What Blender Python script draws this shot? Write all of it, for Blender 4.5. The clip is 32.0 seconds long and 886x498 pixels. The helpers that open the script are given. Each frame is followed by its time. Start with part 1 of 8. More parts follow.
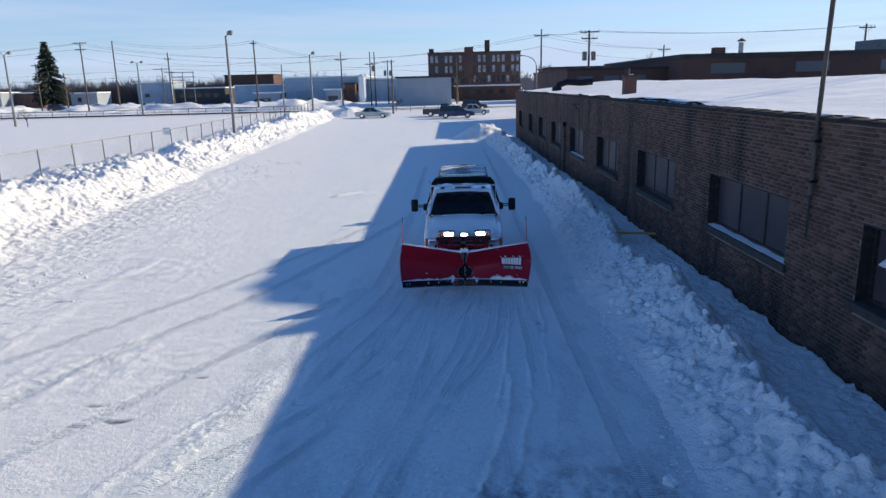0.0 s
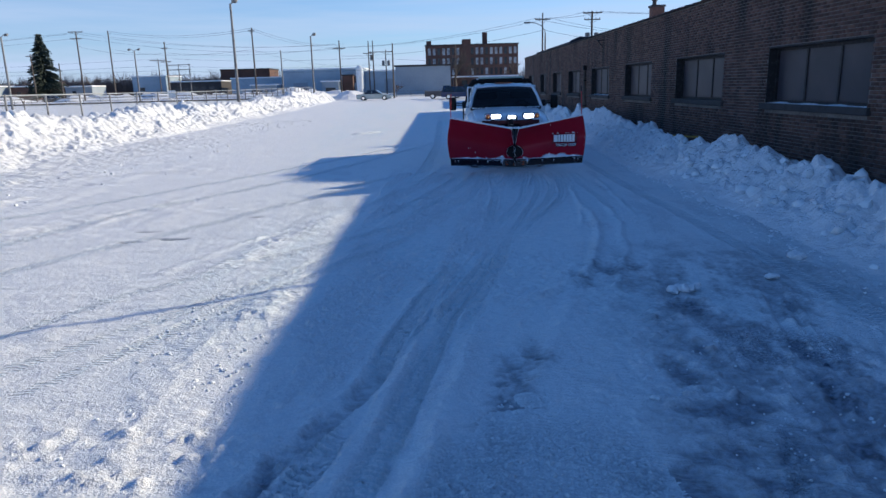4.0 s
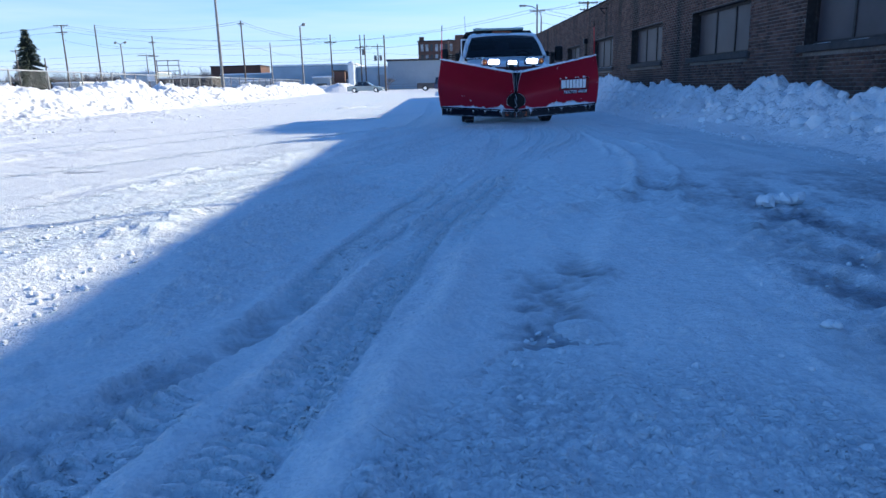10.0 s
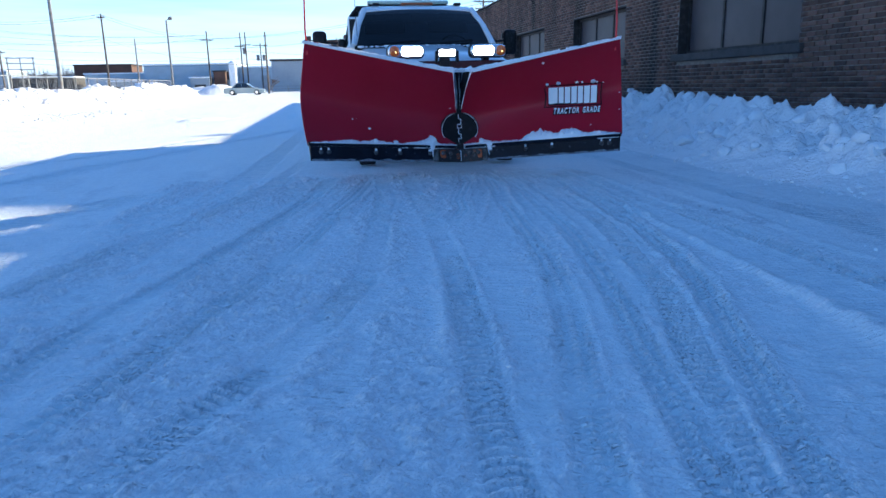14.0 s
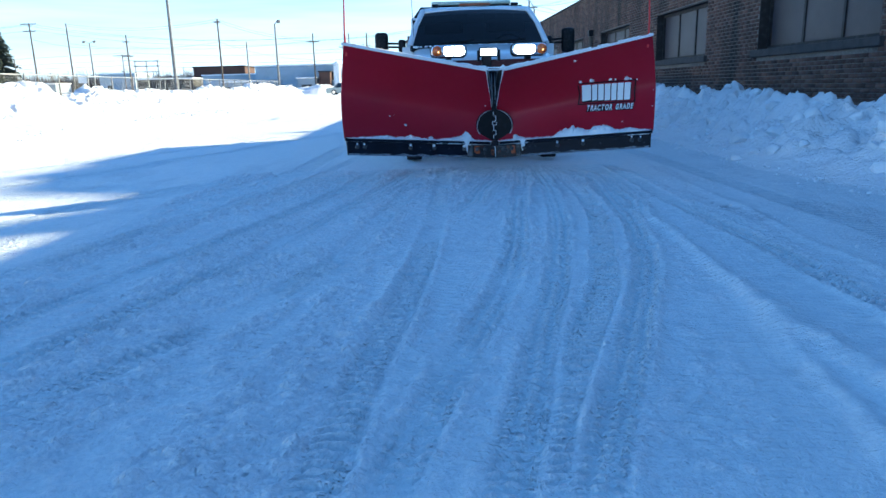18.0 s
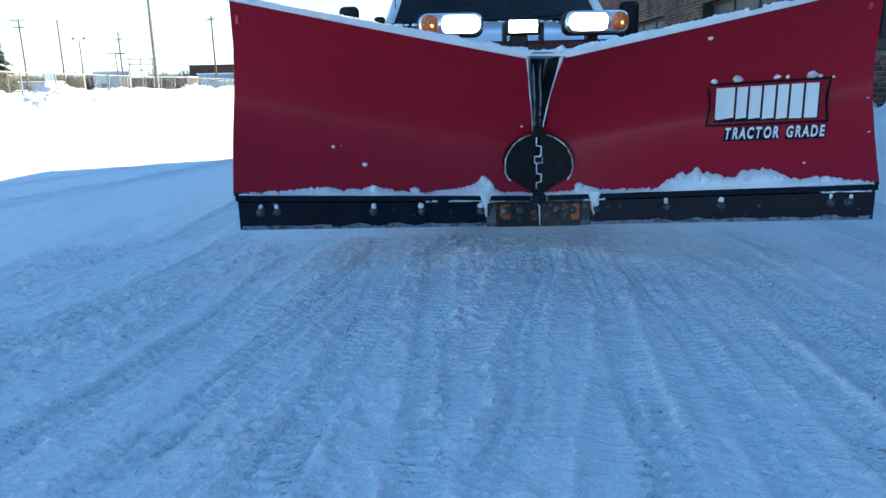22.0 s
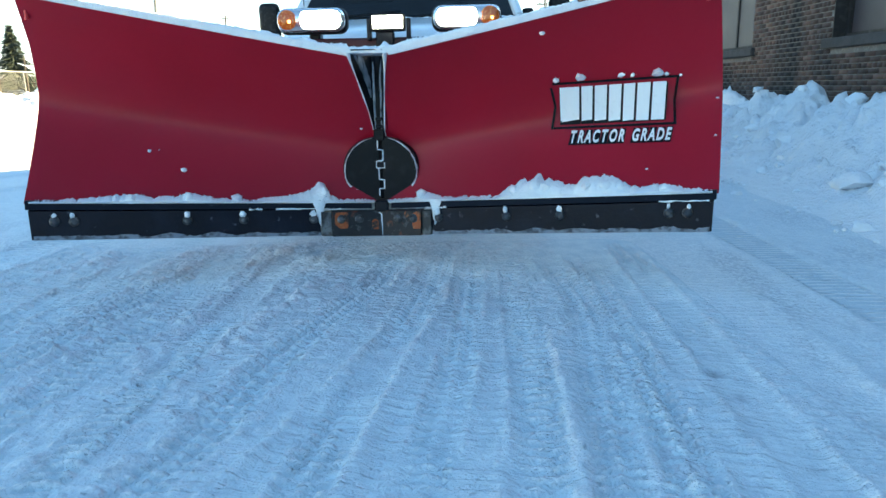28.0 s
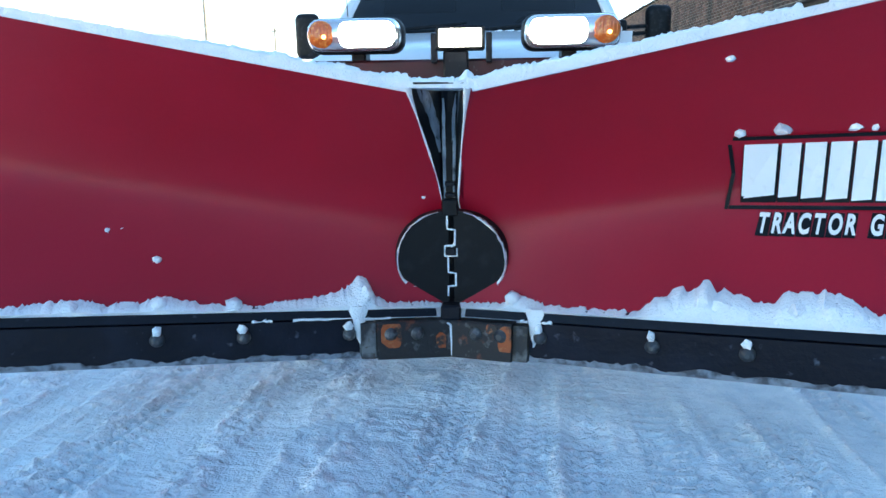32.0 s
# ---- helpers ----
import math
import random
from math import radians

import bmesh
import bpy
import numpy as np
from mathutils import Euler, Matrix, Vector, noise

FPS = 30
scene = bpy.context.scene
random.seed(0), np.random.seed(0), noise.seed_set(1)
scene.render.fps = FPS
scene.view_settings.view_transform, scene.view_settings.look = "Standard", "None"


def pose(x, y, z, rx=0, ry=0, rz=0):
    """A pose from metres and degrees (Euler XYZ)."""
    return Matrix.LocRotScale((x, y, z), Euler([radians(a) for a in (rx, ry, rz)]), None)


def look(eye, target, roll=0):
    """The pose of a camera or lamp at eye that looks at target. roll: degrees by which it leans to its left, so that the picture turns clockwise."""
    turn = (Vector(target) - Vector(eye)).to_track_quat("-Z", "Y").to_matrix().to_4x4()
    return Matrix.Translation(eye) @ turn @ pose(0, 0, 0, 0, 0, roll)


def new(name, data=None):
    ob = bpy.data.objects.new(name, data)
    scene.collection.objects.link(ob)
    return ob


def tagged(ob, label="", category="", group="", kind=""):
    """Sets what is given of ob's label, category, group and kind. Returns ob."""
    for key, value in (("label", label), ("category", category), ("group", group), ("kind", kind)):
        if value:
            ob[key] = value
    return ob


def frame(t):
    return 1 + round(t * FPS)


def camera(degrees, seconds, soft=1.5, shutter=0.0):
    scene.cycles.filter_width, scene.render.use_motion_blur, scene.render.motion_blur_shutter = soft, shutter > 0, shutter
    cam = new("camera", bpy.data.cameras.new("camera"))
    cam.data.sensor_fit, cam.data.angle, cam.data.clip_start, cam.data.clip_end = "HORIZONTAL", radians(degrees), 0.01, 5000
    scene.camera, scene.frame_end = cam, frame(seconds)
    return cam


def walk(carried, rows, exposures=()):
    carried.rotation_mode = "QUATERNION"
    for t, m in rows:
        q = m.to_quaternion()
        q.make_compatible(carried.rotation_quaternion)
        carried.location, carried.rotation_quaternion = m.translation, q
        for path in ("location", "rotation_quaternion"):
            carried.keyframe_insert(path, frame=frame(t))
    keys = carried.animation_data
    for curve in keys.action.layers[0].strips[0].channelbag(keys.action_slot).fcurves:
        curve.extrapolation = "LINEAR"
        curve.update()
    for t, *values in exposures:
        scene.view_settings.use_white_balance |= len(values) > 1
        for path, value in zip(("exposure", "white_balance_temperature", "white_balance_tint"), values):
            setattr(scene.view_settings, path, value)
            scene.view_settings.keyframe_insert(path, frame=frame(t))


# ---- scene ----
cam = camera(65.9, 32.0)
PATH = [
    (0, (0.645, -0.577, 4.648), (0.637, 1.368, 4.18), -1.4),
    (0.5, (-0.263, -0.482, 4.659), (-0.268, 1.463, 4.192), -1.4),
    (1, (-0.506, -0.45, 4.66), (-0.507, 1.495, 4.194), -1.2),
    (1.5, (-0.586, -0.439, 4.44), (-0.582, 1.507, 3.98), -0.8),
    (2, (-0.579, -0.471, 3.694), (-0.578, 1.476, 3.233), -1.3),
    (2.5, (-0.712, -0.662, 3.005), (-0.707, 1.283, 2.542), -1.4),
    (4.5, (-0.604, -0.481, 1.625), (-0.594, 1.465, 1.163), -1.5),
    (5, (-0.611, -0.502, 1.335), (-0.6, 1.444, 0.873), -1.4),
    (5.5, (-0.619, -0.515, 1.193), (-0.605, 1.431, 0.732), -1.4),
    (6, (-0.613, -0.534, 1.156), (-0.597, 1.413, 0.696), -1.4),
    (6.5, (-0.602, -0.541, 0.987), (-0.584, 1.406, 0.528), -1.3),
    (7, (-0.612, -0.55, 0.836), (-0.592, 1.397, 0.378), -1.3),
    (7.5, (-0.604, -0.552, 0.791), (-0.584, 1.394, 0.331), -1.3),
    (8, (-0.604, -0.565, 0.787), (-0.583, 1.381, 0.327), -1.4),
    (8.5, (-0.61, -0.435, 0.767), (-0.586, 1.511, 0.307), -1.4),
    (9, (-0.597, -0.063, 0.747), (-0.57, 1.884, 0.287), -1.4),
    (9.5, (-0.584, 0.543, 0.756), (-0.557, 2.489, 0.294), -1.4),
    (10, (-0.566, 1.341, 0.767), (-0.538, 3.287, 0.305), -1.5),
    (10.5, (-0.518, 2.369, 0.767), (-0.487, 4.314, 0.305), -1.4),
    (11, (-0.47, 3.459, 0.792), (-0.438, 5.405, 0.329), -1.4),
    (11.5, (-0.436, 4.642, 0.805), (-0.403, 6.588, 0.344), -1.4),
    (12, (-0.374, 5.87, 0.828), (-0.342, 7.815, 0.366), -1.5),
    (12.5, (-0.322, 7.059, 0.849), (-0.29, 9.004, 0.386), -1.6),
    (13, (-0.281, 7.74, 0.866), (-0.215, 9.686, 0.407), -1.4),
    (13.5, (-0.25, 8.003, 0.874), (-0.103, 9.944, 0.413), -1.4),
    (14, (-0.229, 8.019, 0.865), (0.101, 9.936, 0.401), -1.2),
    (14.5, (-0.217, 7.977, 0.866), (0.173, 9.882, 0.401), -1.3),
    (15, (-0.172, 7.936, 0.859), (0.218, 9.842, 0.398), -1.2),
    (15.5, (0.14, 7.79, 0.851), (0.525, 9.697, 0.388), -1.3),
    (17.5, (0.381, 7.676, 0.858), (0.54, 9.614, 0.393), -1.9),
    (18, (0.36, 7.688, 0.847), (0.409, 9.633, 0.386), -1.6),
    (18.5, (0.346, 7.809, 0.831), (0.395, 9.755, 0.373), -1.6),
    (19, (0.344, 8.182, 0.837), (0.395, 10.127, 0.377), -1.6),
    (19.5, (0.356, 8.69, 0.823), (0.409, 10.636, 0.365), -1.5),
    (20, (0.402, 9.235, 0.832), (0.453, 11.181, 0.374), -1.5),
    (20.5, (0.432, 9.904, 0.837), (0.486, 11.85, 0.379), -1.4),
    (21, (0.463, 10.551, 0.847), (0.514, 12.497, 0.387), -1.4),
    (21.5, (0.475, 10.933, 0.854), (0.53, 12.879, 0.396), -1.3),
    (22, (0.481, 11.021, 0.857), (0.534, 12.967, 0.397), -1.2),
    (22.5, (0.478, 11.109, 0.858), (0.535, 13.055, 0.4), -1.3),
    (23, (0.474, 11.242, 0.858), (0.529, 13.188, 0.399), -1.3),
    (23.5, (0.47, 11.396, 0.865), (0.567, 13.34, 0.406), -1.3),
    (24, (0.452, 11.447, 0.868), (0.586, 13.389, 0.408), -1.2),
    (24.5, (0.429, 11.427, 0.862), (0.563, 13.37, 0.405), -1.2),
    (25, (0.555, 11.378, 0.867), (0.686, 13.32, 0.407), -1.2),
    (25.5, (0.946, 11.318, 0.864), (1.078, 13.26, 0.407), -1.2),
    (27.5, (1.349, 11.243, 0.847), (1.376, 13.19, 0.391), -1.2),
    (28, (1.359, 11.243, 0.842), (1.362, 13.189, 0.38), -1.3),
    (28.5, (1.344, 11.25, 0.833), (1.304, 13.197, 0.378), -1.4),
    (29, (1.31, 11.269, 0.844), (1.247, 13.216, 0.389), -1.3),
    (29.5, (1.283, 11.301, 0.853), (1.168, 13.243, 0.389), -1.2),
    (30, (1.27, 11.34, 0.925), (1.152, 13.283, 0.467), -1.2),
    (30.5, (1.246, 11.394, 0.941), (1.133, 13.337, 0.481), -1.2),
    (31, (1.232, 11.593, 0.939), (1.118, 13.536, 0.478), -1.2),
    (31.5, (1.198, 11.989, 0.939), (1.093, 13.933, 0.482), -1.1),
    (32, (1.176, 12.393, 0.958), (1.06, 14.344, 0.531), -0.8),
]
EXPOSURES = [(0.0, 0.80, 5480, 10), (1.0, 0.68, 5480, 10), (2.5, 0.62, 5380, 10), (6.0, 0.99, 5100, 10), (9.0, 1.19, 5050, 9), (13.0, 1.47, 5150, 5), (14.0, 1.72, 5330, 5), (15.0, 1.90, 5780, 8), (17.5, 1.90, 5420, -3), (19.0, 1.78, 5420, -2), (23.0, 2.43, 6700, -6), (28.0, 2.77, 7750, -9), (30.5, 2.70, 7750, -7), (32.0, 3.08, 7500, -4)]
walk(cam, [(t, look(eye, target, roll)) for t, eye, target, roll in PATH], EXPOSURES)

# ---------- world, sun ----------
SUN_DIR = Vector((8.8, 4.6, 4.06)).normalized()
world = bpy.data.worlds.new("world")
scene.world = world
world.use_nodes = True
wn, wl = world.node_tree.nodes, world.node_tree.links
wn.clear()
sky = wn.new("ShaderNodeTexSky")
sky.sky_type = "NISHITA"
sky.sun_disc = False
sky.sun_elevation = math.asin(SUN_DIR.z)
sky.sun_rotation = math.atan2(SUN_DIR.x, SUN_DIR.y)
sky.air_density, sky.dust_density, sky.ozone_density = 1.0, 0.2, 5.2
coord = wn.new("ShaderNodeTexCoord")
mapping = wn.new("ShaderNodeMapping")
mapping.inputs["Scale"].default_value = (1.3, 1.3, 20.0)
mapping.inputs["Rotation"].default_value = (0.0, 0.03, 0.4)
wl.new(coord.outputs["Generated"], mapping.inputs["Vector"])
cloud = wn.new("ShaderNodeTexNoise")
cloud.inputs["Scale"].default_value = 1.5
cloud.inputs["Detail"].default_value = 7.0
cloud.inputs["Roughness"].default_value = 0.55
wl.new(mapping.outputs["Vector"], cloud.inputs["Vector"])
veil = wn.new("ShaderNodeMapRange")
veil.inputs["From Min"].default_value, veil.inputs["From Max"].default_value = 0.20, 0.60
wl.new(cloud.outputs["Fac"], veil.inputs["Value"])
# thin cirrus thickens towards the horizon
sep = wn.new("ShaderNodeSeparateXYZ")
wl.new(coord.outputs["Generated"], sep.inputs["Vector"])
low = wn.new("ShaderNodeMapRange")
low.inputs["From Min"].default_value, low.inputs["From Max"].default_value = 0.05, 0.20
low.inputs["To Min"].default_value, low.inputs["To Max"].default_value = 1.0, 0.0
wl.new(sep.outputs["Z"], low.inputs["Value"])
amount = wn.new("ShaderNodeMath")
amount.operation = "MULTIPLY"
wl.new(veil.outputs["Result"], amount.inputs[0])
wl.new(low.outputs["Result"], amount.inputs[1])
mixsky = wn.new("ShaderNodeMix")
mixsky.data_type = "RGBA"
wl.new(amount.outputs[0], mixsky.inputs[0])
wl.new(sky.outputs["Color"], mixsky.inputs[6])
mixsky.inputs[7].default_value = (4.9, 5.25, 5.75, 1)
bg = wn.new("ShaderNodeBackground")
bg.inputs["Strength"].default_value = 0.075
wl.new(mixsky.outputs[2], bg.inputs["Color"])
wout = wn.new("ShaderNodeOutputWorld")
wl.new(bg.outputs[0], wout.inputs["Surface"])

sun = new("sun", bpy.data.lights.new("sun", "SUN"))
sun.data.energy = 3.6
sun.data.angle = radians(0.55)
sun.data.color = (1.0, 0.765, 0.44)
sun.matrix_world = look((60, 30, 40), Vector((60, 30, 40)) - SUN_DIR)


# ---------- materials ----------
def material(name, color, rough=0.6, metal=0.0, spots=(), bump=(), space="Position", spec=0.5, coat=0.0):
    """spots: (scale, colour, low, high) layers mixed over the base by noise; bump: (scale, metres) layers of relief."""
    m = bpy.data.materials.new(name)
    m.use_nodes = True
    n, l = m.node_tree.nodes, m.node_tree.links
    b = n["Principled BSDF"]
    b.inputs["Roughness"].default_value = rough
    b.inputs["Metallic"].default_value = metal
    b.inputs["Specular IOR Level"].default_value = spec
    b.inputs["Coat Weight"].default_value = coat
    if space == "Position":
        vec = n.new("ShaderNodeNewGeometry").outputs["Position"]
    else:
        vec = n.new("ShaderNodeTexCoord").outputs["Object"]
    last = None
    for scale, other, lo, hi in spots:
        t = n.new("ShaderNodeTexNoise")
        t.inputs["Scale"].default_value = scale
        t.inputs["Detail"].default_value = 5.0
        l.new(vec, t.inputs["Vector"])
        r = n.new("ShaderNodeMapRange")
        r.inputs["From Min"].default_value, r.inputs["From Max"].default_value = lo, hi
        l.new(t.outputs["Fac"], r.inputs["Value"])
        x = n.new("ShaderNodeMix")
        x.data_type = "RGBA"
        l.new(r.outputs["Result"], x.inputs[0])
        if last:
            l.new(last, x.inputs[6])
        else:
            x.inputs[6].default_value = (*color, 1)
        x.inputs[7].default_value = (*other, 1)
        last = x.outputs[2]
    if last:
        l.new(last, b.inputs["Base Color"])
    else:
        b.inputs["Base Color"].default_value = (*color, 1)
    normal = None
    for scale, depth in bump:
        t = n.new("ShaderNodeTexNoise")
        t.inputs["Scale"].default_value = scale
        t.inputs["Detail"].default_value = 4.0
        l.new(vec, t.inputs["Vector"])
        bp = n.new("ShaderNodeBump")
        bp.inputs["Distance"].default_value = depth
        l.new(t.outputs["Fac"], bp.inputs["Height"])
        if normal:
            l.new(normal, bp.inputs["Normal"])
        normal = bp.outputs["Normal"]
    if normal:
        l.new(normal, b.inputs["Normal"])
    return m


def glow(name, color, strength):
    m = bpy.data.materials.new(name)
    m.use_nodes = True
    b = m.node_tree.nodes["Principled BSDF"]
    b.inputs["Base Color"].default_value = (*color, 1)
    b.inputs["Emission Color"].default_value = (*color, 1)
    b.inputs["Emission Strength"].default_value = strength
    return m


def glass(name, color, rough=0.03, ior=1.45):
    m = bpy.data.materials.new(name)
    m.use_nodes = True
    b = m.node_tree.nodes["Principled BSDF"]
    b.inputs["Base Color"].default_value = (*color, 1)
    b.inputs["Roughness"].default_value = rough
    b.inputs["Transmission Weight"].default_value = 1.0
    b.inputs["IOR"].default_value = ior
    return m


def snow_ground_material():
    """Trodden snow; the 'slush' attribute bares wet asphalt and darkens gaps, 'packed' shows ice pressed by tyres and
    tints the lot's shaded half bluish.
    """
    m = bpy.data.materials.new("trodden_snow")
    m.use_nodes = True
    n, l = m.node_tree.nodes, m.node_tree.links
    b = n["Principled BSDF"]
    pos = n.new("ShaderNodeNewGeometry").outputs["Position"]

    def tex(scale, detail=5.0, kind="ShaderNodeTexNoise"):
        t = n.new(kind)
        t.inputs["Scale"].default_value = scale
        if kind == "ShaderNodeTexNoise":
            t.inputs["Detail"].default_value = detail
        l.new(pos, t.inputs["Vector"])
        return t

    def span(value, lo, hi, a=0.0, c=1.0):
        r = n.new("ShaderNodeMapRange")
        for key, v in (("From Min", lo), ("From Max", hi), ("To Min", a), ("To Max", c)):
            r.inputs[key].default_value = v
        l.new(value, r.inputs["Value"])
        return r.outputs["Result"]

    def mix(fac, a, c):
        x = n.new("ShaderNodeMix")
        x.data_type = "RGBA"
        l.new(fac, x.inputs[0])
        for sock, v in ((x.inputs[6], a), (x.inputs[7], c)):
            if isinstance(v, tuple):
                sock.default_value = (*v, 1)
            else:
                l.new(v, sock)
        return x.outputs[2]

    def attr(name):
        a = n.new("ShaderNodeAttribute")
        a.attribute_name = name
        return a.outputs["Fac"]

    def times(a, c):
        k = n.new("ShaderNodeMath")
        k.operation = "MULTIPLY"
        k.use_clamp = True
        l.new(a, k.inputs[0])
        l.new(c, k.inputs[1])
        return k.outputs[0]

    def op(kind, a, c=None, clamp=False):
        k = n.new("ShaderNodeMath")
        k.operation = kind
        k.use_clamp = clamp
        for sock, v in ((k.inputs[0], a), (k.inputs[1], c)):
            if v is None:
                continue
            if isinstance(v, (int, float)):
                sock.default_value = v
            else:
                l.new(v, sock)
        return k.outputs[0]

    slush, packed = attr("slush"), attr("packed")
    fresh = mix(span(tex(0.8).outputs["Fac"], 0.35, 0.7), (0.90, 0.90, 0.905), (0.84, 0.845, 0.86))
    fresh = mix(span(tex(22.0, 6.0).outputs["Fac"], 0.48, 0.66), fresh, (0.77, 0.785, 0.81))
    fresh = mix(span(tex(75.0, 4.0).outputs["Fac"], 0.46, 0.62), fresh, (0.72, 0.745, 0.78))
    grit = span(tex(60.0, 3.0).outputs["Fac"], 0.64, 0.74)
    fresh = mix(times(grit, span(tex(2.3).outputs["Fac"], 0.5, 0.68)), fresh, (0.30, 0.32, 0.35))
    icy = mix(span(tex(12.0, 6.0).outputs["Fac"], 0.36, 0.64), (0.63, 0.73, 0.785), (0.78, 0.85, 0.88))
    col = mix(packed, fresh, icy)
    wet = mix(span(tex(24.0, 6.0).outputs["Fac"], 0.38, 0.62), (0.045, 0.052, 0.085), (0.20, 0.24, 0.32))
    col = mix(slush, col, wet)
    # loose grains on the wet patch, tops whitened and gaps between them darkened in colour
    vor = tex(42.0, kind="ShaderNodeTexVoronoi")
    grain_mask = attr("crumb")
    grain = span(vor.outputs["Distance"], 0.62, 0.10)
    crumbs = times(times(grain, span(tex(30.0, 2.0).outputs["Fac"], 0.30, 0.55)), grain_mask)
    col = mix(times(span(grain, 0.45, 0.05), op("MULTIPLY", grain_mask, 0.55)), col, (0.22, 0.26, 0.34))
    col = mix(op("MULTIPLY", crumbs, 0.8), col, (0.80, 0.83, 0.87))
    # tread blocks pressed into the tracks
    ac, al = op("ABSOLUTE", attr("tread_across")), attr("tread_along")
    phase = op("ADD", op("MULTIPLY", al, 21.0), op("MULTIPLY", ac, 0.22))
    wobble = op("MULTIPLY", tex(3.0, 2.0).outputs["Fac"], 0.9)
    bars = span(op("SINE", op("MULTIPLY", op("ADD", phase, wobble), 6.2832)), 0.15, 0.6)
    bars = times(bars, span(tex(9.0, 3.0).outputs["Fac"], 0.34, 0.52))
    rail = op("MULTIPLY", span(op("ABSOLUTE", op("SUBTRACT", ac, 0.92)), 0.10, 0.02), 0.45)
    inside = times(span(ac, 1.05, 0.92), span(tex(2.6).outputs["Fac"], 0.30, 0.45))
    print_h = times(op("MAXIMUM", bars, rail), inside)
    # older, fainter prints crossing the whole packed lane
    sx = n.new("ShaderNodeSeparateXYZ")
    l.new(pos, sx.inputs[0])
    strip = op("ABSOLUTE", op("SUBTRACT", op("FRACT", op("MULTIPLY", op("SUBTRACT", sx.outputs["X"], op("MULTIPLY", sx.outputs["Y"], 0.22)), 3.4)), 0.5))
    turn = op("ADD", op("MULTIPLY", op("ADD", sx.outputs["Y"], op("MULTIPLY", sx.outputs["X"], 0.22)), 23.0), op("ADD", op("MULTIPLY", strip, 1.1), op("MULTIPLY", tex(2.0, 2.0).outputs["Fac"], 1.2)))
    old = span(op("SINE", op("MULTIPLY", turn, 6.2832)), 0.2, 0.75)
    old = times(times(old, span(tex(2.1, 3.0).outputs["Fac"], 0.42, 0.56)), times(span(packed, 0.12, 0.30), span(tex(11.0, 3.0).outputs["Fac"], 0.36, 0.52)))
    print_h = op("MAXIMUM", print_h, op("MULTIPLY", old, 0.16))
    # recess shade and bright bar tops are put into the print colour
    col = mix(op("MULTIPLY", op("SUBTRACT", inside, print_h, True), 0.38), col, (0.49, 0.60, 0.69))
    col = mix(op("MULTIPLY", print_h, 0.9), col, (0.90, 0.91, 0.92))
    l.new(col, b.inputs["Base Color"])
    l.new(span(slush, 0, 1, 0.62, 0.24), b.inputs["Roughness"])
    b.inputs["Specular IOR Level"].default_value = 0.28
    normal = None
    reliefs = [(tex(sc, 4.0).outputs["Fac"], depth) for sc, depth in ((4.0, 0.02), (17.0, 0.010), (50.0, 0.009), (140.0, 0.006))] + [(print_h, 0.020), (crumbs, 0.016)]
    for height, depth in reliefs:
        bp = n.new("ShaderNodeBump")
        bp.inputs["Distance"].default_value = depth
        l.new(height, bp.inputs["Height"])
        if normal:
            l.new(normal, bp.inputs["Normal"])
        normal = bp.outputs["Normal"]
    l.new(normal, b.inputs["Normal"])
    return m


M_GROUND = snow_ground_material()
# the fine bluish spots paint darker crevices into the piled snow
M_BANK = material("piled_snow", (0.84, 0.845, 0.86), 0.6, spots=((0.9, (0.82, 0.83, 0.85), 0.4, 0.7), (18.0, (0.70, 0.73, 0.78), 0.62, 0.8)), bump=((7.0, 0.035), (30.0, 0.02), (110.0, 0.006)), spec=0.25)
M_SNOW = material("clean_snow", (0.88, 0.90, 0.92), 0.6, spots=((12.0, (0.80, 0.83, 0.87), 0.45, 0.75),), bump=((40.0, 0.008), (160.0, 0.003)), spec=0.25)
M_ROOFSNOW = material("roof_snow", (0.88, 0.88, 0.89), 0.6, spots=((0.35, (0.78, 0.80, 0.83), 0.4, 0.7),), bump=((0.8, 0.10), (4.0, 0.03)), spec=0.25)
M_RED = material("red_powder_coat", (0.33, 0.003, 0.020), 0.40, spots=((3.0, (0.305, 0.002, 0.016), 0.4, 0.7), (45.0, (0.33, 0.02, 0.03), 0.72, 0.88)), bump=((220.0, 0.0006), (2.5, 0.004)), spec=0.32)
M_BLACK = material("black_steel", (0.007, 0.008, 0.013), 0.42, spots=((9.0, (0.02, 0.021, 0.025), 0.5, 0.75), (60.0, (0.07, 0.07, 0.075), 0.66, 0.8)), bump=((60.0, 0.002),), spec=0.22)
M_EDGE = material("frosted_edge_steel", (0.006, 0.0075, 0.014), 0.38, spots=((5.0, (0.010, 0.013, 0.024), 0.5, 0.7), (28.0, (0.13, 0.15, 0.19), 0.66, 0.84)), bump=((60.0, 0.002), (9.0, 0.002)), spec=0.14)
M_FROST = material("frosted_steel", (0.20, 0.225, 0.27), 0.6, spots=((30.0, (0.05, 0.055, 0.07), 0.45, 0.62),), bump=((120.0, 0.002),))
M_BLACKPAINT = material("black_paint", (0.006, 0.007, 0.009), 0.4, spots=((20.0, (0.014, 0.015, 0.019), 0.5, 0.8),), bump=((90.0, 0.0008),), spec=0.15)
M_RUBBER = material("black_rubber", (0.02, 0.02, 0.022), 0.75, spots=((8.0, (0.06, 0.062, 0.066), 0.5, 0.8),), bump=((70.0, 0.003),), spec=0.22)
M_RUST = material("rusty_steel", (0.012, 0.011, 0.013), 0.6, spots=((13.0, (0.16, 0.04, 0.018), 0.58, 0.66), (34.0, (0.10, 0.095, 0.10), 0.58, 0.7), (50.0, (0.012, 0.012, 0.014), 0.5, 0.6)), bump=((80.0, 0.002),))
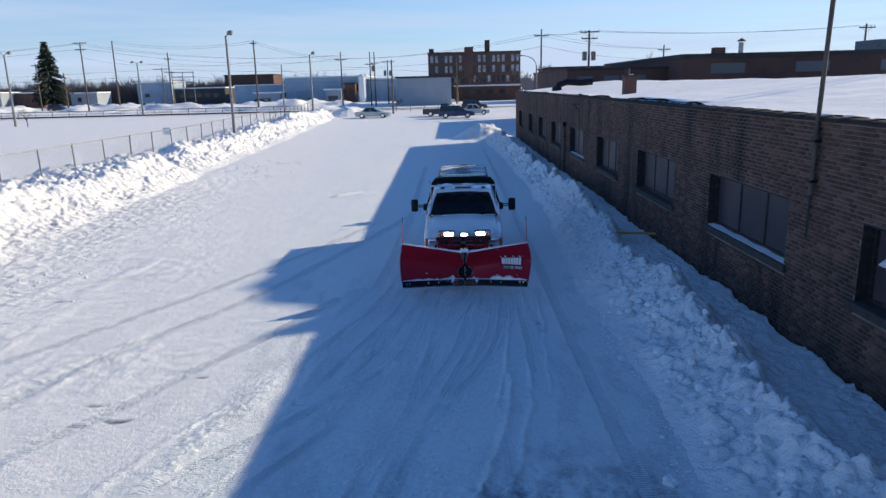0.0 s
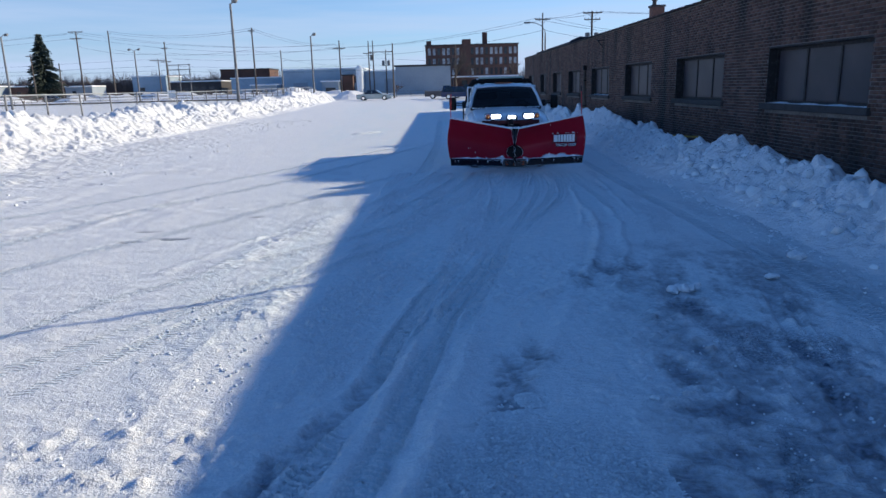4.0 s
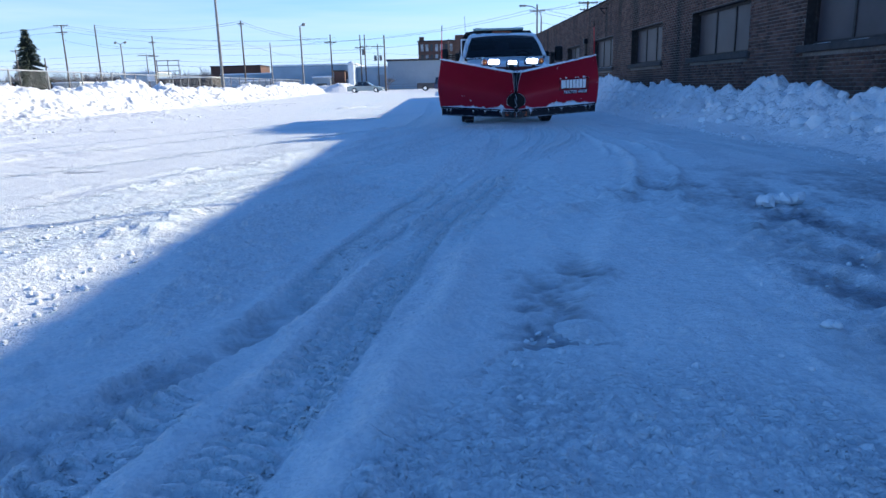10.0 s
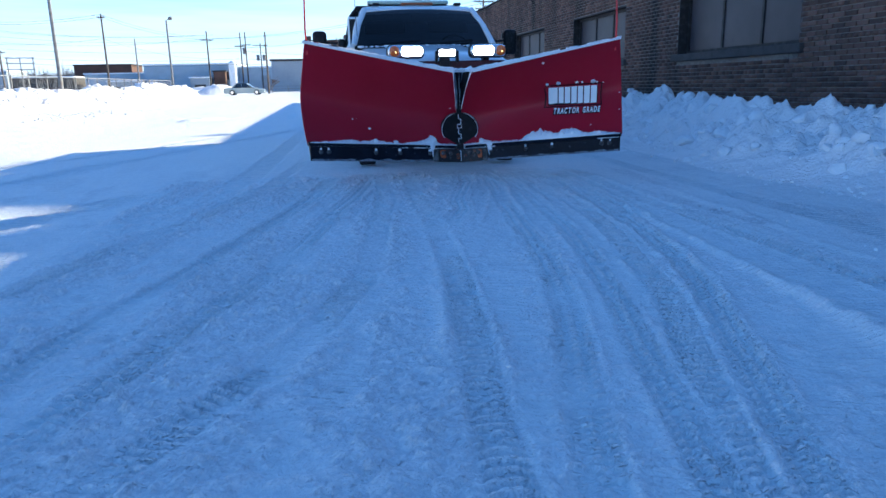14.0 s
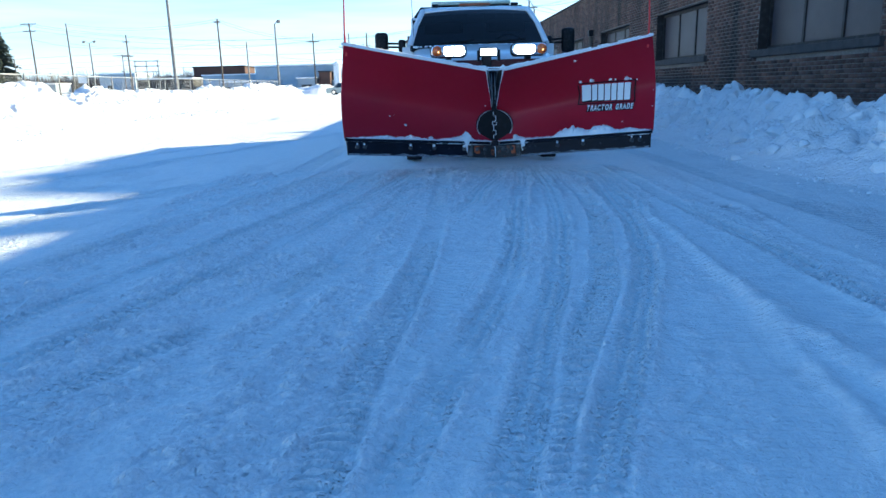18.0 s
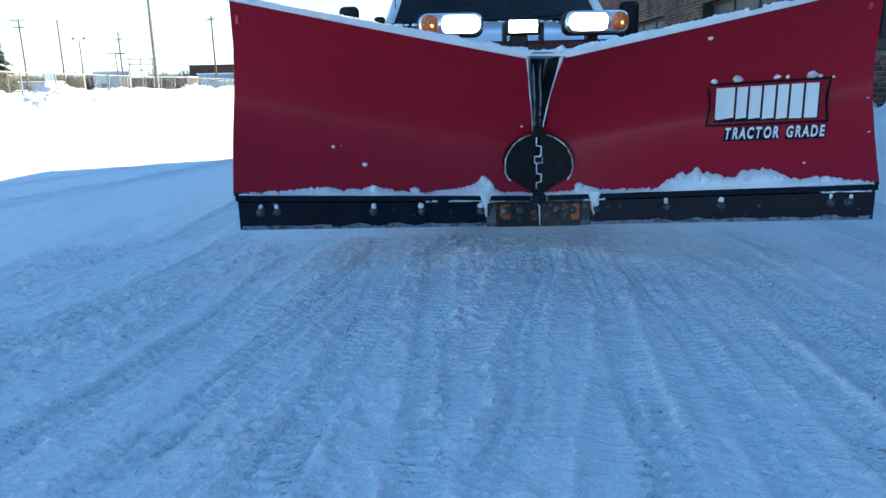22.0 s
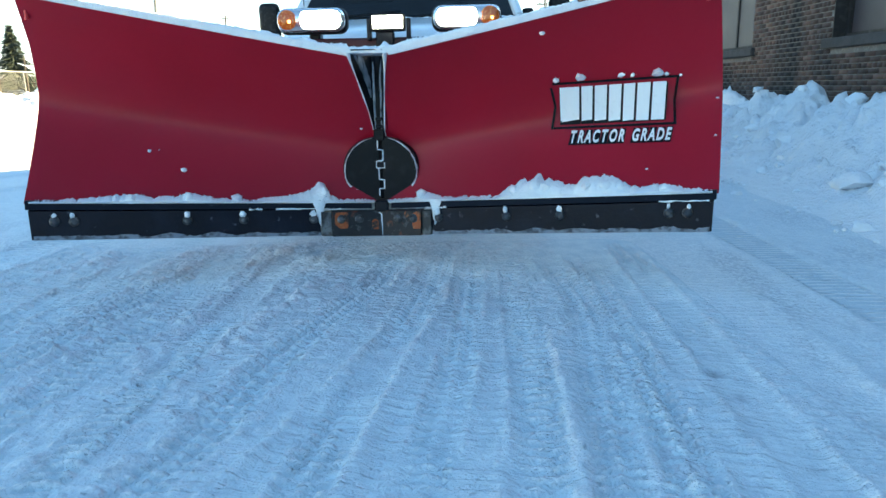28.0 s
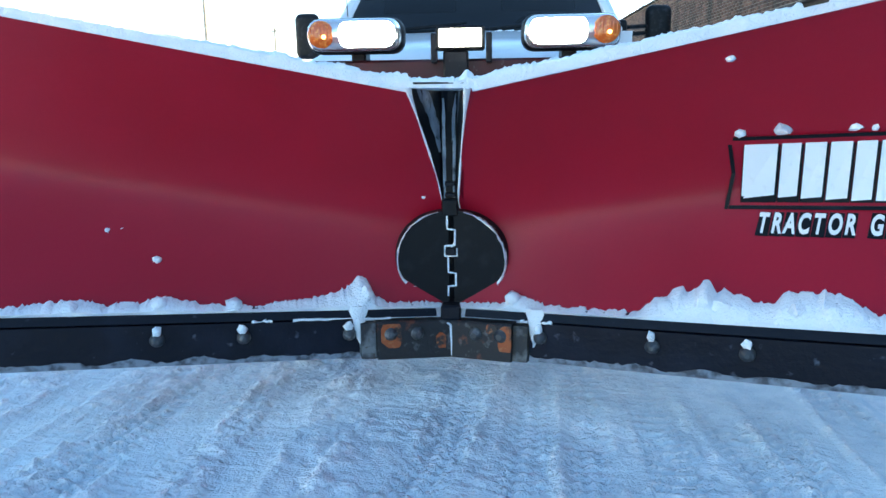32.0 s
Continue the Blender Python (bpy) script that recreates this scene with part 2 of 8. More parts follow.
M_SCUFFED = material("scuffed_dark_steel", (0.02, 0.02, 0.022), 0.55, spots=((14.0, (0.16, 0.165, 0.17), 0.50, 0.66), (60.0, (0.05, 0.03, 0.02), 0.55, 0.7)), bump=((70.0, 0.002),))
M_BOLT = material("worn_bolt_steel", (0.07, 0.072, 0.078), 0.5, 0.5, spots=((50.0, (0.22, 0.21, 0.21), 0.52, 0.72),))
M_WHITEPAINT = material("white_truck_paint", (0.74, 0.77, 0.80), 0.25, spots=((2.0, (0.66, 0.69, 0.72), 0.45, 0.7), (35.0, (0.55, 0.57, 0.59), 0.66, 0.85)), bump=((60.0, 0.0006),), coat=0.4)
M_PLASTIC = material("black_plastic", (0.007, 0.0075, 0.009), 0.5, spots=((30.0, (0.035, 0.036, 0.04), 0.5, 0.8),), bump=((200.0, 0.0006),), spec=0.22)
M_CHROME = material("chrome", (0.72, 0.73, 0.75), 0.15, 1.0, spots=((15.0, (0.4, 0.41, 0.43), 0.55, 0.8),))
M_LETTER = material("white_vinyl", (0.82, 0.83, 0.84), 0.45, spots=((40.0, (0.7, 0.7, 0.71), 0.6, 0.8),))
M_AMBER = material("amber_lens", (0.62, 0.12, 0.02), 0.15, spots=((70.0, (0.85, 0.32, 0.07), 0.50, 0.68),), coat=0.6)
M_AMBER_LIT = glow("amber_bulb", (1.0, 0.55, 0.15), 1.2)
M_LAMP = glow("lit_lamp_lens", (1.0, 0.97, 0.94), 4.0)
M_LENS = material("silver_reflector", (0.75, 0.76, 0.78), 0.12, 0.7, coat=0.6)
M_GLASS_DARK = material("tinted_car_glass", (0.012, 0.014, 0.018), 0.06, spots=((3.0, (0.03, 0.034, 0.04), 0.5, 0.75),), spec=0.6, coat=0.4)
M_WOODPOLE = material("weathered_pole_wood", (0.13, 0.105, 0.085), 0.85, spots=((2.0, (0.075, 0.06, 0.05), 0.4, 0.7),), bump=((20.0, 0.01),))
M_STEELPOLE = material("grey_steel_pole", (0.22, 0.22, 0.22), 0.6, 0.3, spots=((4.0, (0.14, 0.12, 0.11), 0.5, 0.7),))
M_GALV = material("galvanised_wire", (0.32, 0.33, 0.34), 0.5, 0.6, spots=((3.0, (0.2, 0.19, 0.18), 0.5, 0.75),))
M_WIRE = material("dark_cable", (0.03, 0.03, 0.032), 0.6)


# ---------- mesh building ----------
class Build:
    """Collects vertices and faces for one mesh."""

    def __init__(self):
        self.v, self.f = [], []

    def add(self, verts, faces):
        k = len(self.v)
        self.v.extend(verts)
        self.f.extend([tuple(i + k for i in f) for f in faces])
        return self

    def box(self, x0, x1, y0, y1, z0, z1, m=None):
        vs = [Vector((x, y, z)) for z in (z0, z1) for y in (y0, y1) for x in (x0, x1)]
        if m is not None:
            vs = [m @ p for p in vs]
        return self.add(vs, [(0, 2, 3, 1), (4, 5, 7, 6), (0, 1, 5, 4), (2, 6, 7, 3), (0, 4, 6, 2), (1, 3, 7, 5)])

    def cbox(self, x0, x1, y0, y1, z0, z1, c=0.01, m=None, seg=1):
        """A box with chamfered or rounded edges."""
        bm = bmesh.new()
        bmesh.ops.create_cube(bm, size=1.0)
        for v in bm.verts:
            v.co = Vector(((x0 + x1) / 2 + v.co.x * (x1 - x0), (y0 + y1) / 2 + v.co.y * (y1 - y0), (z0 + z1) / 2 + v.co.z * (z1 - z0)))
        bmesh.ops.bevel(bm, geom=bm.edges[:], offset=c, segments=seg, affect="EDGES", profile=0.5)
        bm.verts.index_update()
        self.add([(m @ v.co if m is not None else v.co.copy()) for v in bm.verts], [tuple(v.index for v in f.verts) for f in bm.faces])
        bm.free()
        return self

    def loft(self, rings, closed=True, caps=True):
        n, k = len(rings[0]), len(rings)
        verts = [Vector(p) for r in rings for p in r]
        faces = []
        for i in range(k - 1):
            for j in range(n if closed else n - 1):
                a, b = i * n + j, i * n + (j + 1) % n
                faces.append((a, b, b + n, a + n))
        if caps and closed:
            faces.append(tuple(range(n - 1, -1, -1)))
            faces.append(tuple((k - 1) * n + j for j in range(n)))
        return self.add(verts, faces)

    def tube(self, points, radius, n=8, caps=True):
        rings = []
        pts = [Vector(p) for p in points]
        rad = radius if isinstance(radius, (list, tuple)) else [radius] * len(pts)
        up = None
        for i, p in enumerate(pts):
            d = (pts[min(i + 1, len(pts) - 1)] - pts[max(i - 1, 0)]).normalized()
            if up is None:
                up = d.orthogonal().normalized()
            up = (up - d * up.dot(d)).normalized()
            side = d.cross(up)
            rings.append([p + (up * math.cos(a) + side * math.sin(a)) * rad[i] for a in (2 * math.pi * j / n for j in range(n))])
        return self.loft(rings, True, caps)

    def disc(self, centre, axis, r, depth, n=24, inner=0.0):
        c, a = Vector(centre), Vector(axis).normalized()
        return self.tube([c - a * depth / 2, c - a * depth / 2 + a * depth], r, n)

    def lump(self, c, r, rng, flat=0.7):
        """An uneven clod."""
        g = (1 + 5 ** 0.5) / 2
        base = [(-1, g, 0), (1, g, 0), (-1, -g, 0), (1, -g, 0), (0, -1, g), (0, 1, g), (0, -1, -g), (0, 1, -g), (g, 0, -1), (g, 0, 1), (-g, 0, -1), (-g, 0, 1)]
        tri = [(0, 11, 5), (0, 5, 1), (0, 1, 7), (0, 7, 10), (0, 10, 11), (1, 5, 9), (5, 11, 4), (11, 10, 2), (10, 7, 6), (7, 1, 8), (3, 9, 4), (3, 4, 2), (3, 2, 6), (3, 6, 8), (3, 8, 9), (4, 9, 5), (2, 4, 11), (6, 2, 10), (8, 6, 7), (9, 8, 1)]
        a = rng.uniform(0, 6.28)
        ca, sa = math.cos(a), math.sin(a)
        vs = []
        for x, y, z in base:
            k = r / 1.9 * rng.uniform(0.65, 1.25)
            vs.append(Vector((c[0] + (x * ca - y * sa) * k, c[1] + (x * sa + y * ca) * k, c[2] + z * k * flat)))
        return self.add(vs, tri)


def link(name, b, mat, parent=None, label="", smooth=35, sharp=True):
    me = bpy.data.meshes.new(name)
    me.from_pydata([tuple(p) for p in b.v], [], b.f)
    me.materials.append(mat)
    if smooth:
        me.polygons.foreach_set("use_smooth", [True] * len(me.polygons))
        if sharp:
            me.set_sharp_from_angle(angle=radians(smooth))
    me.update()
    ob = new(name, me)
    if parent:
        ob.parent = parent
    if label:
        ob["label"] = label
    return ob


def part(name, b, mat, parent, label="", smooth=35):
    return link(name, b, mat, parent, label, smooth)


def thing(name, m, label, category, group="", kind=""):
    ob = new(name)
    ob.empty_display_size = 0.2
    ob.matrix_world = m
    return tagged(ob, label, category, group, kind)


# ---------- noise on arrays ----------
def hashed(ix, iy, seed):
    h = (ix.astype(np.int64) * 374761393 + iy.astype(np.int64) * 668265263 + seed * 1442695041) & 0xFFFFFFFF
    h = ((h ^ (h >> 13)) * 1274126177) & 0xFFFFFFFF
    h = ((h ^ (h >> 16)) * 2246822519) & 0xFFFFFFFF
    return ((h ^ (h >> 15)) & 0xFFFFFF) / float(0xFFFFFF)


def vnoise(x, y, seed=0):
    ix, iy = np.floor(x), np.floor(y)
    fx, fy = x - ix, y - iy
    fx, fy = fx * fx * (3 - 2 * fx), fy * fy * (3 - 2 * fy)
    a, b = hashed(ix, iy, seed), hashed(ix + 1, iy, seed)
    c, d = hashed(ix, iy + 1, seed), hashed(ix + 1, iy + 1, seed)
    return (a + (b - a) * fx) * (1 - fy) + (c + (d - c) * fx) * fy


def fbm(x, y, size, octaves=4, seed=0, gain=0.5):
    """Noise from -1 to 1 with features of that size in metres."""
    total, amp, norm = 0.0, 1.0, 0.0
    k = 1.0 / size
    for i in range(octaves):
        c, s = math.cos(0.6 * i), math.sin(0.6 * i)
        total = total + amp * (2 * vnoise((x * c - y * s) * k + 17.3 * i, (x * s + y * c) * k + 5.1 * i, seed + i) - 1)
        norm += amp
        amp *= gain
        k *= 2.03
    return total / norm


def cells(x, y, size, seed=0):
    """Distance to the nearest and second nearest of scattered points, and that point's random value."""
    gx, gy = x / size, y / size
    ix, iy = np.floor(gx), np.floor(gy)
    d1 = np.full_like(gx, 9.0)
    d2 = np.full_like(gx, 9.0)
    val = np.zeros_like(gx)
    for dx in (-1, 0, 1):
        for dy in (-1, 0, 1):
            cx, cy = ix + dx, iy + dy
            px, py = cx + hashed(cx, cy, seed), cy + hashed(cx, cy, seed + 7)
            d = np.hypot(gx - px, gy - py)
            near = d < d1
            d2 = np.where(near, d1, np.minimum(d2, d))
            val = np.where(near, hashed(cx, cy, seed + 13), val)
            d1 = np.where(near, d, d1)
    return d1, d2, val


def smooth_step(x, a, b):
    t = np.clip((x - a) / (b - a), 0, 1)
    return t * t * (3 - 2 * t)


def sheet(name, xs, ys, z, mat, attributes=(), x2=None):
    """A grid mesh over xs by ys with heights z (len(ys) x len(xs)); x2: shifted x of each vertex."""
    nx, ny = len(xs), len(ys)
    co = np.empty((ny, nx, 3), np.float32)
    co[..., 0] = xs[None, :] if x2 is None else x2
    co[..., 1] = ys[:, None]
    co[..., 2] = z
    me = bpy.data.meshes.new(name)
    me.vertices.add(nx * ny)
    me.vertices.foreach_set("co", co.ravel())
    i = (np.arange(ny - 1)[:, None] * nx + np.arange(nx - 1)[None, :]).ravel()
    quads = np.stack([i, i + 1, i + 1 + nx, i + nx], 1).astype(np.int32)
    me.loops.add(quads.size)
    me.loops.foreach_set("vertex_index", quads.ravel())
    me.polygons.add(len(quads))
    me.polygons.foreach_set("loop_start", np.arange(0, quads.size, 4, dtype=np.int32))
    me.polygons.foreach_set("use_smooth", np.ones(len(quads), dtype=bool))
    for key, values in attributes:
        a = me.attributes.new(key, "FLOAT", "POINT")
        a.data.foreach_set("value", np.asarray(values, np.float32).ravel())
    me.materials.append(mat)
    me.update(calc_edges=True)
    me.validate()
    return new(name, me)


def ground_level(y):
    """The lot is level near the works and climbs gently towards the street."""
    return np.interp(y, [-50, 52, 85, 105, 130, 400, 6000], [0, 0, 0.18, 0.30, 0.45, 0.6, -8.0])


# ---------- ground ----------
# tyre tracks: (points x, y along the lane), half width, depth, berm, tread
TRACKS = [
    (((-1.80, 0.4), (-1.70, 1.0), (-1.62, 1.4), (-1.50, 1.9), (-1.38, 2.4), (-1.20, 3.0), (-0.94, 4.71), (-0.81, 5.3), (-0.58, 6.21), (-0.30, 7.4)), 0.085, 0.022, 0.010, 1),
    (((-1.44, 0.4), (-1.36, 1.0), (-1.24, 1.5), (-1.12, 2.1), (-0.98, 2.7), (-0.70, 4.2), (-0.61, 4.8), (-0.41, 5.59), (-0.27, 6.17), (0.05, 7.4)), 0.10, 0.020, 0.010, 1),
    (((-1.05, 4.2), (-0.70, 4.85), (-0.67, 5.17), (-0.56, 5.65), (-0.44, 6.19), (-0.15, 7.4)), 0.055, 0.008, 0.010, 1),
    (((-0.44, 4.6), (-0.40, 4.93), (-0.32, 5.18), (-0.25, 5.57), (-0.06, 6.33), (0.09, 7.0), (0.25, 8.0)), 0.055, 0.008, 0.012, 1),
    (((-2.15, 1.35), (-2.04, 1.57), (-1.87, 1.80), (-1.72, 2.10), (-1.57, 2.5), (-1.47, 2.72), (-1.25, 3.3), (-0.95, 4.2)), 0.075, 0.022, 0.018, 0),
    (((-0.35, 0.45), (-0.16, 0.77), (0.02, 1.02), (0.26, 1.48), (0.54, 1.97), (0.90, 2.7)), 0.060, 0.016, 0.010, 1),
    (((-0.10, 0.4), (0.08, 0.66), (0.32, 1.05), (0.85, 1.94), (1.40, 3.1)), 0.060, 0.014, 0.010, 1),
    (((-0.22, 0.4), (0.05, 0.86), (0.23, 1.18), (0.63, 1.89), (1.0, 2.6)), 0.08, 0.014, 0.004, 0),
    (((1.35, 2.2), (1.60, 2.7), (1.80, 3.18), (2.0, 4.05), (2.35, 5.2), (2.6, 6.2)), 0.10, 0.03, 0.02, 0),
    (((0.0, 8.4), (0.12, 9.15), (0.20, 9.87), (0.38, 11.32), (0.46, 12.64), (0.51, 13.6), (0.58, 14.8)), 0.060, 0.008, 0.010, 1),
    (((0.05, 8.3), (0.29, 9.13), (0.54, 9.99), (0.73, 10.66), (0.92, 11.7), (1.08, 12.89), (1.24, 13.7), (1.35, 14.8)), 0.060, 0.008, 0.008, 1),
    (((0.30, 8.2), (0.54, 9.07), (0.65, 9.5), (0.76, 9.93), (0.90, 10.44), (1.12, 11.4), (1.32, 12.6), (1.45, 13.6), (1.5, 14.8)), 0.055, 0.009, 0.008, 1),
    (((0.36, 8.2), (0.60, 9.05), (0.71, 9.41), (0.90, 9.89), (1.14, 10.54), (1.40, 11.6), (1.60, 12.8), (1.7, 14.6)), 0.060, 0.009, 0.008, 1),
    (((0.45, 8.2), (0.72, 9.02), (0.84, 9.31), (0.99, 9.66), (1.15, 10.07), (1.42, 10.77), (1.62, 11.7), (1.75, 12.7), (1.90, 13.66), (1.9, 14.8)), 0.055, 0.010, 0.014, 1),
    (((0.55, 12.2), (0.74, 12.72), (0.82, 13.28), (1.08, 14.16), (1.15, 14.8)), 0.060, 0.009, 0.010, 1),
    (((0.80, 12.1), (0.94, 12.61), (1.07, 13.01), (1.19, 13.45), (1.28, 13.82), (1.36, 14.6)), 0.055, 0.009, 0.012, 1),
    (((1.75, 12.0), (1.89, 12.52), (1.92, 12.92), (1.98, 13.42), (2.02, 14.5)), 0.060, 0.010, 0.012, 1),
    (((2.05, 9.6), (2.12, 11.0), (2.17, 12.6), (2.20, 13.2), (2.3, 15.0)), 0.065, 0.012, 0.012, 1),
    (((-0.95, 9.2), (-0.68, 9.7), (-0.55, 9.89), (-0.36, 10.23), (-0.04, 11.09), (0.10, 12.2), (0.26, 13.53), (0.35, 14.9)), 0.065, 0.008, 0.008, 1),
    (((-1.1, 9.5), (-0.88, 10.16), (-0.69, 10.8), (-0.47, 11.33), (-0.16, 12.9), (-0.04, 13.35), (0.10, 13.94), (0.29, 14.93)), 0.065, 0.008, 0.008, 1),
    (((-1.6, 9.0), (-1.30, 10.0), (-1.05, 10.9), (-0.75, 11.9), (-0.40, 13.2), (-0.15, 14.8)), 0.065, 0.008, 0.008, 1),
    (((-1.9, 10.4), (-1.5, 11.6), (-1.1, 12.8), (-0.7, 14.4), (-0.4, 17.0)), 0.070, 0.009, 0.008, 1),
    (((-4.75, 3.4), (-4.32, 4.47), (-3.78, 5.77), (-2.64, 7.21), (-1.6, 8.4), (-0.9, 9.4)), 0.10, 0.014, 0.012, 1),
    (((-4.1, 3.5), (-3.64, 4.27), (-3.08, 5.07), (-2.16, 6.69), (-1.3, 8.2)), 0.10, 0.014, 0.012, 1),
    (((-3.5, 3.5), (-3.04, 4.41), (-2.50, 5.43), (-1.7, 6.9), (-0.9, 8.3)), 0.085, 0.012, 0.010, 1),
    (((-2.2, 6.0), (-1.7, 8.0), (-1.35, 11.0), (-0.95, 15.0), (-0.6, 22), (-0.4, 40)), 0.14, 0.012, 0.012, 1),
    (((-6.75, 7.0), (-6.49, 8.21), (-6.23, 9.22), (-5.68, 10.64), (-5.03, 12.11), (-4.12, 13.67), (-3.3, 15.6), (-1.5, 21), (0.2, 27)), 0.16, 0.02, 0.035, 1),
    (((-5.9, 6.0), (-5.43, 7.04), (-4.89, 8.09), (-4.23, 9.13), (-3.64, 10.44), (-2.84, 11.87), (-1.6, 14.5)), 0.15, 0.014, 0.02, 1),
    (((-8.4, 9.2), (-7.76, 10.27), (-7.13, 11.21), (-6.33, 12.55), (-5.44, 14.22), (-3.6, 18.0), (-1.5, 23.5)), 0.15, 0.012, 0.016, 1),
    (((-10.4, 15.2), (-9.45, 16.7), (-6.63, 21.58), (-2.31, 32.91)), 0.2, 0.012, 0.02, 0),
    (((-12.0, 20.0), (-10.0, 23.0), (-7.0, 28.5), (-3.6, 38.0)), 0.2, 0.012, 0.02, 0),
    (((3.0, -2.0), (2.9, 6.0), (3.0, 14.0), (3.2, 25), (3.6, 50)), 0.12, 0.012, 0.012, 1),
]
# ridges of squeezed-out snow: points, half width, height
EDGE = ((-1.27, 0.4), (-1.21, 0.8), (-1.12, 1.2), (-1.04, 1.55), (-0.97, 1.8), (-0.87, 2.2), (-0.76, 2.68), (-0.58, 3.5), (-0.40, 4.3), (-0.30, 4.9))
RIDGES = [
    (((-1.60, 0.5), (-1.54, 0.9), (-1.45, 1.3), (-1.37, 1.63), (-1.26, 2.2), (-1.14, 2.7), (-1.02, 3.2), (-0.74, 4.7), (-0.60, 5.32), (-0.45, 5.9)), 0.045, 0.055),
    (EDGE, 0.075, 0.085),
    (((-1.98, 1.35), (-1.84, 1.65), (-1.70, 1.92), (-1.58, 2.2), (-1.44, 2.6), (-1.32, 2.85), (-1.05, 3.5)), 0.045, 0.045),
    (((-2.2, 1.5), (-2.0, 1.80), (-1.85, 2.05), (-1.70, 2.4), (-1.58, 2.75), (-1.35, 3.4)), 0.035, 0.028),
    (((-0.45, 2.2), (-0.30, 2.7), (-0.05, 3.5), (0.25, 4.4), (0.62, 5.5)), 0.075, 0.040),
    (((-0.36, 5.0), (-0.28, 5.25), (-0.10, 5.50), (0.13, 5.65), (0.38, 5.75)), 0.05, 0.045),
    (((-0.02, 4.75), (0.05, 5.0), (0.12, 5.25)), 0.04, 0.03),
    (((0.62, 8.7), (0.90, 9.4), (1.12, 9.9), (1.46, 10.75), (1.70, 11.8)), 0.022, 0.018),
    (((1.28, 8.6), (1.39, 9.0), (1.47, 9.37), (1.56, 9.77), (1.70, 10.92), (1.85, 12.2), (1.95, 13.4)), 0.035, 0.028),
    (((-0.25, 9.0), (0.02, 9.6), (0.18, 10.4), (0.30, 11.2)), 0.030, 0.018),
    (((0.50, 12.3), (0.52, 13.0), (0.56, 13.62)), 0.018, 0.016),
    (((1.15, 12.4), (1.22, 13.0), (1.33, 13.8)), 0.018, 0.016),
    (((1.60, 12.3), (1.72, 13.0), (1.80, 14.0)), 0.022, 0.020),
    (((-0.1, 12.9), (0.04, 13.4), (0.18, 14.0)), 0.020, 0.016),
    (((1.5, 2.4), (1.72, 2.9), (1.92, 3.6), (2.15, 4.5), (2.5, 5.6)), 0.05, 0.045),
    (((1.65, 10.79), (1.61, 9.33), (1.43, 7.99), (1.06, 6.71), (0.81, 6.08), (0.26, 5.45), (-0.13, 5.16)), 0.06, 0.04),
    (((2.04, 10.38), (1.87, 8.73), (1.47, 6.91), (0.97, 5.51)), 0.05, 0.035),
    (((-2.5, 2.0), (-2.35, 3.0), (-2.55, 4.0), (-2.3, 4.9), (-2.0, 6.2)), 0.24, 0.06),
    (((-7.0, 8.8), (-6.56, 9.71), (-6.24, 10.2), (-5.81, 10.94), (-5.4, 11.6)), 0.13, 0.05),
    (((-8.8, 11.2), (-8.44, 12.68), (-8.08, 13.19)), 0.14, 0.05),
    (((-3.7, 6.5), (-3.53, 6.88), (-3.19, 7.91), (-2.87, 8.52), (-2.67, 9.07)), 0.05, 0.03),
    (((-3.2, 6.6), (-2.92, 7.34), (-2.09, 10.18)), 0.22, 0.035),
    (((-4.2, 28.8), (-3.4, 29.8), (-2.6, 30.6)), 0.2, 0.10),
    (((2.2, 9.0), (2.35, 10.5), (2.55, 12.3), (2.65, 14.0)), 0.035, 0.022),
]
# patches where the ploughed lot shows wet asphalt: x, y, half length across and along
SLUSH = [(1.49, 5.11, 0.20, 0.40), (1.62, 5.75, 0.12, 0.30), (1.23, 4.12, 0.16, 0.25), (0.98, 3.76, 0.14, 0.30), (0.97, 3.13, 0.28, 0.20), (1.28, 3.25, 0.14, 0.16), (0.89, 2.66, 0.26, 0.20), (0.96, 2.43, 0.16, 0.14), (0.48, 2.43, 0.24, 0.15), (0.20, 2.18, 0.16, 0.12), (0.47, 2.11, 0.16, 0.12), (0.62, 2.28, 0.12, 0.14),
         (1.80, 3.18, 0.12, 0.45), (1.60, 2.70, 0.10, 0.30), (2.0, 4.05, 0.10, 0.40), (2.25, 4.9, 0.12, 0.5), (0.55, 1.97, 0.07, 0.10), (0.26, 1.46, 0.05, 0.08), (0.85, 1.95, 0.06, 0.08), (-0.14, 0.78, 0.06, 0.05), (0.30, 1.02, 0.04, 0.04),
         (-0.13, 3.70, 0.15, 0.40), (-0.32, 2.90, 0.12, 0.30), (0.03, 4.05, 0.12, 0.30), (-0.22, 3.3, 0.12, 0.3), (-1.95, 1.68, 0.06, 0.12), (-1.80, 1.92, 0.06, 0.16), (-1.66, 2.25, 0.05, 0.18), (-1.53, 2.58, 0.05, 0.2),
         (0.80, 6.0, 0.12, 0.25), (1.14, 6.35, 0.20, 0.30), (1.45, 6.55, 0.16, 0.30), (1.20, 5.87, 0.14, 0.2), (2.16, 13.05, 0.05, 0.14), (2.17, 12.75, 0.07, 0.12), (2.45, 12.3, 0.09, 0.4), (-4.74, 8.38, 0.16, 0.06), (-4.23, 8.51, 0.22, 0.06), (-4.75, 9.01, 0.20, 0.06), (-3.44, 9.98, 0.12, 0.05), (-7.95, 14.38, 0.3, 0.06)]


# stretches of the drive that carry a finer skin: x and y limits
SKINS = ((-1.80, 2.50, 8.8, 15.05), (-1.95, 1.50, 1.0, 8.95))


def axis(parts):
    out = [np.linspace(a, b, n, endpoint=False) for a, b, n in parts]
    return np.concatenate(out + [np.array([parts[-1][1]])])


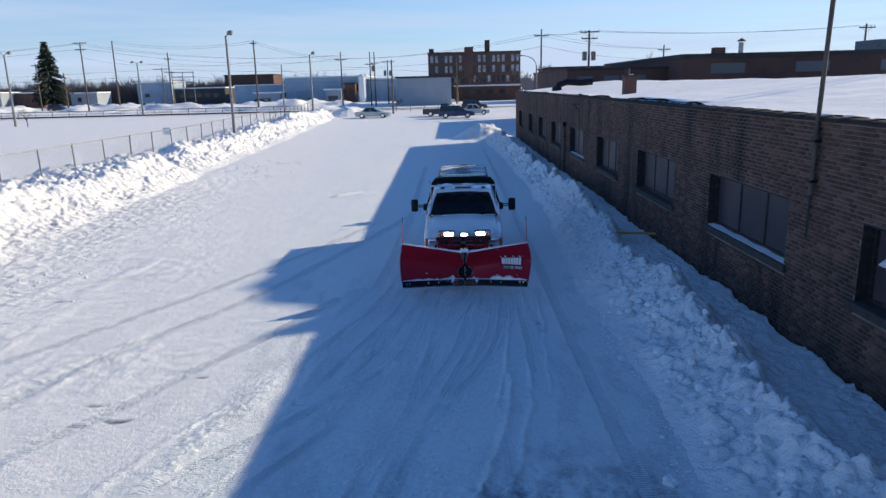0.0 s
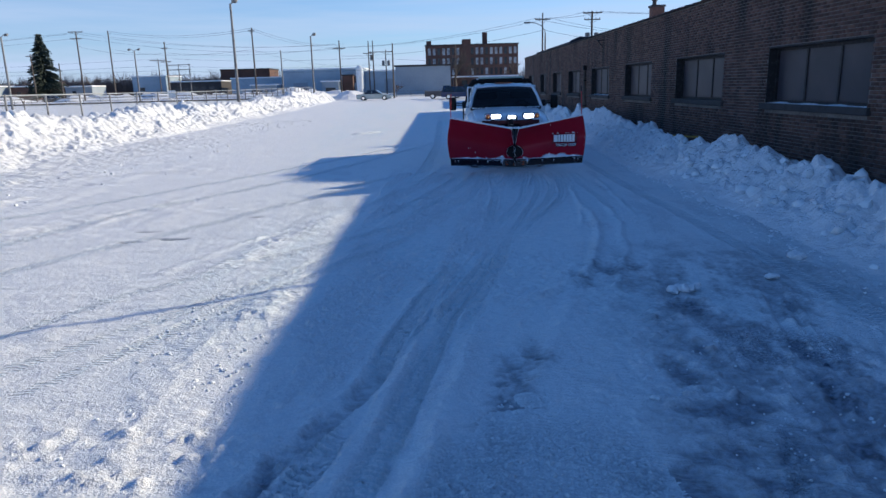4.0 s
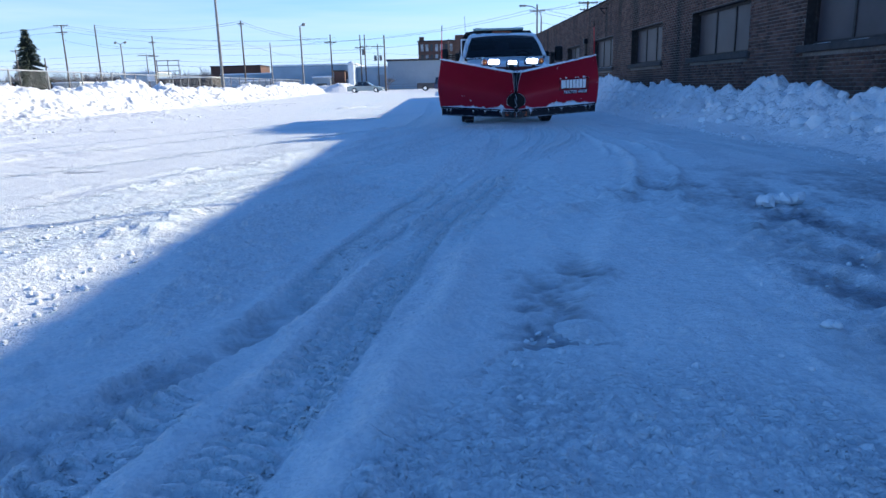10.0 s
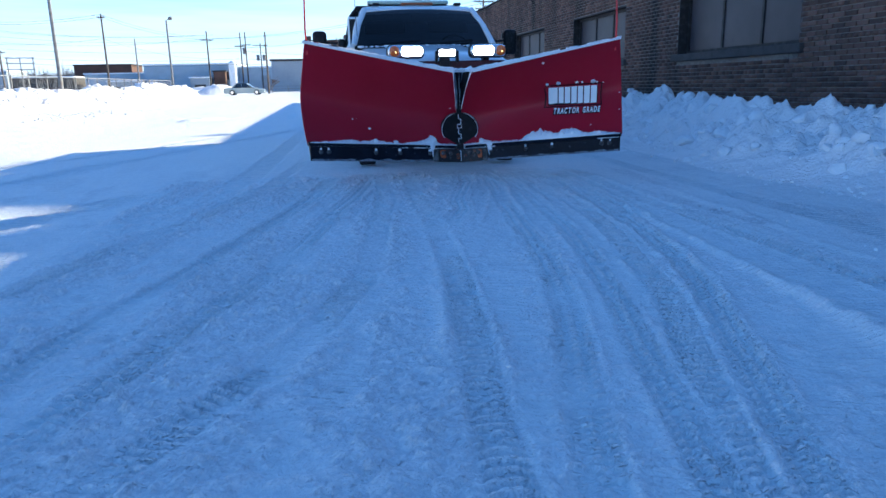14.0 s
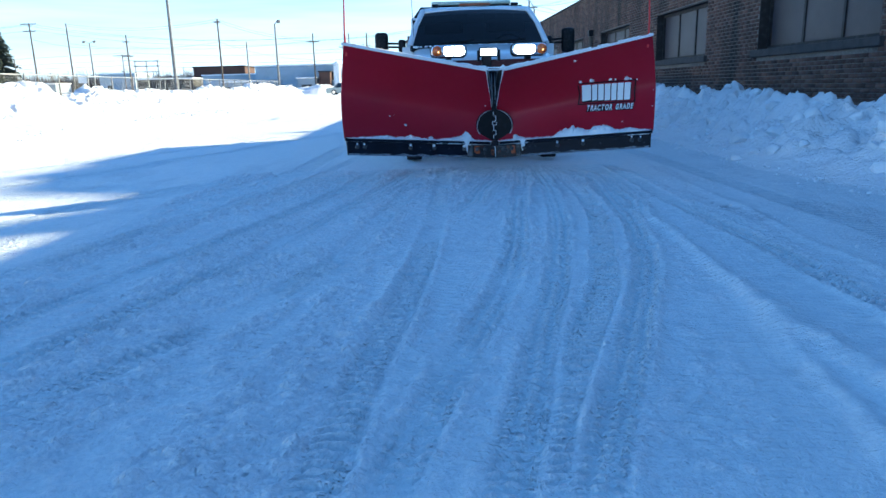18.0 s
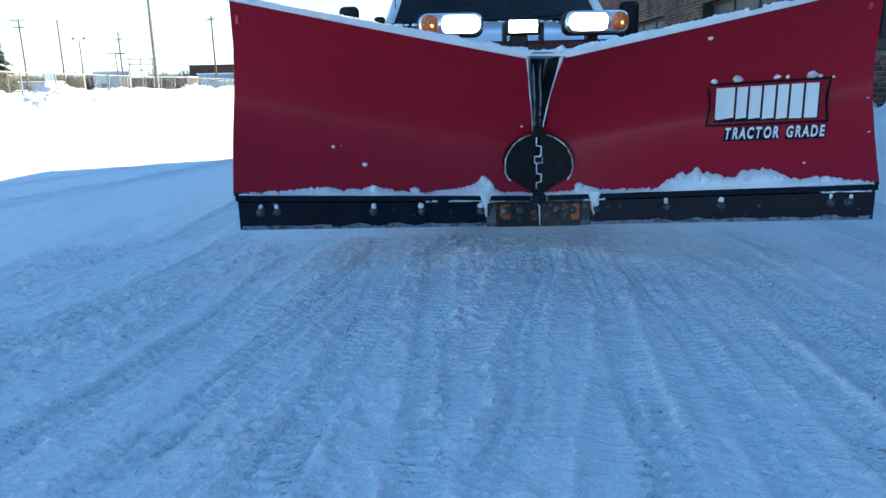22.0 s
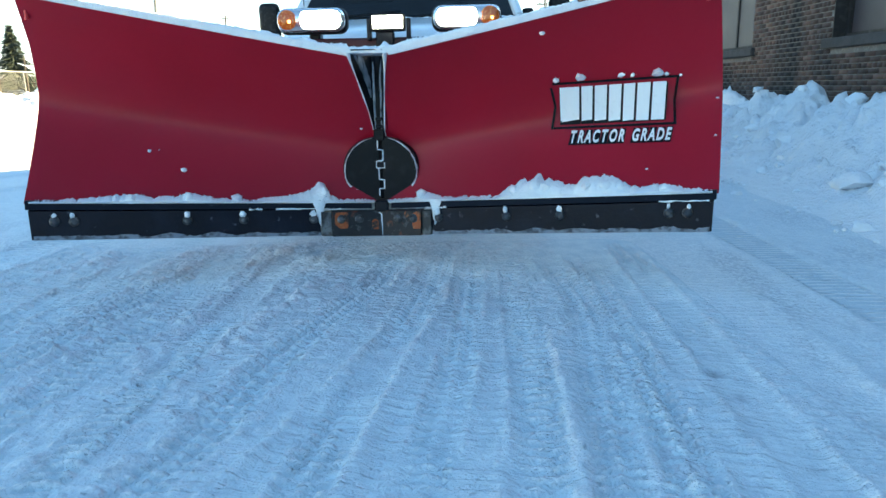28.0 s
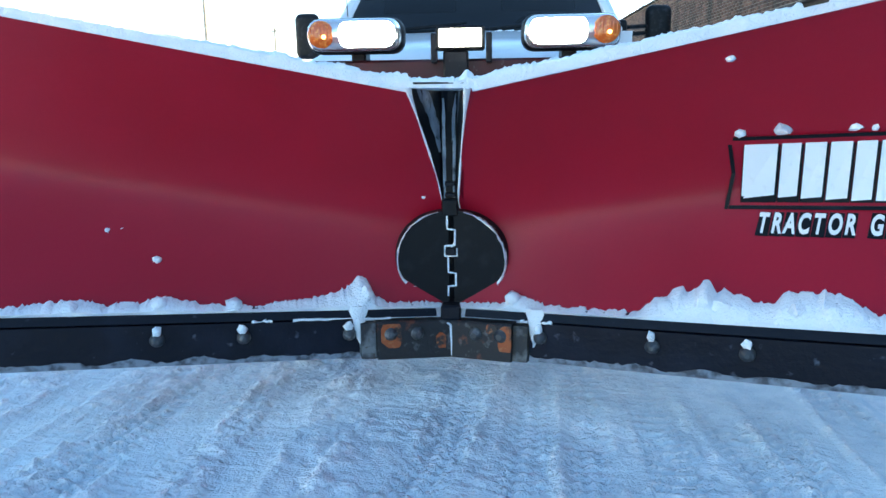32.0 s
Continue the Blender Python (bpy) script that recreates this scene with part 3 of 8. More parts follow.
def chunky(x, y, seed, size=0.35):
    d1, d2, val = cells(x + 0.15 * fbm(x, y, 0.5, 2, seed + 50), y, size, seed)
    a = np.clip(d2 - d1, 0, 0.5) * (0.35 + 0.65 * val)
    e1, e2, val2 = cells(x, y, size * 0.42, seed + 3)
    return a + 0.45 * np.clip(e2 - e1, 0, 0.5) * val2


def build_ground():
    xs = axis([(-3000, -400, 8), (-400, -120, 12), (-120, -40, 30), (-40, -14, 60), (-14, -3.1, 140), (-3.1, 3.5, 265), (3.5, 7.2, 40), (7.2, 40, 24), (40, 400, 16), (400, 3000, 8)])
    ys = axis([(-400, -20, 12), (-20, -1, 30), (-1, 0.4, 30), (0.4, 8.8, 300), (8.8, 15.3, 160), (15.3, 30, 170), (30, 60, 140), (60, 140, 110), (140, 400, 30), (400, 5000, 12)])
    x, y = np.meshgrid(xs, ys)
    near = smooth_step(y, 60, 25) * smooth_step(np.abs(x - 0.2), 30, 12)
    lane = smooth_step(x, -12.5, -11.0) * smooth_step(x, 8, 6) * smooth_step(y, 110, 60)
    z = ground_level(y) + 0.035 * fbm(x, y, 4.0, 3, 1) * near
    # churned snow in the sunlit half, crumbs everywhere
    rough = 0.25 + 0.75 * smooth_step(fbm(x, y, 2.2, 3, 5), -0.25, 0.35)
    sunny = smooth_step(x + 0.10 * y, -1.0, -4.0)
    front = smooth_step(y, 9.5, 5.5)
    z += near * lane * (0.010 + 0.010 * sunny + 0.012 * front) * fbm(x, y, 0.40, 4, 11, 0.6) * rough
    d1, d2, val = cells(x, y, 0.085, 3)
    z += near * lane * np.clip(0.42 - d1, 0, 1) * (val > 0.5) * rough * (0.015 + 0.055 * front * (1 - 0.35 * sunny) + 0.006 * sunny)
    d1, d2, val = cells(x, y, 0.17, 8)
    z += near * lane * np.clip(0.40 - d1, 0, 1) * (val > 0.72) * rough * (0.006 + 0.10 * front * (1 - 0.8 * sunny) + 0.010 * sunny)
    # streaks that the plough dragged over the sunlit lot, in two directions
    for a, seed, h in ((0.10, 31, 0.045), (1.15, 37, 0.05)):
        ca, sa = math.cos(a), math.sin(a)
        p, q = x * ca - y * sa, x * sa + y * ca
        line = fbm(p, q * 0.10, 0.55, 4, seed, 0.6)
        z += near * h * np.clip(line - 0.12, 0, 1) * sunny * rough * smooth_step(fbm(x, y, 5.0, 2, seed + 3), -0.3, 0.2) * 1.6
    # debris spilled from the long bank
    apron = smooth_step(x + 0.03 * y + 1.0 * fbm(x, y, 2.5, 3, 43), -7.4, -10.6) * near * smooth_step(x, -14, -12)
    z += apron * (0.13 * chunky(x, y, 45, 0.24) + 0.08 * np.abs(fbm(x, y, 0.5, 4, 46, 0.65)))
    packed = np.zeros_like(z)
    across = np.full_like(z, 9.0)
    rut = np.zeros_like(z)
    along = np.zeros_like(z)
    owner = np.zeros(z.shape, np.int16)
    for k, (pts, half, depth, berm, tread) in enumerate(TRACKS):
        px, py = np.array([p[0] for p in pts]), np.array([p[1] for p in pts])
        yy = np.linspace(py[0], py[-1], 60)
        xx = np.interp(yy, py, px)
        for _ in range(6):
            xx[1:-1] = (xx[:-2] + xx[1:-1] * 2 + xx[2:]) / 4
        i0, i1 = np.searchsorted(ys, py[0] - 0.3), np.searchsorted(ys, py[-1] + 0.3)
        j0, j1 = np.searchsorted(xs, px.min() - 0.5), np.searchsorted(xs, px.max() + 0.5)
        part_y, part_x = ys[i0:i1], xs[j0:j1]
        gx, gy = x[i0:i1, j0:j1], y[i0:i1, j0:j1]
        mid = np.interp(part_y, yy, xx)
        tilt = np.gradient(mid, part_y)[:, None]
        stretch = np.sqrt(1 + tilt ** 2)
        cx = mid[:, None] + 0.02 * fbm(part_y * 0, part_y, 0.8, 2, 40 + k)[:, None]
        off = (gx - cx) / stretch
        d = np.abs(off)
        fade = (smooth_step(part_y, py[0] - 0.2, py[0] + 0.6) * smooth_step(part_y, py[-1] + 0.2, py[-1] - 0.8))[:, None] * (0.55 + 0.45 * smooth_step(fbm(gx, gy, 1.2, 2, 60 + k), -0.35, 0.25))
        inside = smooth_step(d, half + 0.012, half - 0.008) * fade
        z[i0:i1, j0:j1] -= inside * depth * (0.7 if depth > 0.02 else 0.4)
        z[i0:i1, j0:j1] += fade * 0.85 * berm * np.exp(-((d - half - 0.022) / 0.020) ** 2) * (0.2 + 0.8 * smooth_step(fbm(gx, gy, 0.16, 3, 80 + k, 0.7), -0.3, 0.4))
        flatten = inside > 0.4
        if half in (0.085, 0.075) and not tread:
            rut[i0:i1, j0:j1] = np.maximum(rut[i0:i1, j0:j1], inside * smooth_step(fbm(gx, gy, 0.22, 4, 97, 0.65), -0.45, 0.1))
        if tread:
            a, l, own = across[i0:i1, j0:j1], along[i0:i1, j0:j1], owner[i0:i1, j0:j1]
            free = (own == 0) & (d < half + 0.10)
            l[free] = (np.cumsum(np.gradient(part_y) * stretch[:, 0])[:, None] + 0 * gx)[free]
            a[free & flatten] = (d / half)[free & flatten]
            own[free & flatten] = k + 1
        packed[i0:i1, j0:j1] = np.maximum(packed[i0:i1, j0:j1], inside * 0.10)
    # no prints where two tracks meet
    seam = np.zeros(z.shape, bool)
    for axis_n in (0, 1):
        for shift in (-2, -1, 1, 2):
            other = np.roll(owner, shift, axis_n)
            seam |= (other != owner) & (other > 0) & (owner > 0)
    across[seam] = 9.0
    for k, (pts, wide, high) in enumerate(RIDGES):
        px, py = np.array([p[0] for p in pts]), np.array([p[1] for p in pts])
        i0, i1 = np.searchsorted(ys, py.min() - 0.4), np.searchsorted(ys, py.max() + 0.4)
        j0, j1 = np.searchsorted(xs, px.min() - 0.4), np.searchsorted(xs, px.max() + 0.4)
        gx, gy = x[i0:i1, j0:j1], y[i0:i1, j0:j1]
        wx, wy = gx + 0.05 * fbm(gx, gy, 0.35, 3, 140 + k), gy
        best = np.full_like(gx, 9.0)
        for (ax, ay), (bx, by) in zip(pts, pts[1:]):
            t = np.clip(((wx - ax) * (bx - ax) + (wy - ay) * (by - ay)) / ((bx - ax) ** 2 + (by - ay) ** 2), 0, 1)
            best = np.minimum(best, np.hypot(wx - ax - t * (bx - ax), wy - ay - t * (by - ay)))
        lump = 0.45 + 0.55 * smooth_step(fbm(gx, gy, 0.13, 4, 160 + k, 0.65), -0.5, 0.45)
        c1, c2, cv = cells(gx, gy, 0.06 if wide < 0.12 else 0.13, 170 + k)
        taper = smooth_step(gy, py.min() - 0.1, py.min() + 0.3) * smooth_step(gy, py.max() + 0.2, py.max() - 0.9)
        foot_h = np.exp(-(best / wide) ** 1.8) * taper * (1 - 0.5 * smooth_step(gy, 1.3, 2.6) * (gy < 5))
        z[i0:i1, j0:j1] += (1.15 if high > 0.024 else 0.85) * high * foot_h * lump + 0.03 * foot_h * np.clip(0.5 - c1, 0, 1) * cv
        packed[i0:i1, j0:j1] *= 1 - foot_h
        hide = foot_h > 0.35
        sub = across[i0:i1, j0:j1]
        sub[hide] = 9.0
    slush = np.zeros_like(z)
    ragged = fbm(x, y, 0.30, 6, 91, 0.72)
    frayed = fbm(x, y, 0.07, 3, 92, 0.7)
    for cx, cy, rx, ry in SLUSH:
        r = np.hypot((x - cx) / (1.3 * rx), (y - cy) / (1.3 * ry))
        slush = np.maximum(slush, 0.95 * smooth_step(1.0 - r + 1.05 * ragged + 0.35 * frayed, 0.0, 0.95))
    film = smooth_step(np.abs(x - 1.1 - 0.19 * y) + 0.45 * ragged, 1.6, 0.5) * smooth_step(y, 1.2, 2.0) * smooth_step(y + 0.8 * ragged, 8.0, 6.2)
    slush = np.maximum(slush, 0.72 * film * smooth_step(fbm(x * 1.3, y * 0.7, 0.45, 5, 94, 0.65), -0.30, 0.12) * (0.55 + 0.45 * smooth_step(frayed, -0.35, 0.15)))
    slush *= np.where((y > 10.4) & (x > -2), smooth_step(fbm(x, y, 0.07, 3, 96, 0.7), 0.05, 0.3), 1.0)
    slush *= np.where((x < 0.3) & (y > 2.6) & (y < 8), 0.25 + 0.75 * smooth_step(fbm(x, y, 0.06, 3, 98, 0.7), -0.45, 0.1), 1.0)
    speck = smooth_step(fbm(x, y, 0.14, 4, 95, 0.7), 0.38, 0.62) * smooth_step(x, -3.5, -1.5) * smooth_step(y, 17, 12)
    slush = np.clip(np.maximum(0.95 * slush, 0.6 * rut * (0.4 + 0.6 * smooth_step(frayed, -0.3, 0.2))) + 0.22 * speck * lane, 0, 1)
    z -= 0.02 * slush
    off = x - np.interp(ys, [p[1] for p in EDGE], [p[0] for p in EDGE])[:, None]
    wide = np.interp(ys, [0.4, 0.8, 1.0, 1.4, 1.9, 2.5, 4.0], [1.25, 1.05, 0.92, 0.98, 1.25, 1.30, 0.9])[:, None]
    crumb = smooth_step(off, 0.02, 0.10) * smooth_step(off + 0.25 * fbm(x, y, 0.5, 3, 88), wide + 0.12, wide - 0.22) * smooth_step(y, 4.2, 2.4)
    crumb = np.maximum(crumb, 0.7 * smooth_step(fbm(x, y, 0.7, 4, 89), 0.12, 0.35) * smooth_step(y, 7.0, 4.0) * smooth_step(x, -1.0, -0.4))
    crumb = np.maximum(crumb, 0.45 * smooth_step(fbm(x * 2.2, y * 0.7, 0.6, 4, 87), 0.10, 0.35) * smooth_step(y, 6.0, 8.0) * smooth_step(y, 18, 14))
    # grain colours stay in the lane's shaded half, none on the sunlit part
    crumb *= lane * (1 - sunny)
    across = np.where(crumb > 0.5, 9.0, across)
    # bluish packed tone is put into the colour of the lot's shaded half only
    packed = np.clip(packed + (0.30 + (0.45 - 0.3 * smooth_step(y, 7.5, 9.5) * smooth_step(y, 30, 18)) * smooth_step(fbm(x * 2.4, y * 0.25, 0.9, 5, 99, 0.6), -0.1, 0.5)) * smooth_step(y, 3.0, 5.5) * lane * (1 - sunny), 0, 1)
    # the pressed lane before the blade is laid over the sheet as a finer skin
    for (x0, x1, y0, y1) in SKINS:
        across[(x > x0 + 0.10) & (x < x1 - 0.10) & (y > y0 + 0.10) & (y < y1 - 0.10)] = 9.0
    loose = dict(xs=xs, ys=ys, z=z, crumb=crumb, slush=slush, packed=packed)
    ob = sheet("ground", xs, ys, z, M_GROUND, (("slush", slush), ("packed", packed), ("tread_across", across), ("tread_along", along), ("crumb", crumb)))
    tagged(ob, "packed snow over asphalt with tyre tracks and slushy patches", "ground", kind="structure")
    return loose


def build_loose_snow(g):
    """Granular broken snow thrown up beside the wheel ridge."""
    xs, ys = np.arange(-1.25, 0.95, 0.0076), np.arange(0.42, 4.3, 0.0080)
    x, y = np.meshgrid(xs, ys)
    i = np.clip(np.searchsorted(g["ys"], ys) - 1, 0, len(g["ys"]) - 2)
    j = np.clip(np.searchsorted(g["xs"], xs) - 1, 0, len(g["xs"]) - 2)
    fy = ((ys - g["ys"][i]) / (g["ys"][i + 1] - g["ys"][i]))[:, None]
    fx = ((xs - g["xs"][j]) / (g["xs"][j + 1] - g["xs"][j]))[None, :]

    def sample(a):
        return (a[np.ix_(i, j)] * (1 - fx) + a[np.ix_(i, j + 1)] * fx) * (1 - fy) + (a[np.ix_(i + 1, j)] * (1 - fx) + a[np.ix_(i + 1, j + 1)] * fx) * fy

    mask = sample(g["crumb"]) * smooth_step(y + 1.1 * fbm(x, y, 0.55, 4, 299, 0.6), 4.2, 2.9) * smooth_step(y, 4.28, 4.05)
    wx, wy = x + 0.016 * fbm(x, y, 0.03, 3, 71), y + 0.016 * fbm(x, y, 0.03, 3, 72)
    h = np.zeros_like(x)
    for size, cut, high, seed in ((0.015, 0.25, 0.011, 301), (0.022, 0.35, 0.017, 302), (0.034, 0.62, 0.022, 303), (0.050, 0.88, 0.028, 304), (0.075, 0.96, 0.032, 305)):
        d1, d2, val = cells(wx, wy, size, seed)
        dome = np.clip(1.25 - d1 / 0.52, 0, 1) ** 0.8 * np.clip((val - cut) / (1 - cut) + 0.35, 0, 1) * (val > cut)
        h = np.maximum(h, high * dome) + 0.25 * high * dome
    heap_h = 0.5 + 0.5 * smooth_step(fbm(x, y, 0.28, 3, 73), -0.4, 0.4)
    z = sample(g["z"]) + mask * (h * heap_h * (1 - 0.45 * smooth_step(y, 1.8, 3.0)) + 0.004) - 0.03 * (1 - smooth_step(mask, 0.0, 0.35))
    # slush colour also darkens the low gaps between the lumps
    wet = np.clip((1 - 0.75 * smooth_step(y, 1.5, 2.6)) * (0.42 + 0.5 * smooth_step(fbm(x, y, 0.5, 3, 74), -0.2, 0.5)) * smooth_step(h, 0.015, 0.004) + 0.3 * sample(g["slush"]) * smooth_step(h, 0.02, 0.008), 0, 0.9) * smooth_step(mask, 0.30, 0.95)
    far = np.full_like(z, 9.0)
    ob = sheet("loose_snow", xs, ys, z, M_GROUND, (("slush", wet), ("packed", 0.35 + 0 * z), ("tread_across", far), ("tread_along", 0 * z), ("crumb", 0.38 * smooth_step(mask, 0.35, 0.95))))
    tagged(ob, "granular broken snow lying on the wet asphalt", "snow", kind="stuff")


def build_pressed_snow(g, skin, dx, dy):
    """Ladder prints, broken crusts and polished lanes on the drive."""
    x0, x1, y0, y1 = skin
    xs, ys = np.arange(x0, x1, dx), np.arange(y0, y1, dy)
    x, y = np.meshgrid(xs, ys)
    i = np.clip(np.searchsorted(g["ys"], ys) - 1, 0, len(g["ys"]) - 2)
    j = np.clip(np.searchsorted(g["xs"], xs) - 1, 0, len(g["xs"]) - 2)
    fy = ((ys - g["ys"][i]) / (g["ys"][i + 1] - g["ys"][i]))[:, None]
    fx = ((xs - g["xs"][j]) / (g["xs"][j + 1] - g["xs"][j]))[None, :]

    def sample(a):
        return (a[np.ix_(i, j)] * (1 - fx) + a[np.ix_(i, j + 1)] * fx) * (1 - fy) + (a[np.ix_(i + 1, j)] * (1 - fx) + a[np.ix_(i + 1, j + 1)] * fx) * fy

    h = np.zeros_like(x)
    gaps = np.zeros_like(x)
    taken = np.zeros_like(x)
    for k, (pts, half, depth, berm, tread) in enumerate(TRACKS):
        py, px = np.array([p[1] for p in pts]), np.array([p[0] for p in pts])
        if not tread or py[-1] < y0 + 0.2 or py[0] > y1 - 0.5 or half > 0.13 or px.max() < x0 or px.min() > x1:
            continue
        yy = np.linspace(py[0], py[-1], 60)
        xx = np.interp(yy, py, px)
        for _ in range(6):
            xx[1:-1] = (xx[:-2] + xx[1:-1] * 2 + xx[2:]) / 4
        mid = np.interp(ys, yy, xx)
        tilt = np.gradient(mid, ys)
        stretch = np.sqrt(1 + tilt ** 2)
        off = (x - (mid + 0.02 * fbm(ys * 0, ys, 0.8, 2, 40 + k))[:, None]) / stretch[:, None]
        d = np.abs(off)
        run = np.cumsum(np.gradient(ys) * stretch)[:, None] + off * tilt[:, None]
        fade = (smooth_step(ys, py[0] - 0.2, py[0] + 0.5) * smooth_step(ys, py[-1] + 0.2, py[-1] - 0.6))[:, None]
        clear = fade * smooth_step(fbm(x * 1.6, y * 0.6, 0.7, 3, 260 + k), -0.42, 0.12) * (1 - taken)
        inside = smooth_step(d, half + 0.006, half - 0.010) * clear
        if not inside.any():
            continue
        phase = run / (0.042 if half < 0.075 else 0.050) + 0.22 * fbm(x, y, 0.25, 3, 210 + k) + 0.37 * k + 1.6 * np.clip(d - half * 0.45, 0, 1) * (1 if k % 2 else -1) * 8
        bars = smooth_step(np.sin(2 * math.pi * phase), -0.35, 0.35)
        broken = smooth_step(fbm(x, y, 0.075, 3, 220 + k, 0.65), -0.50, -0.12)
        cut = 1 - 0.75 * np.exp(-((d - half * 0.42) / 0.010) ** 2) * (k % 3 != 0)
        rung = bars * broken * cut
        h += inside * (0.019 + 0.9 * max(0.0, depth - 0.008)) * (rung - 0.4)
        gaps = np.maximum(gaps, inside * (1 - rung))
        # crumbs squeezed out along both edges
        e1, e2, ev = cells(x, y, 0.028, 230 + k)
        rim = np.exp(-((d - half - 0.016) / 0.013) ** 2) * fade * (1 - taken)
        h += rim * (0.006 + 0.016 * np.clip(0.55 - e1, 0, 1) * 1.6 * (ev > 0.3)) * smooth_step(fbm(x, y, 0.18, 3, 240 + k, 0.65), -0.35, 0.25)
        taken = np.maximum(taken, smooth_step(d, half + 0.035, half + 0.01) * fade)
    # broken crusts and grains in strips along the drive
    strip = smooth_step(fbm((x - 0.16 * y) * 2.6, y * 0.42, 0.8, 4, 271, 0.6), -0.10, 0.22)
    left = smooth_step(x - 0.24 * (y - 9.0), 0.45, -0.25)
    rough = np.clip(strip * (0.45 + 0.55 * left) + 0.40 * left, 0, 1)
    wx, wy = x + 0.02 * fbm(x, y, 0.05, 3, 272), y + 0.02 * fbm(x, y, 0.05, 3, 273)
    for size, cut, high, seed in ((0.022, 0.35, 0.006, 281), (0.036, 0.50, 0.011, 282), (0.062, 0.70, 0.015, 283), (0.11, 0.86, 0.014, 284)):
        d1, d2, val = cells(wx, wy, size, seed)
        h += rough * (1 - 0.92 * taken) * high * np.clip(1.2 - d1 / 0.5, 0, 1) ** 0.8 * (val > cut)
    # thin cross ripples of older prints
    ripple = np.sin(2 * math.pi * ((y + 0.22 * x) / 0.047 + 0.9 * fbm(x, y, 0.35, 3, 291)))
    old = smooth_step(fbm((x - 0.2 * y) * 2.2, y * 0.5, 0.5, 3, 292), 0.0, 0.25) * smooth_step(fbm(x, y, 0.09, 3, 293, 0.65), -0.2, 0.1) * (1 - taken)
    h += 0.0045 * smooth_step(ripple, 0.0, 0.7) * old
    h += 0.004 * fbm(x, y, 0.10, 4, 294, 0.65) * (0.35 + 0.65 * rough)
    edge = smooth_step(x, x0, x0 + 0.25) * smooth_step(x, x1 - 0.02, x1 - 0.25) * smooth_step(y, y0, y0 + 0.3) * smooth_step(y, y1 - 0.01, y1 - 0.25)
    edge = edge * smooth_step(sample(g["crumb"]) * smooth_step(y + 1.1 * fbm(x, y, 0.55, 4, 299, 0.6), 4.3, 3.0), 0.65, 0.30)
    z = sample(g["z"]) + 0.006 + edge * h - 0.035 * (1 - smooth_step(edge, 0.0, 0.35))
    dirt = smooth_step(fbm(x, y, 0.30, 5, 295, 0.7), 0.18, 0.5)
    # speckled darkening below the blade
    under = smooth_step(y, 13.6, 14.6) * smooth_step(np.abs(x - 1.05), 1.2, 0.4)
    # gaps between rungs and low spots are darkened through the slush colour
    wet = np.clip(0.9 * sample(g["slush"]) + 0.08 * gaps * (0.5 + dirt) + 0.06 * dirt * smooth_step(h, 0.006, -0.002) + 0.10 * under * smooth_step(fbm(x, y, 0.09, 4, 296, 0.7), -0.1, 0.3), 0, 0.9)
    # gaps bluer, tops whiter; the shade's cyan cast before the blade is painted in
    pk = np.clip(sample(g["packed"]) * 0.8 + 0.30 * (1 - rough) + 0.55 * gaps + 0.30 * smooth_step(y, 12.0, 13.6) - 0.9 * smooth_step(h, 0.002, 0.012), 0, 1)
    far = np.full_like(z, 9.0)
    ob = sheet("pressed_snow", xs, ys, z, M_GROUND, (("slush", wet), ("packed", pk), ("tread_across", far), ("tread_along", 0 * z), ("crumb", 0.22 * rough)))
    tagged(ob, "pressed snow with ladder tread prints and broken crusts", "snow", kind="stuff")


GROUND = build_ground()
build_loose_snow(GROUND)
build_pressed_snow(GROUND, SKINS[0], 0.0113, 0.0090)
build_pressed_snow(GROUND, SKINS[1], 0.0125, 0.0090)


# ---------- snow banks ----------
def build_bank_right():
    """Ploughed snow heaped along the foot of the brick wall."""
    ys = axis([(-3, 24, 820), (24, 58, 360)])
    s = axis([(0, 1, 100)])
    toe = np.interp(ys, [-3, 5, 9, 17, 26, 45, 58], [3.1, 3.2, 3.45, 3.75, 4.25, 4.2, 3.9])
    toe = toe + 0.18 * fbm(ys * 0, ys, 1.6, 3, 7)
    x = toe[:, None] + (6.66 - toe[:, None]) * s[None, :]
    y = np.repeat(ys[:, None], len(s), 1)
    crest = np.interp(ys, [-3, 8, 11, 14, 17, 25, 40, 50, 58], [0.62, 0.64, 0.66, 0.78, 0.84, 0.92, 0.84, 0.95, 0.9])[:, None]
    crest = crest * (0.88 + 0.34 * fbm(x * 0.3, y, 0.9, 3, 17))
    top = 0.50 + 0.12 * fbm(y * 0, y, 1.4, 2, 19)
    up = np.clip(s[None, :] / top, 0, 1) ** 1.5
    down = 1 - 0.52 * smooth_step(s[None, :] + 0 * y, top, top + 0.2) - 0.1 * s[None, :]
    h = crest * np.where(s[None, :] < top, up, down)
    body = smooth_step(h, 0.02, 0.25)
    z = ground_level(y) - 0.03 + h + body * (0.25 * chunky(x, y, 23, 0.34) * (1 - smooth_step(s[None, :] + 0 * y, top + 0.05, top + 0.16)) + 0.08 * chunky(x, y, 25, 0.6) * smooth_step(s[None, :] + 0 * y, top - 0.2, top) * (1 - smooth_step(s[None, :] + 0 * y, top + 0.05, top + 0.3)) + (0.22 - 0.15 * smooth_step(s[None, :] + 0 * y, top, top + 0.15)) * fbm(x, y, 0.7, 6, 27, 0.62) + 0.07 * np.abs(fbm(x, y, 0.3, 4, 28, 0.6)) + 0.05 * fbm(x, y, 0.14, 3, 33, 0.7) - 0.05)
    x2 = x + body * 0.05 * fbm(x, y, 0.3, 3, 29)
    x2 = np.minimum(x2, 6.69)
    global RIGHT_BANK
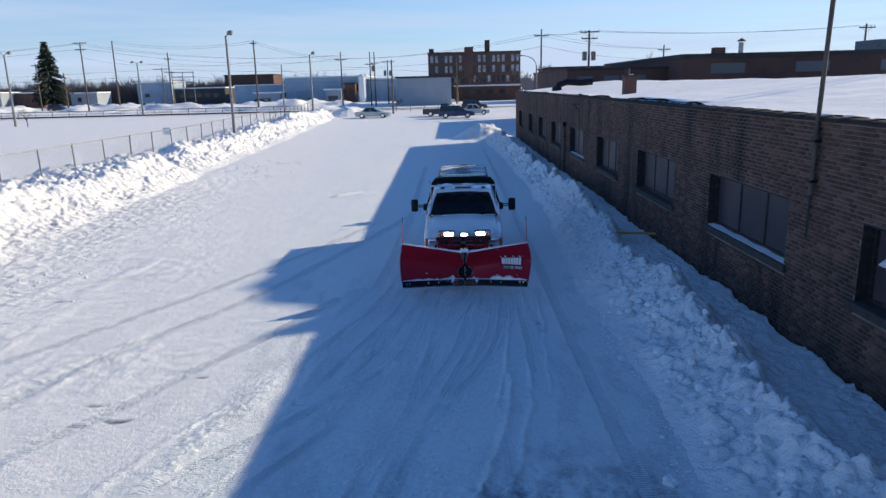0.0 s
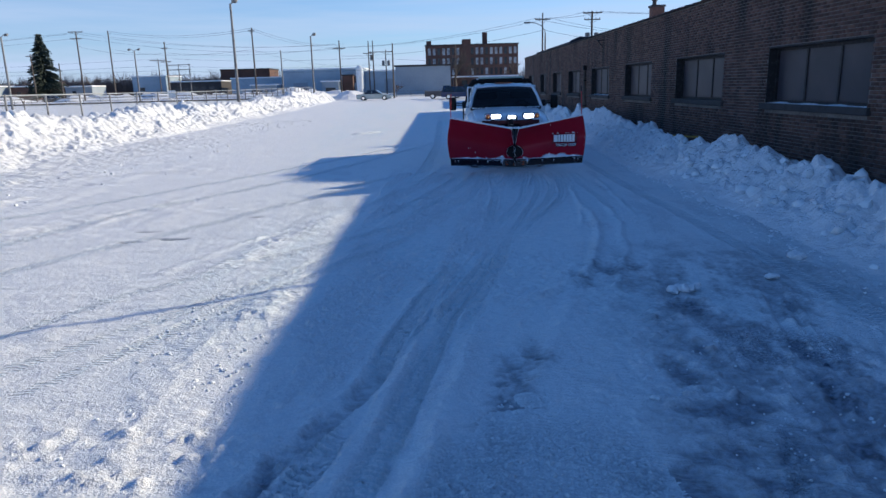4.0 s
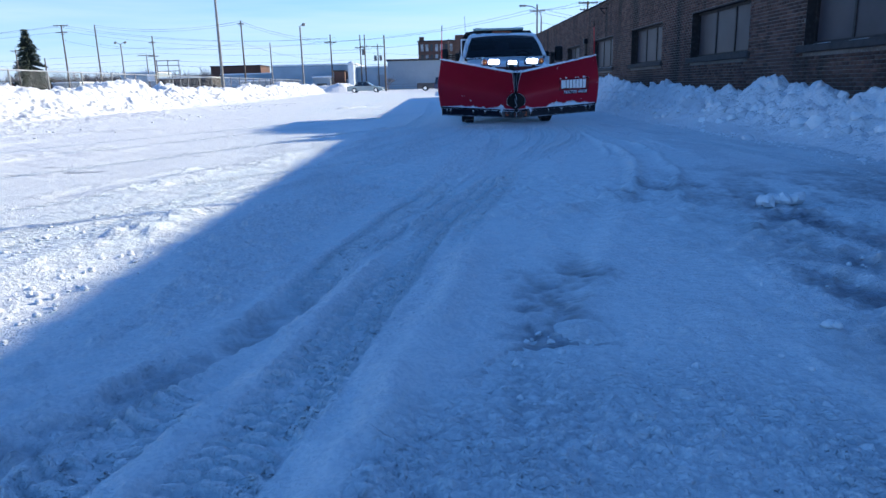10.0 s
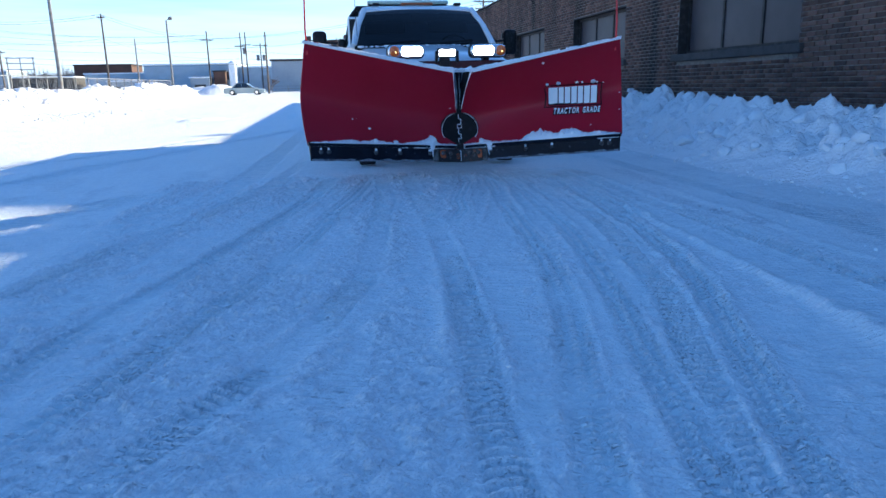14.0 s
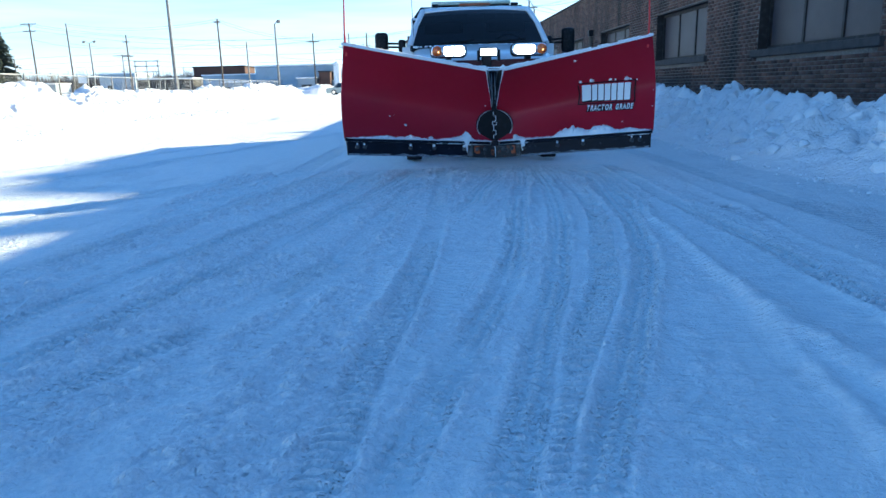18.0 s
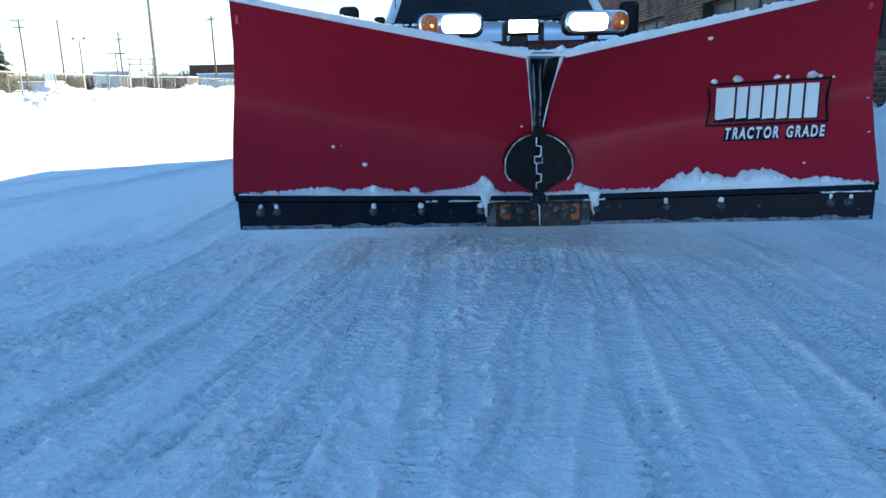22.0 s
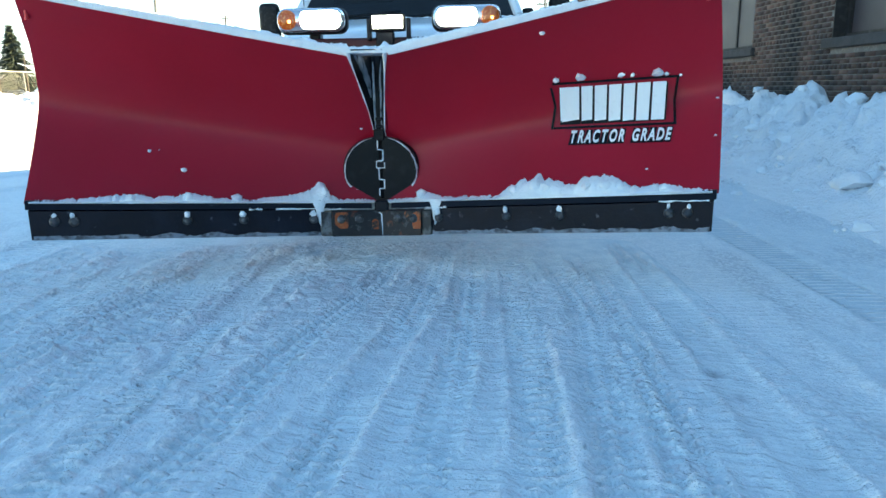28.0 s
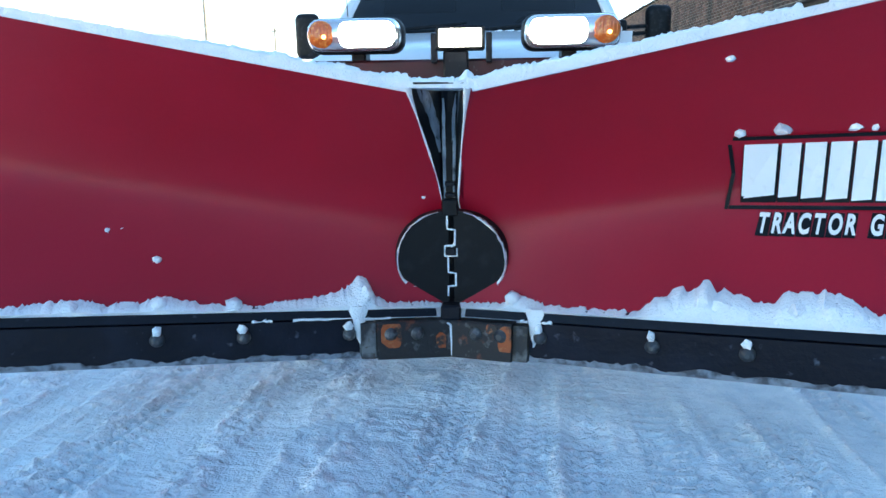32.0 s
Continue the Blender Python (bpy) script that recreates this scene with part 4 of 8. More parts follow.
    RIGHT_BANK = (x2, y, z, s, top + 0 * y)
    ob = sheet("snow_bank", s, ys, z, M_BANK, x2=x2)
    tagged(ob, "bluish shaded bank of ploughed snow heaped along the brick wall", "snow bank", kind="stuff")


def build_bank_left():
    """The long heap between the lot and the chain-link fence."""
    ys = axis([(2, 45, 600), (45, 112, 380)])
    s = axis([(0, 0.55, 110), (0.55, 1, 26)])
    toe = np.interp(ys, [2, 18, 27, 44, 80, 112], [-10.2, -11.1, -12.0, -12.6, -13.8, -15.2]) + 0.5 * fbm(ys * 0, ys, 5.0, 3, 107)
    x = toe[:, None] + (-23.5 - toe[:, None]) * s[None, :]
    y = np.repeat(ys[:, None], len(s), 1)
    crest = 1.22 * (0.95 + 0.42 * fbm(x * 0.2, y, 4.0, 4, 117))
    top = 0.30 + 0.12 * fbm(y * 0, y, 3.0, 2, 119)
    up = np.clip(s[None, :] / top, 0, 1) ** 1.6
    down = 1 - 0.45 * smooth_step(s[None, :] + 0 * y, top + 0.02, top + 0.25) - 0.55 * smooth_step(s[None, :] + 0 * y, 0.62, 1.0)
    h = crest * np.where(s[None, :] < top, up, down)
    ends = smooth_step(ys, 112, 104)[:, None]
    h = h * ends
    body = smooth_step(h, 0.02, 0.35)
    z = ground_level(y) - 0.05 + h + body * (0.42 * chunky(x, y, 123, 0.95) * smooth_step(s[None, :] + 0 * y, 0.12, 0.42) + 0.22 * chunky(x * 0.8, y * 1.2, 124, 0.40) + 0.36 * fbm(x, y, 1.5, 7, 127, 0.64) + 0.20 * np.abs(fbm(x, y, 0.45, 4, 128, 0.65)) - 0.10)
    ob = sheet("snow_bank", s[::-1], ys, z[:, ::-1], M_BANK, x2=(x + body * 0.08 * fbm(x, y, 0.5, 3, 129))[:, ::-1])
    tagged(ob, "sunlit bank of lumpy ploughed snow beside the fence", "snow bank", kind="stuff")


build_bank_right()
build_bank_left()


def heap(name, cx, cy, rx, ry, h, seed, label):
    xs, ys = np.linspace(cx - rx, cx + rx, 44), np.linspace(cy - ry, cy + ry, 44)
    x, y = np.meshgrid(xs, ys)
    r = np.hypot((x - cx) / rx, (y - cy) / ry)
    k = smooth_step(r, 1.0, 0.15)
    z = ground_level(y) - 0.08 + k * (h * (1 + 0.3 * fbm(x, y, 1.2, 3, seed)) + 0.5 * chunky(x, y, seed, 0.6))
    tagged(sheet(name, xs, ys, z, M_BANK), label, "snow heap", kind="stuff")


heap("snow_heap", 4.2, 60.5, 3.2, 3.4, 1.0, 201, "sunlit heap of ploughed snow past the building corner")
heap("snow_heap", -13.5, 107.0, 4.5, 7.0, 1.1, 203, "white heap of ploughed snow at the end of the lot")


def build_crumbs():
    """Loose clods at the foot of the banks and over the lot."""
    rng = random.Random(5)
    b = Build()
    bx2, by2, bz2, bs, btop = RIGHT_BANK
    for _ in range(380):
        i, j = rng.randrange(60, bx2.shape[0] - 300), int(abs(rng.gauss(0.30, 0.16)) * 100)
        if j > 62:
            continue
        r = rng.choice((0.03, 0.04, 0.055, 0.07, 0.09, 0.12)) * (0.7 if j < 20 else 1.0)
        b.lump((bx2[i, j], by2[i, j], bz2[i, j] + r * 0.1), r, rng, 0.8)
    for _ in range(500):
        y = rng.uniform(3, 30)
        x = float(np.interp(y, (5, 9, 17, 26), (3.25, 3.5, 3.8, 4.3))) + rng.gauss(0.06, 0.12)
        r = rng.choice((0.008, 0.012, 0.016, 0.02))
        b.lump((x, y, r * 0.15), r, rng)
    for _ in range(2600):
        y = rng.uniform(6, 45)
        x = -11.6 + abs(rng.gauss(0, 1.5)) - 0.02 * y
        r = rng.choice((0.012, 0.018, 0.022, 0.03, 0.045))
        b.lump((x, y, r * 0.35), r, rng)
    bx, by = [p[0] for p in EDGE], [p[1] for p in EDGE]
    for _ in range(500):
        y = 0.45 + 3.0 * rng.random() ** 1.3
        x = float(np.interp(y, by, bx)) + 0.05 + 0.95 * rng.random() ** 1.25
        if noise.noise(Vector((x * 3, y * 3, 0))) < -0.12:
            continue
        r = rng.choice((0.006, 0.007, 0.008, 0.010, 0.012, 0.016))
        b.lump((x, y, r * 0.3 - 0.008), r, rng, 0.85)
    for _ in range(500):
        x, y = rng.uniform(0.1, 2.6), rng.uniform(0.5, 4.5)
        if noise.noise(Vector((x * 2, y * 2, 5))) < 0.0:
            continue
        r = rng.choice((0.006, 0.008, 0.010, 0.014))
        b.lump((x, y, r * 0.3 - 0.005), r, rng, 0.8)
    for _ in range(700):
        y = rng.uniform(2.0, 6.2)
        x = -2.4 + rng.gauss(0, 0.28)
        r = rng.choice((0.006, 0.009, 0.012, 0.016, 0.020))
        b.lump((x, y, r * 0.2), r, rng, 0.65)
    for _ in range(320):
        y = rng.uniform(8.2, 13.6)
        x = -0.15 + 0.10 * (y - 9) + rng.gauss(0, 0.22) if rng.random() < 0.5 else rng.uniform(-1.2, 2.8)
        r = rng.choice((0.004, 0.006, 0.008, 0.011))
        b.lump((x, y, r * 0.3 - 0.003), r, rng, 0.8)
    for x, y, r in ((1.60, 5.58, 0.09), (1.52, 5.55, 0.07), (1.72, 5.6, 0.06), (0.69, 3.36, 0.03), (2.6, 5.9, 0.05), (3.2, 6.6, 0.08)):
        for _ in range(7):
            b.lump((x + rng.gauss(0, r * 0.6), y + rng.gauss(0, r * 0.5), r * 0.3), r * rng.uniform(0.4, 0.9), rng, 0.8)
    tagged(link("snow_crumbs", b, M_SNOW, smooth=60), "loose clods of snow scattered over the ploughed lot", "snow", kind="stuff")


build_crumbs()


# ---------- brick works building ----------
WALL_X, WALL_END, ROOF_Z = 6.705, 57.1, 3.93
WINDOWS = [(5.45, 9.15), (11.29, 15.0), (17.35, 20.9), (23.3, 26.65), (29.1, 32.5), (35.1, 38.2), (40.4, 43.3), (45.9, 48.4), (51.6, 54.6)]
SILL_Z, HEAD_Z = 1.37, 2.56
M_BRICK = bpy.data.materials.new("brown_brick")


def brick_material(m):
    m.use_nodes = True
    n, l = m.node_tree.nodes, m.node_tree.links
    b = n["Principled BSDF"]
    geo = n.new("ShaderNodeNewGeometry")
    info = n.new("ShaderNodeObjectInfo")
    add = n.new("ShaderNodeMath")
    add.operation = "ADD"
    l.new(geo.outputs["Random Per Island"], add.inputs[0])
    l.new(info.outputs["Random"], add.inputs[1])
    frac = n.new("ShaderNodeMath")
    frac.operation = "FRACT"
    l.new(add.outputs[0], frac.inputs[0])
    ramp = n.new("ShaderNodeValToRGB")
    ramp.color_ramp.elements[0].color = (0.080, 0.045, 0.036, 1)
    ramp.color_ramp.elements[1].color = (0.235, 0.132, 0.098, 1)
    e = ramp.color_ramp.elements.new(0.55)
    e.color = (0.145, 0.078, 0.059, 1)
    l.new(frac.outputs[0], ramp.inputs["Fac"])
    # soot runs down from the coping
    stain = n.new("ShaderNodeTexNoise")
    mp = n.new("ShaderNodeMapping")
    mp.inputs["Scale"].default_value = (1.0, 1.3, 0.28)
    l.new(geo.outputs["Position"], mp.inputs["Vector"])
    l.new(mp.outputs["Vector"], stain.inputs["Vector"])
    stain.inputs["Scale"].default_value = 1.1
    stain.inputs["Detail"].default_value = 6.0
    r = n.new("ShaderNodeMapRange")
    r.inputs["From Min"].default_value, r.inputs["From Max"].default_value = 0.50, 0.70
    l.new(stain.outputs["Fac"], r.inputs["Value"])
    mix = n.new("ShaderNodeMix")
    mix.data_type = "RGBA"
    l.new(r.outputs["Result"], mix.inputs[0])
    l.new(ramp.outputs["Color"], mix.inputs[6])
    mix.inputs[7].default_value = (0.024, 0.018, 0.017, 1)
    fine = n.new("ShaderNodeTexNoise")
    fine.inputs["Scale"].default_value = 40.0
    l.new(geo.outputs["Position"], fine.inputs["Vector"])
    mix2 = n.new("ShaderNodeMix")
    mix2.data_type = "RGBA"
    mix2.blend_type = "MULTIPLY"
    mix2.inputs[0].default_value = 0.5
    l.new(mix.outputs[2], mix2.inputs[6])
    l.new(fine.outputs["Color"], mix2.inputs[7])
    l.new(mix2.outputs[2], b.inputs["Base Color"])
    b.inputs["Roughness"].default_value = 0.88
    bp = n.new("ShaderNodeBump")
    bp.inputs["Distance"].default_value = 0.004
    l.new(fine.outputs["Fac"], bp.inputs["Height"])
    l.new(bp.outputs["Normal"], b.inputs["Normal"])


brick_material(M_BRICK)
M_MORTAR = material("sooty_mortar", (0.22, 0.19, 0.168), 0.95, spots=((0.9, (0.13, 0.11, 0.098), 0.42, 0.66), (30.0, (0.32, 0.29, 0.26), 0.5, 0.8)), bump=((50.0, 0.004),))
M_STONE = material("dark_window_stone", (0.05, 0.044, 0.044), 0.8, spots=((6.0, (0.03, 0.027, 0.027), 0.45, 0.7),), bump=((30.0, 0.006),))
M_BOARD = material("painted_window_boarding", (0.048, 0.042, 0.050), 0.45, spots=((1.2, (0.075, 0.064, 0.072), 0.4, 0.7), (25.0, (0.04, 0.034, 0.04), 0.62, 0.8)), bump=((30.0, 0.001),), spec=0.32)
M_FRAME = material("dark_window_frame", (0.02, 0.017, 0.017), 0.7, spots=((10.0, (0.07, 0.06, 0.06), 0.5, 0.8),))
M_COPING = material("glazed_clay_coping", (0.05, 0.033, 0.028), 0.75, spots=((3.0, (0.03, 0.023, 0.021), 0.42, 0.7), (20.0, (0.12, 0.11, 0.105), 0.7, 0.82)), bump=((20.0, 0.006),), spec=0.15)
M_FARBRICK = material("far_dark_brick", (0.12, 0.065, 0.05), 0.9, spots=((0.4, (0.075, 0.045, 0.038), 0.4, 0.7), (9.0, (0.16, 0.09, 0.07), 0.5, 0.75)), bump=((8.0, 0.01),))

brick_wall = new("wall_west")
tagged(brick_wall, "long sooty brown brick wall of a low works building", "wall", kind="structure")


def build_wall():
    # backing of mortar between openings, bricks stand proud of it
    b = Build()
    edges = [-6.0] + [e for w in WINDOWS for e in w] + [WALL_END]
    x0, x1 = WALL_X + 0.012, WALL_X + 0.34
    for i in range(0, len(edges), 2):
        b.box(x0, x1, edges[i], edges[i + 1], -0.4, ROOF_Z)
    for a, c in WINDOWS:
        b.box(x0, x1, a, c, -0.4, SILL_Z - 0.14)
        b.box(x0, x1, a, c, HEAD_Z, ROOF_Z)
    part("wall_core", b, M_MORTAR, brick_wall, smooth=0)
    far = Build().box(WALL_X + 0.012, 40, WALL_END - 0.33, WALL_END, -0.4, ROOF_Z)
    part("end_wall", far, M_FARBRICK, brick_wall, smooth=0)
    near = Build().box(WALL_X + 0.35, 40, -6.0, -5.7, -0.4, ROOF_Z)
    part("near_wall", near, M_FARBRICK, brick_wall, smooth=0)
    # coping tiles, one by one, under patchy snow
    rng = random.Random(8)
    tile = Build()
    prof = [(-0.06, 0.0), (-0.06, 0.05), (-0.02, 0.10), (0.16, 0.13), (0.36, 0.10), (0.40, 0.05), (0.40, 0.0)]
    tile.loft([[(x, yy, z * 0.62 * k) for x, z in prof] for yy, k in ((0.0, 1.0), (0.50, 1.0), (0.50, 1.25), (0.60, 1.25))])
    first = part("coping_tile", tile, M_COPING, brick_wall)
    first.matrix_basis = pose(WALL_X, -5.9, ROOF_Z)
    y = -5.29
    while y < WALL_END - 0.3:
        o = first.copy()
        scene.collection.objects.link(o)
        o.matrix_basis = pose(WALL_X + rng.uniform(-0.008, 0.008), y, ROOF_Z + rng.uniform(0, 0.008), 0, rng.uniform(-1, 1), rng.uniform(-0.8, 0.8))
        if rng.random() < 0.62:
            a, c = rng.uniform(0.02, 0.2), rng.uniform(0.3, 0.5)
            e = rng.uniform(0.0, 0.14)
            patch = Build().loft([[(e + 0.03 + k, yy, 0.085), (e + 0.08 + k, yy, 0.118 + 0.02 * w), (0.25, yy, 0.13 + 0.03 * w), (0.42, yy, 0.10), (0.42, yy, 0.06)] for yy, k, w in ((a, 0.08, 0.1), (a + 0.06, 0.02, 0.8), ((a + c) / 2, 0.0, 1.0), (c - 0.05, 0.03, 0.7), (c, 0.10, 0.1))])
            sp = part("snow_patch", patch, M_SNOW, brick_wall, "snow left on the coping", 60)
            sp.matrix_basis = pose(WALL_X, y, ROOF_Z - 0.045)
        y += 0.61


build_wall()


def build_roof():
    xs = np.linspace(WALL_X + 0.30, 40, 90)
    ys = np.linspace(-6.0, WALL_END, 150)
    x, y = np.meshgrid(xs, ys)
    z = ROOF_Z + 0.03 + 0.095 * np.minimum(x - WALL_X, 6.9) - 0.09 * np.maximum(0, x - 13.6) + 0.09 * fbm(x, y, 5.0, 4, 301) + 0.10 * np.exp(-(x - WALL_X - 0.3) / 0.4) * (0.4 + fbm(x, y, 1.2, 3, 305))
    z = z - 0.5 * smooth_step(x, 39, 40)
    tagged(sheet("roof", xs, ys, z, M_ROOFSNOW), "low sloping works roof under windblown snow", "roof", kind="structure")
    b = Build().box(WALL_X + 0.34, 39.8, -5.6, WALL_END - 0.33, ROOF_Z - 0.55, ROOF_Z - 0.25)
    tagged(link("roof_deck", b, M_MORTAR, smooth=0), "roof deck under the snow", "roof", kind="structure")


build_roof()


def build_windows():
    for k, (a, c) in enumerate(WINDOWS):
        w = new("window_%d" % (k + 1))
        w.matrix_world = pose(WALL_X, a, SILL_Z)
        tagged(w, "wide boarded works window in a dark frame, recessed in brick", "window", "windows of the works", "structure")
        width, height = c - a, HEAD_Z - SILL_Z
        sill = Build().cbox(-0.07, 0.30, -0.12, width + 0.12, -0.138, -0.004, 0.012)
        part("sill", sill, M_STONE, w, "dark stone sill")
        lintel = Build().box(0.012, 0.28, 0.002, width - 0.002, height - 0.03, height - 0.002)
        part("lintel", lintel, M_FRAME, w)
        fr = Build()
        fr.box(0.19, 0.27, 0.0, 0.07, 0.0, height - 0.031)
        fr.box(0.19, 0.27, width - 0.07, width, 0.0, height - 0.031)
        fr.box(0.193, 0.267, 0.07, width - 0.07, 0.0, 0.06)
        fr.box(0.193, 0.267, 0.07, width - 0.07, height - 0.10, height - 0.031)
        part("window_frame", fr, M_FRAME, w)
        # dark plates added over the pale mortar jambs to blacken the reveal
        for y0 in (0.002, width - 0.016):
            part("reveal", Build().box(0.014, 0.188, y0, y0 + 0.014, 0.0, height - 0.031), M_FRAME, w, "dark plate added over the window jamb", smooth=0)
        n = 3
        for i in range(n):
            y0, y1 = 0.07 + (width - 0.14) * i / n, 0.07 + (width - 0.14) * (i + 1) / n
            part("panel", Build().cbox(0.225, 0.245, y0 + 0.018, y1 - 0.018, 0.06, height - 0.10, 0.004), M_BOARD, w, "dull mauve painted boarding")
            if i:
                part("mullion", Build().box(0.205, 0.26, y0 - 0.03, y0 + 0.03, 0.06, height - 0.10), M_FRAME, w)
        back = Build().box(0.275, 0.315, 0.0, width, 0.0, height - 0.031)
        part("blanking_board", back, M_FRAME, w)
        if k not in (1, 4):
            continue
        drift = Build()
        rng = random.Random(40 + k)
        n = int(width / 0.06)
        rings = []
        for i in range(n + 1):
            y = -0.05 + (width + 0.1) * i / n
            h = max(0.002, 0.006 + 0.008 * math.sin(i * 0.37 + k) + rng.uniform(-0.004, 0.005))
            rings.append([(0.0, y, -0.008), (0.02, y, -0.004 + h * 0.5), (0.08, y, -0.004 + h), (0.188, y, h * 1.6), (0.188, y, -0.008)])
        drift.loft(rings)
        part("snow_strip", drift, M_SNOW, w, "thin snow on the sill", 60)


build_windows()


def build_wall_fittings():
    mast = thing("service_mast", pose(WALL_X - 0.07, 10.5, 0), "rusty brown service mast clamped to the brick wall", "mast")
    part("pole", Build().tube([(0, 0, 2.75), (0, 0, 4.0), (0.0, -0.10, 6.2)], [0.036, 0.036, 0.036], 10), M_WOODPOLE, mast)
    for z in (2.95, 3.6):
        part("clamp", Build().box(-0.055, 0.085, -0.055, 0.055, z, z + 0.05), M_BLACK, mast)
    part("cable", Build().tube([(0.02, 0.06, 2.0), (0.03, 0.06, 2.8), (0.02, 0.06, 3.9)], 0.018, 6), M_WIRE, mast)
    part("weatherhead", Build().tube([(0, -0.10, 6.15), (0, -0.10, 6.28), (-0.12, -0.10, 6.32), (-0.2, -0.10, 6.2)], 0.035, 8), M_BLACK, mast)
    pipe = thing("downpipe", pose(WALL_X - 0.08, 33.6, 0), "dark rusty downpipe on the brick wall", "downpipe")
    part("pipe", Build().tube([(0, 0, 0.0), (0, 0, 2.55)], 0.06, 10), M_WOODPOLE, pipe)
    part("hopper", Build().cbox(-0.09, 0.09, -0.10, 0.10, 2.5, 2.72, 0.02), M_BLACK, pipe)
    for z in (0.8, 2.0):
        part("bracket", Build().box(-0.07, 0.085, -0.07, 0.07, z, z + 0.04), M_BLACK, pipe)
    br = thing("wall_bracket", pose(WALL_X, 30.2, 3.45), "small rusty iron bracket near the coping", "bracket")
    part("arm", Build().box(-0.3, 0.03, -0.02, 0.02, 0.2, 0.24), M_BLACK, br)
    part("strut", Build().tube([(0.01, 0, -0.1), (-0.27, 0, 0.2)], 0.018, 6), M_BLACK, br)
    plank = thing("yellow_board", pose(5.9, 18.4, 0.42, 2, 4, 8), "yellow board sticking out of the snow bank by the wall", "board")
    part("plank", Build().cbox(-0.75, 0.75, -0.07, 0.07, -0.02, 0.02, 0.006), material("faded_yellow_paint", (0.55, 0.36, 0.06), 0.6, spots=((6.0, (0.35, 0.25, 0.1), 0.5, 0.75),)), plank)
    # open hopper pane; the sky it reflects is put into its pale colour
    sheet_m = material("sky_pale_pane", (0.75, 0.77, 0.8), 0.5, spots=((12.0, (0.6, 0.62, 0.65), 0.5, 0.8),))
    tilted_pane = thing("hopper_pane", pose(6.83, 8.62, 2.11, 0, -38, 0), "pale hopper pane tilted out of the boarded window", "flap")
    part("sheet", Build().cbox(-0.13, 0.13, -0.10, 0.10, -0.006, 0.006, 0.002), sheet_m, tilted_pane)
    part("hinge_bar", Build().tube([(0.125, -0.14, 0.0), (0.125, 0.14, 0.0)], 0.008, 6), M_FRAME, tilted_pane)


build_wall_fittings()


def build_roof_things():
    K = Matrix.Diagonal((0.6, 0.6, 0.62, 1))
    ch = thing("brick_chimney", pose(8.35, 28.3, 4.18) @ K, "squat brown brick roof chimney with a round flue", "chimney")
    part("stack", Build().box(-0.4, 0.4, -0.35, 0.35, -0.5, 0.95), M_FARBRICK, ch)
    part("cap", Build().cbox(-0.47, 0.47, -0.42, 0.42, 0.95, 1.08, 0.02), M_STONE, ch)
    part("flue", Build().tube([(-0.18, 0, 1.05), (-0.18, 0, 1.35), (-0.18, 0, 1.36), (-0.18, 0, 1.46)], [0.13, 0.13, 0.19, 0.17], 12), M_STONE, ch)
    part("snow_cap", Build().lump((0.1, 0, 1.08), 0.25, random.Random(3), 0.3), M_SNOW, ch, smooth=60)
    v = thing("vent_stack", pose(27.3, 62.6, 6.7), "pale roof vent stack with a conical cap", "vent")
    pale = material("pale_painted_vent", (0.5, 0.48, 0.44), 0.6, spots=((3.0, (0.36, 0.33, 0.3), 0.5, 0.7),))
    part("stack", Build().tube([(0, 0, 0), (0, 0, 0.95)], 0.22, 12), pale, v)
    part("cap", Build().tube([(0, 0, 1.05), (0, 0, 1.33)], [0.42, 0.03], 12), M_STONE, v)
    for a in (0, 2.1, 4.2):
        part("stay", Build().tube([(0.2 * math.cos(a), 0.2 * math.sin(a), 0.85), (0.3 * math.cos(a), 0.3 * math.sin(a), 1.1)], 0.015, 5), M_STONE, v)
    duct = thing("roof_duct", pose(8.2, 45.5, 4.0), "dark curved roof duct banked with snow", "duct")
    part("duct_body", Build().tube([(0, 0, 0.05), (0.1, 0, 0.42), (0.6, 0, 0.62), (1.5, 0, 0.55), (2.3, 0, 0.6)], 0.22, 10), M_BLACK, duct)
    part("cowl", Build().cbox(-0.3, 0.25, -0.3, 0.3, -0.05, 0.35, 0.05), M_BLACK, duct)
    # the works hall behind
    hall = thing("works_hall", pose(0, 0, 0), "long dark brick works hall with a flat parapet", "building")
    part("wall", Build().box(22.0, 85.0, 62.0, 92.0, 0, 6.35), M_FARBRICK, hall, smooth=0)
    part("parapet", Build().box(21.9, 85.1, 61.9, 92.1, 6.35, 6.75), M_STONE, hall, smooth=0)
    part("low_wing", Build().box(12.5, 22.0, 66.0, 90.0, 0, 5.6), M_FARBRICK, hall, smooth=0)
    part("wing_coping", Build().box(12.4, 22.0, 65.9, 90.1, 5.6, 5.8), M_STONE, hall, smooth=0)
    for x in (24.5, 32.0, 39.5, 47.0):
        part("window", Build().box(x, x + 3.0, 61.93, 62.0, 5.0, 5.9), material("grey_works_glass", (0.11, 0.12, 0.13), 0.45), hall, smooth=0)
    for x in (13.5, 16.0, 18.5):
        part("window", Build().box(x, x + 1.4, 65.93, 66.0, 3.9, 5.1), bpy.data.materials["grey_works_glass"], hall, smooth=0)
    part("roof_unit", Build().cbox(44.0, 47.5, 70, 74, 6.4, 8.0, 0.05), M_STEELPOLE, hall)
    box = thing("rooftop_box", pose(25.2, 61.2, 5.5), "brown rooftop housing beside the vent stack", "housing")
    part("body", Build().box(-0.5, 0.5, 0.85, 1.5, 1.2, 1.75), M_FARBRICK, box, smooth=0)
    # unseen body added to throw the stepped shadow, outlined from the shadow's own edge
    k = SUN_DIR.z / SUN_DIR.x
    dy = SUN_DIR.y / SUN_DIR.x
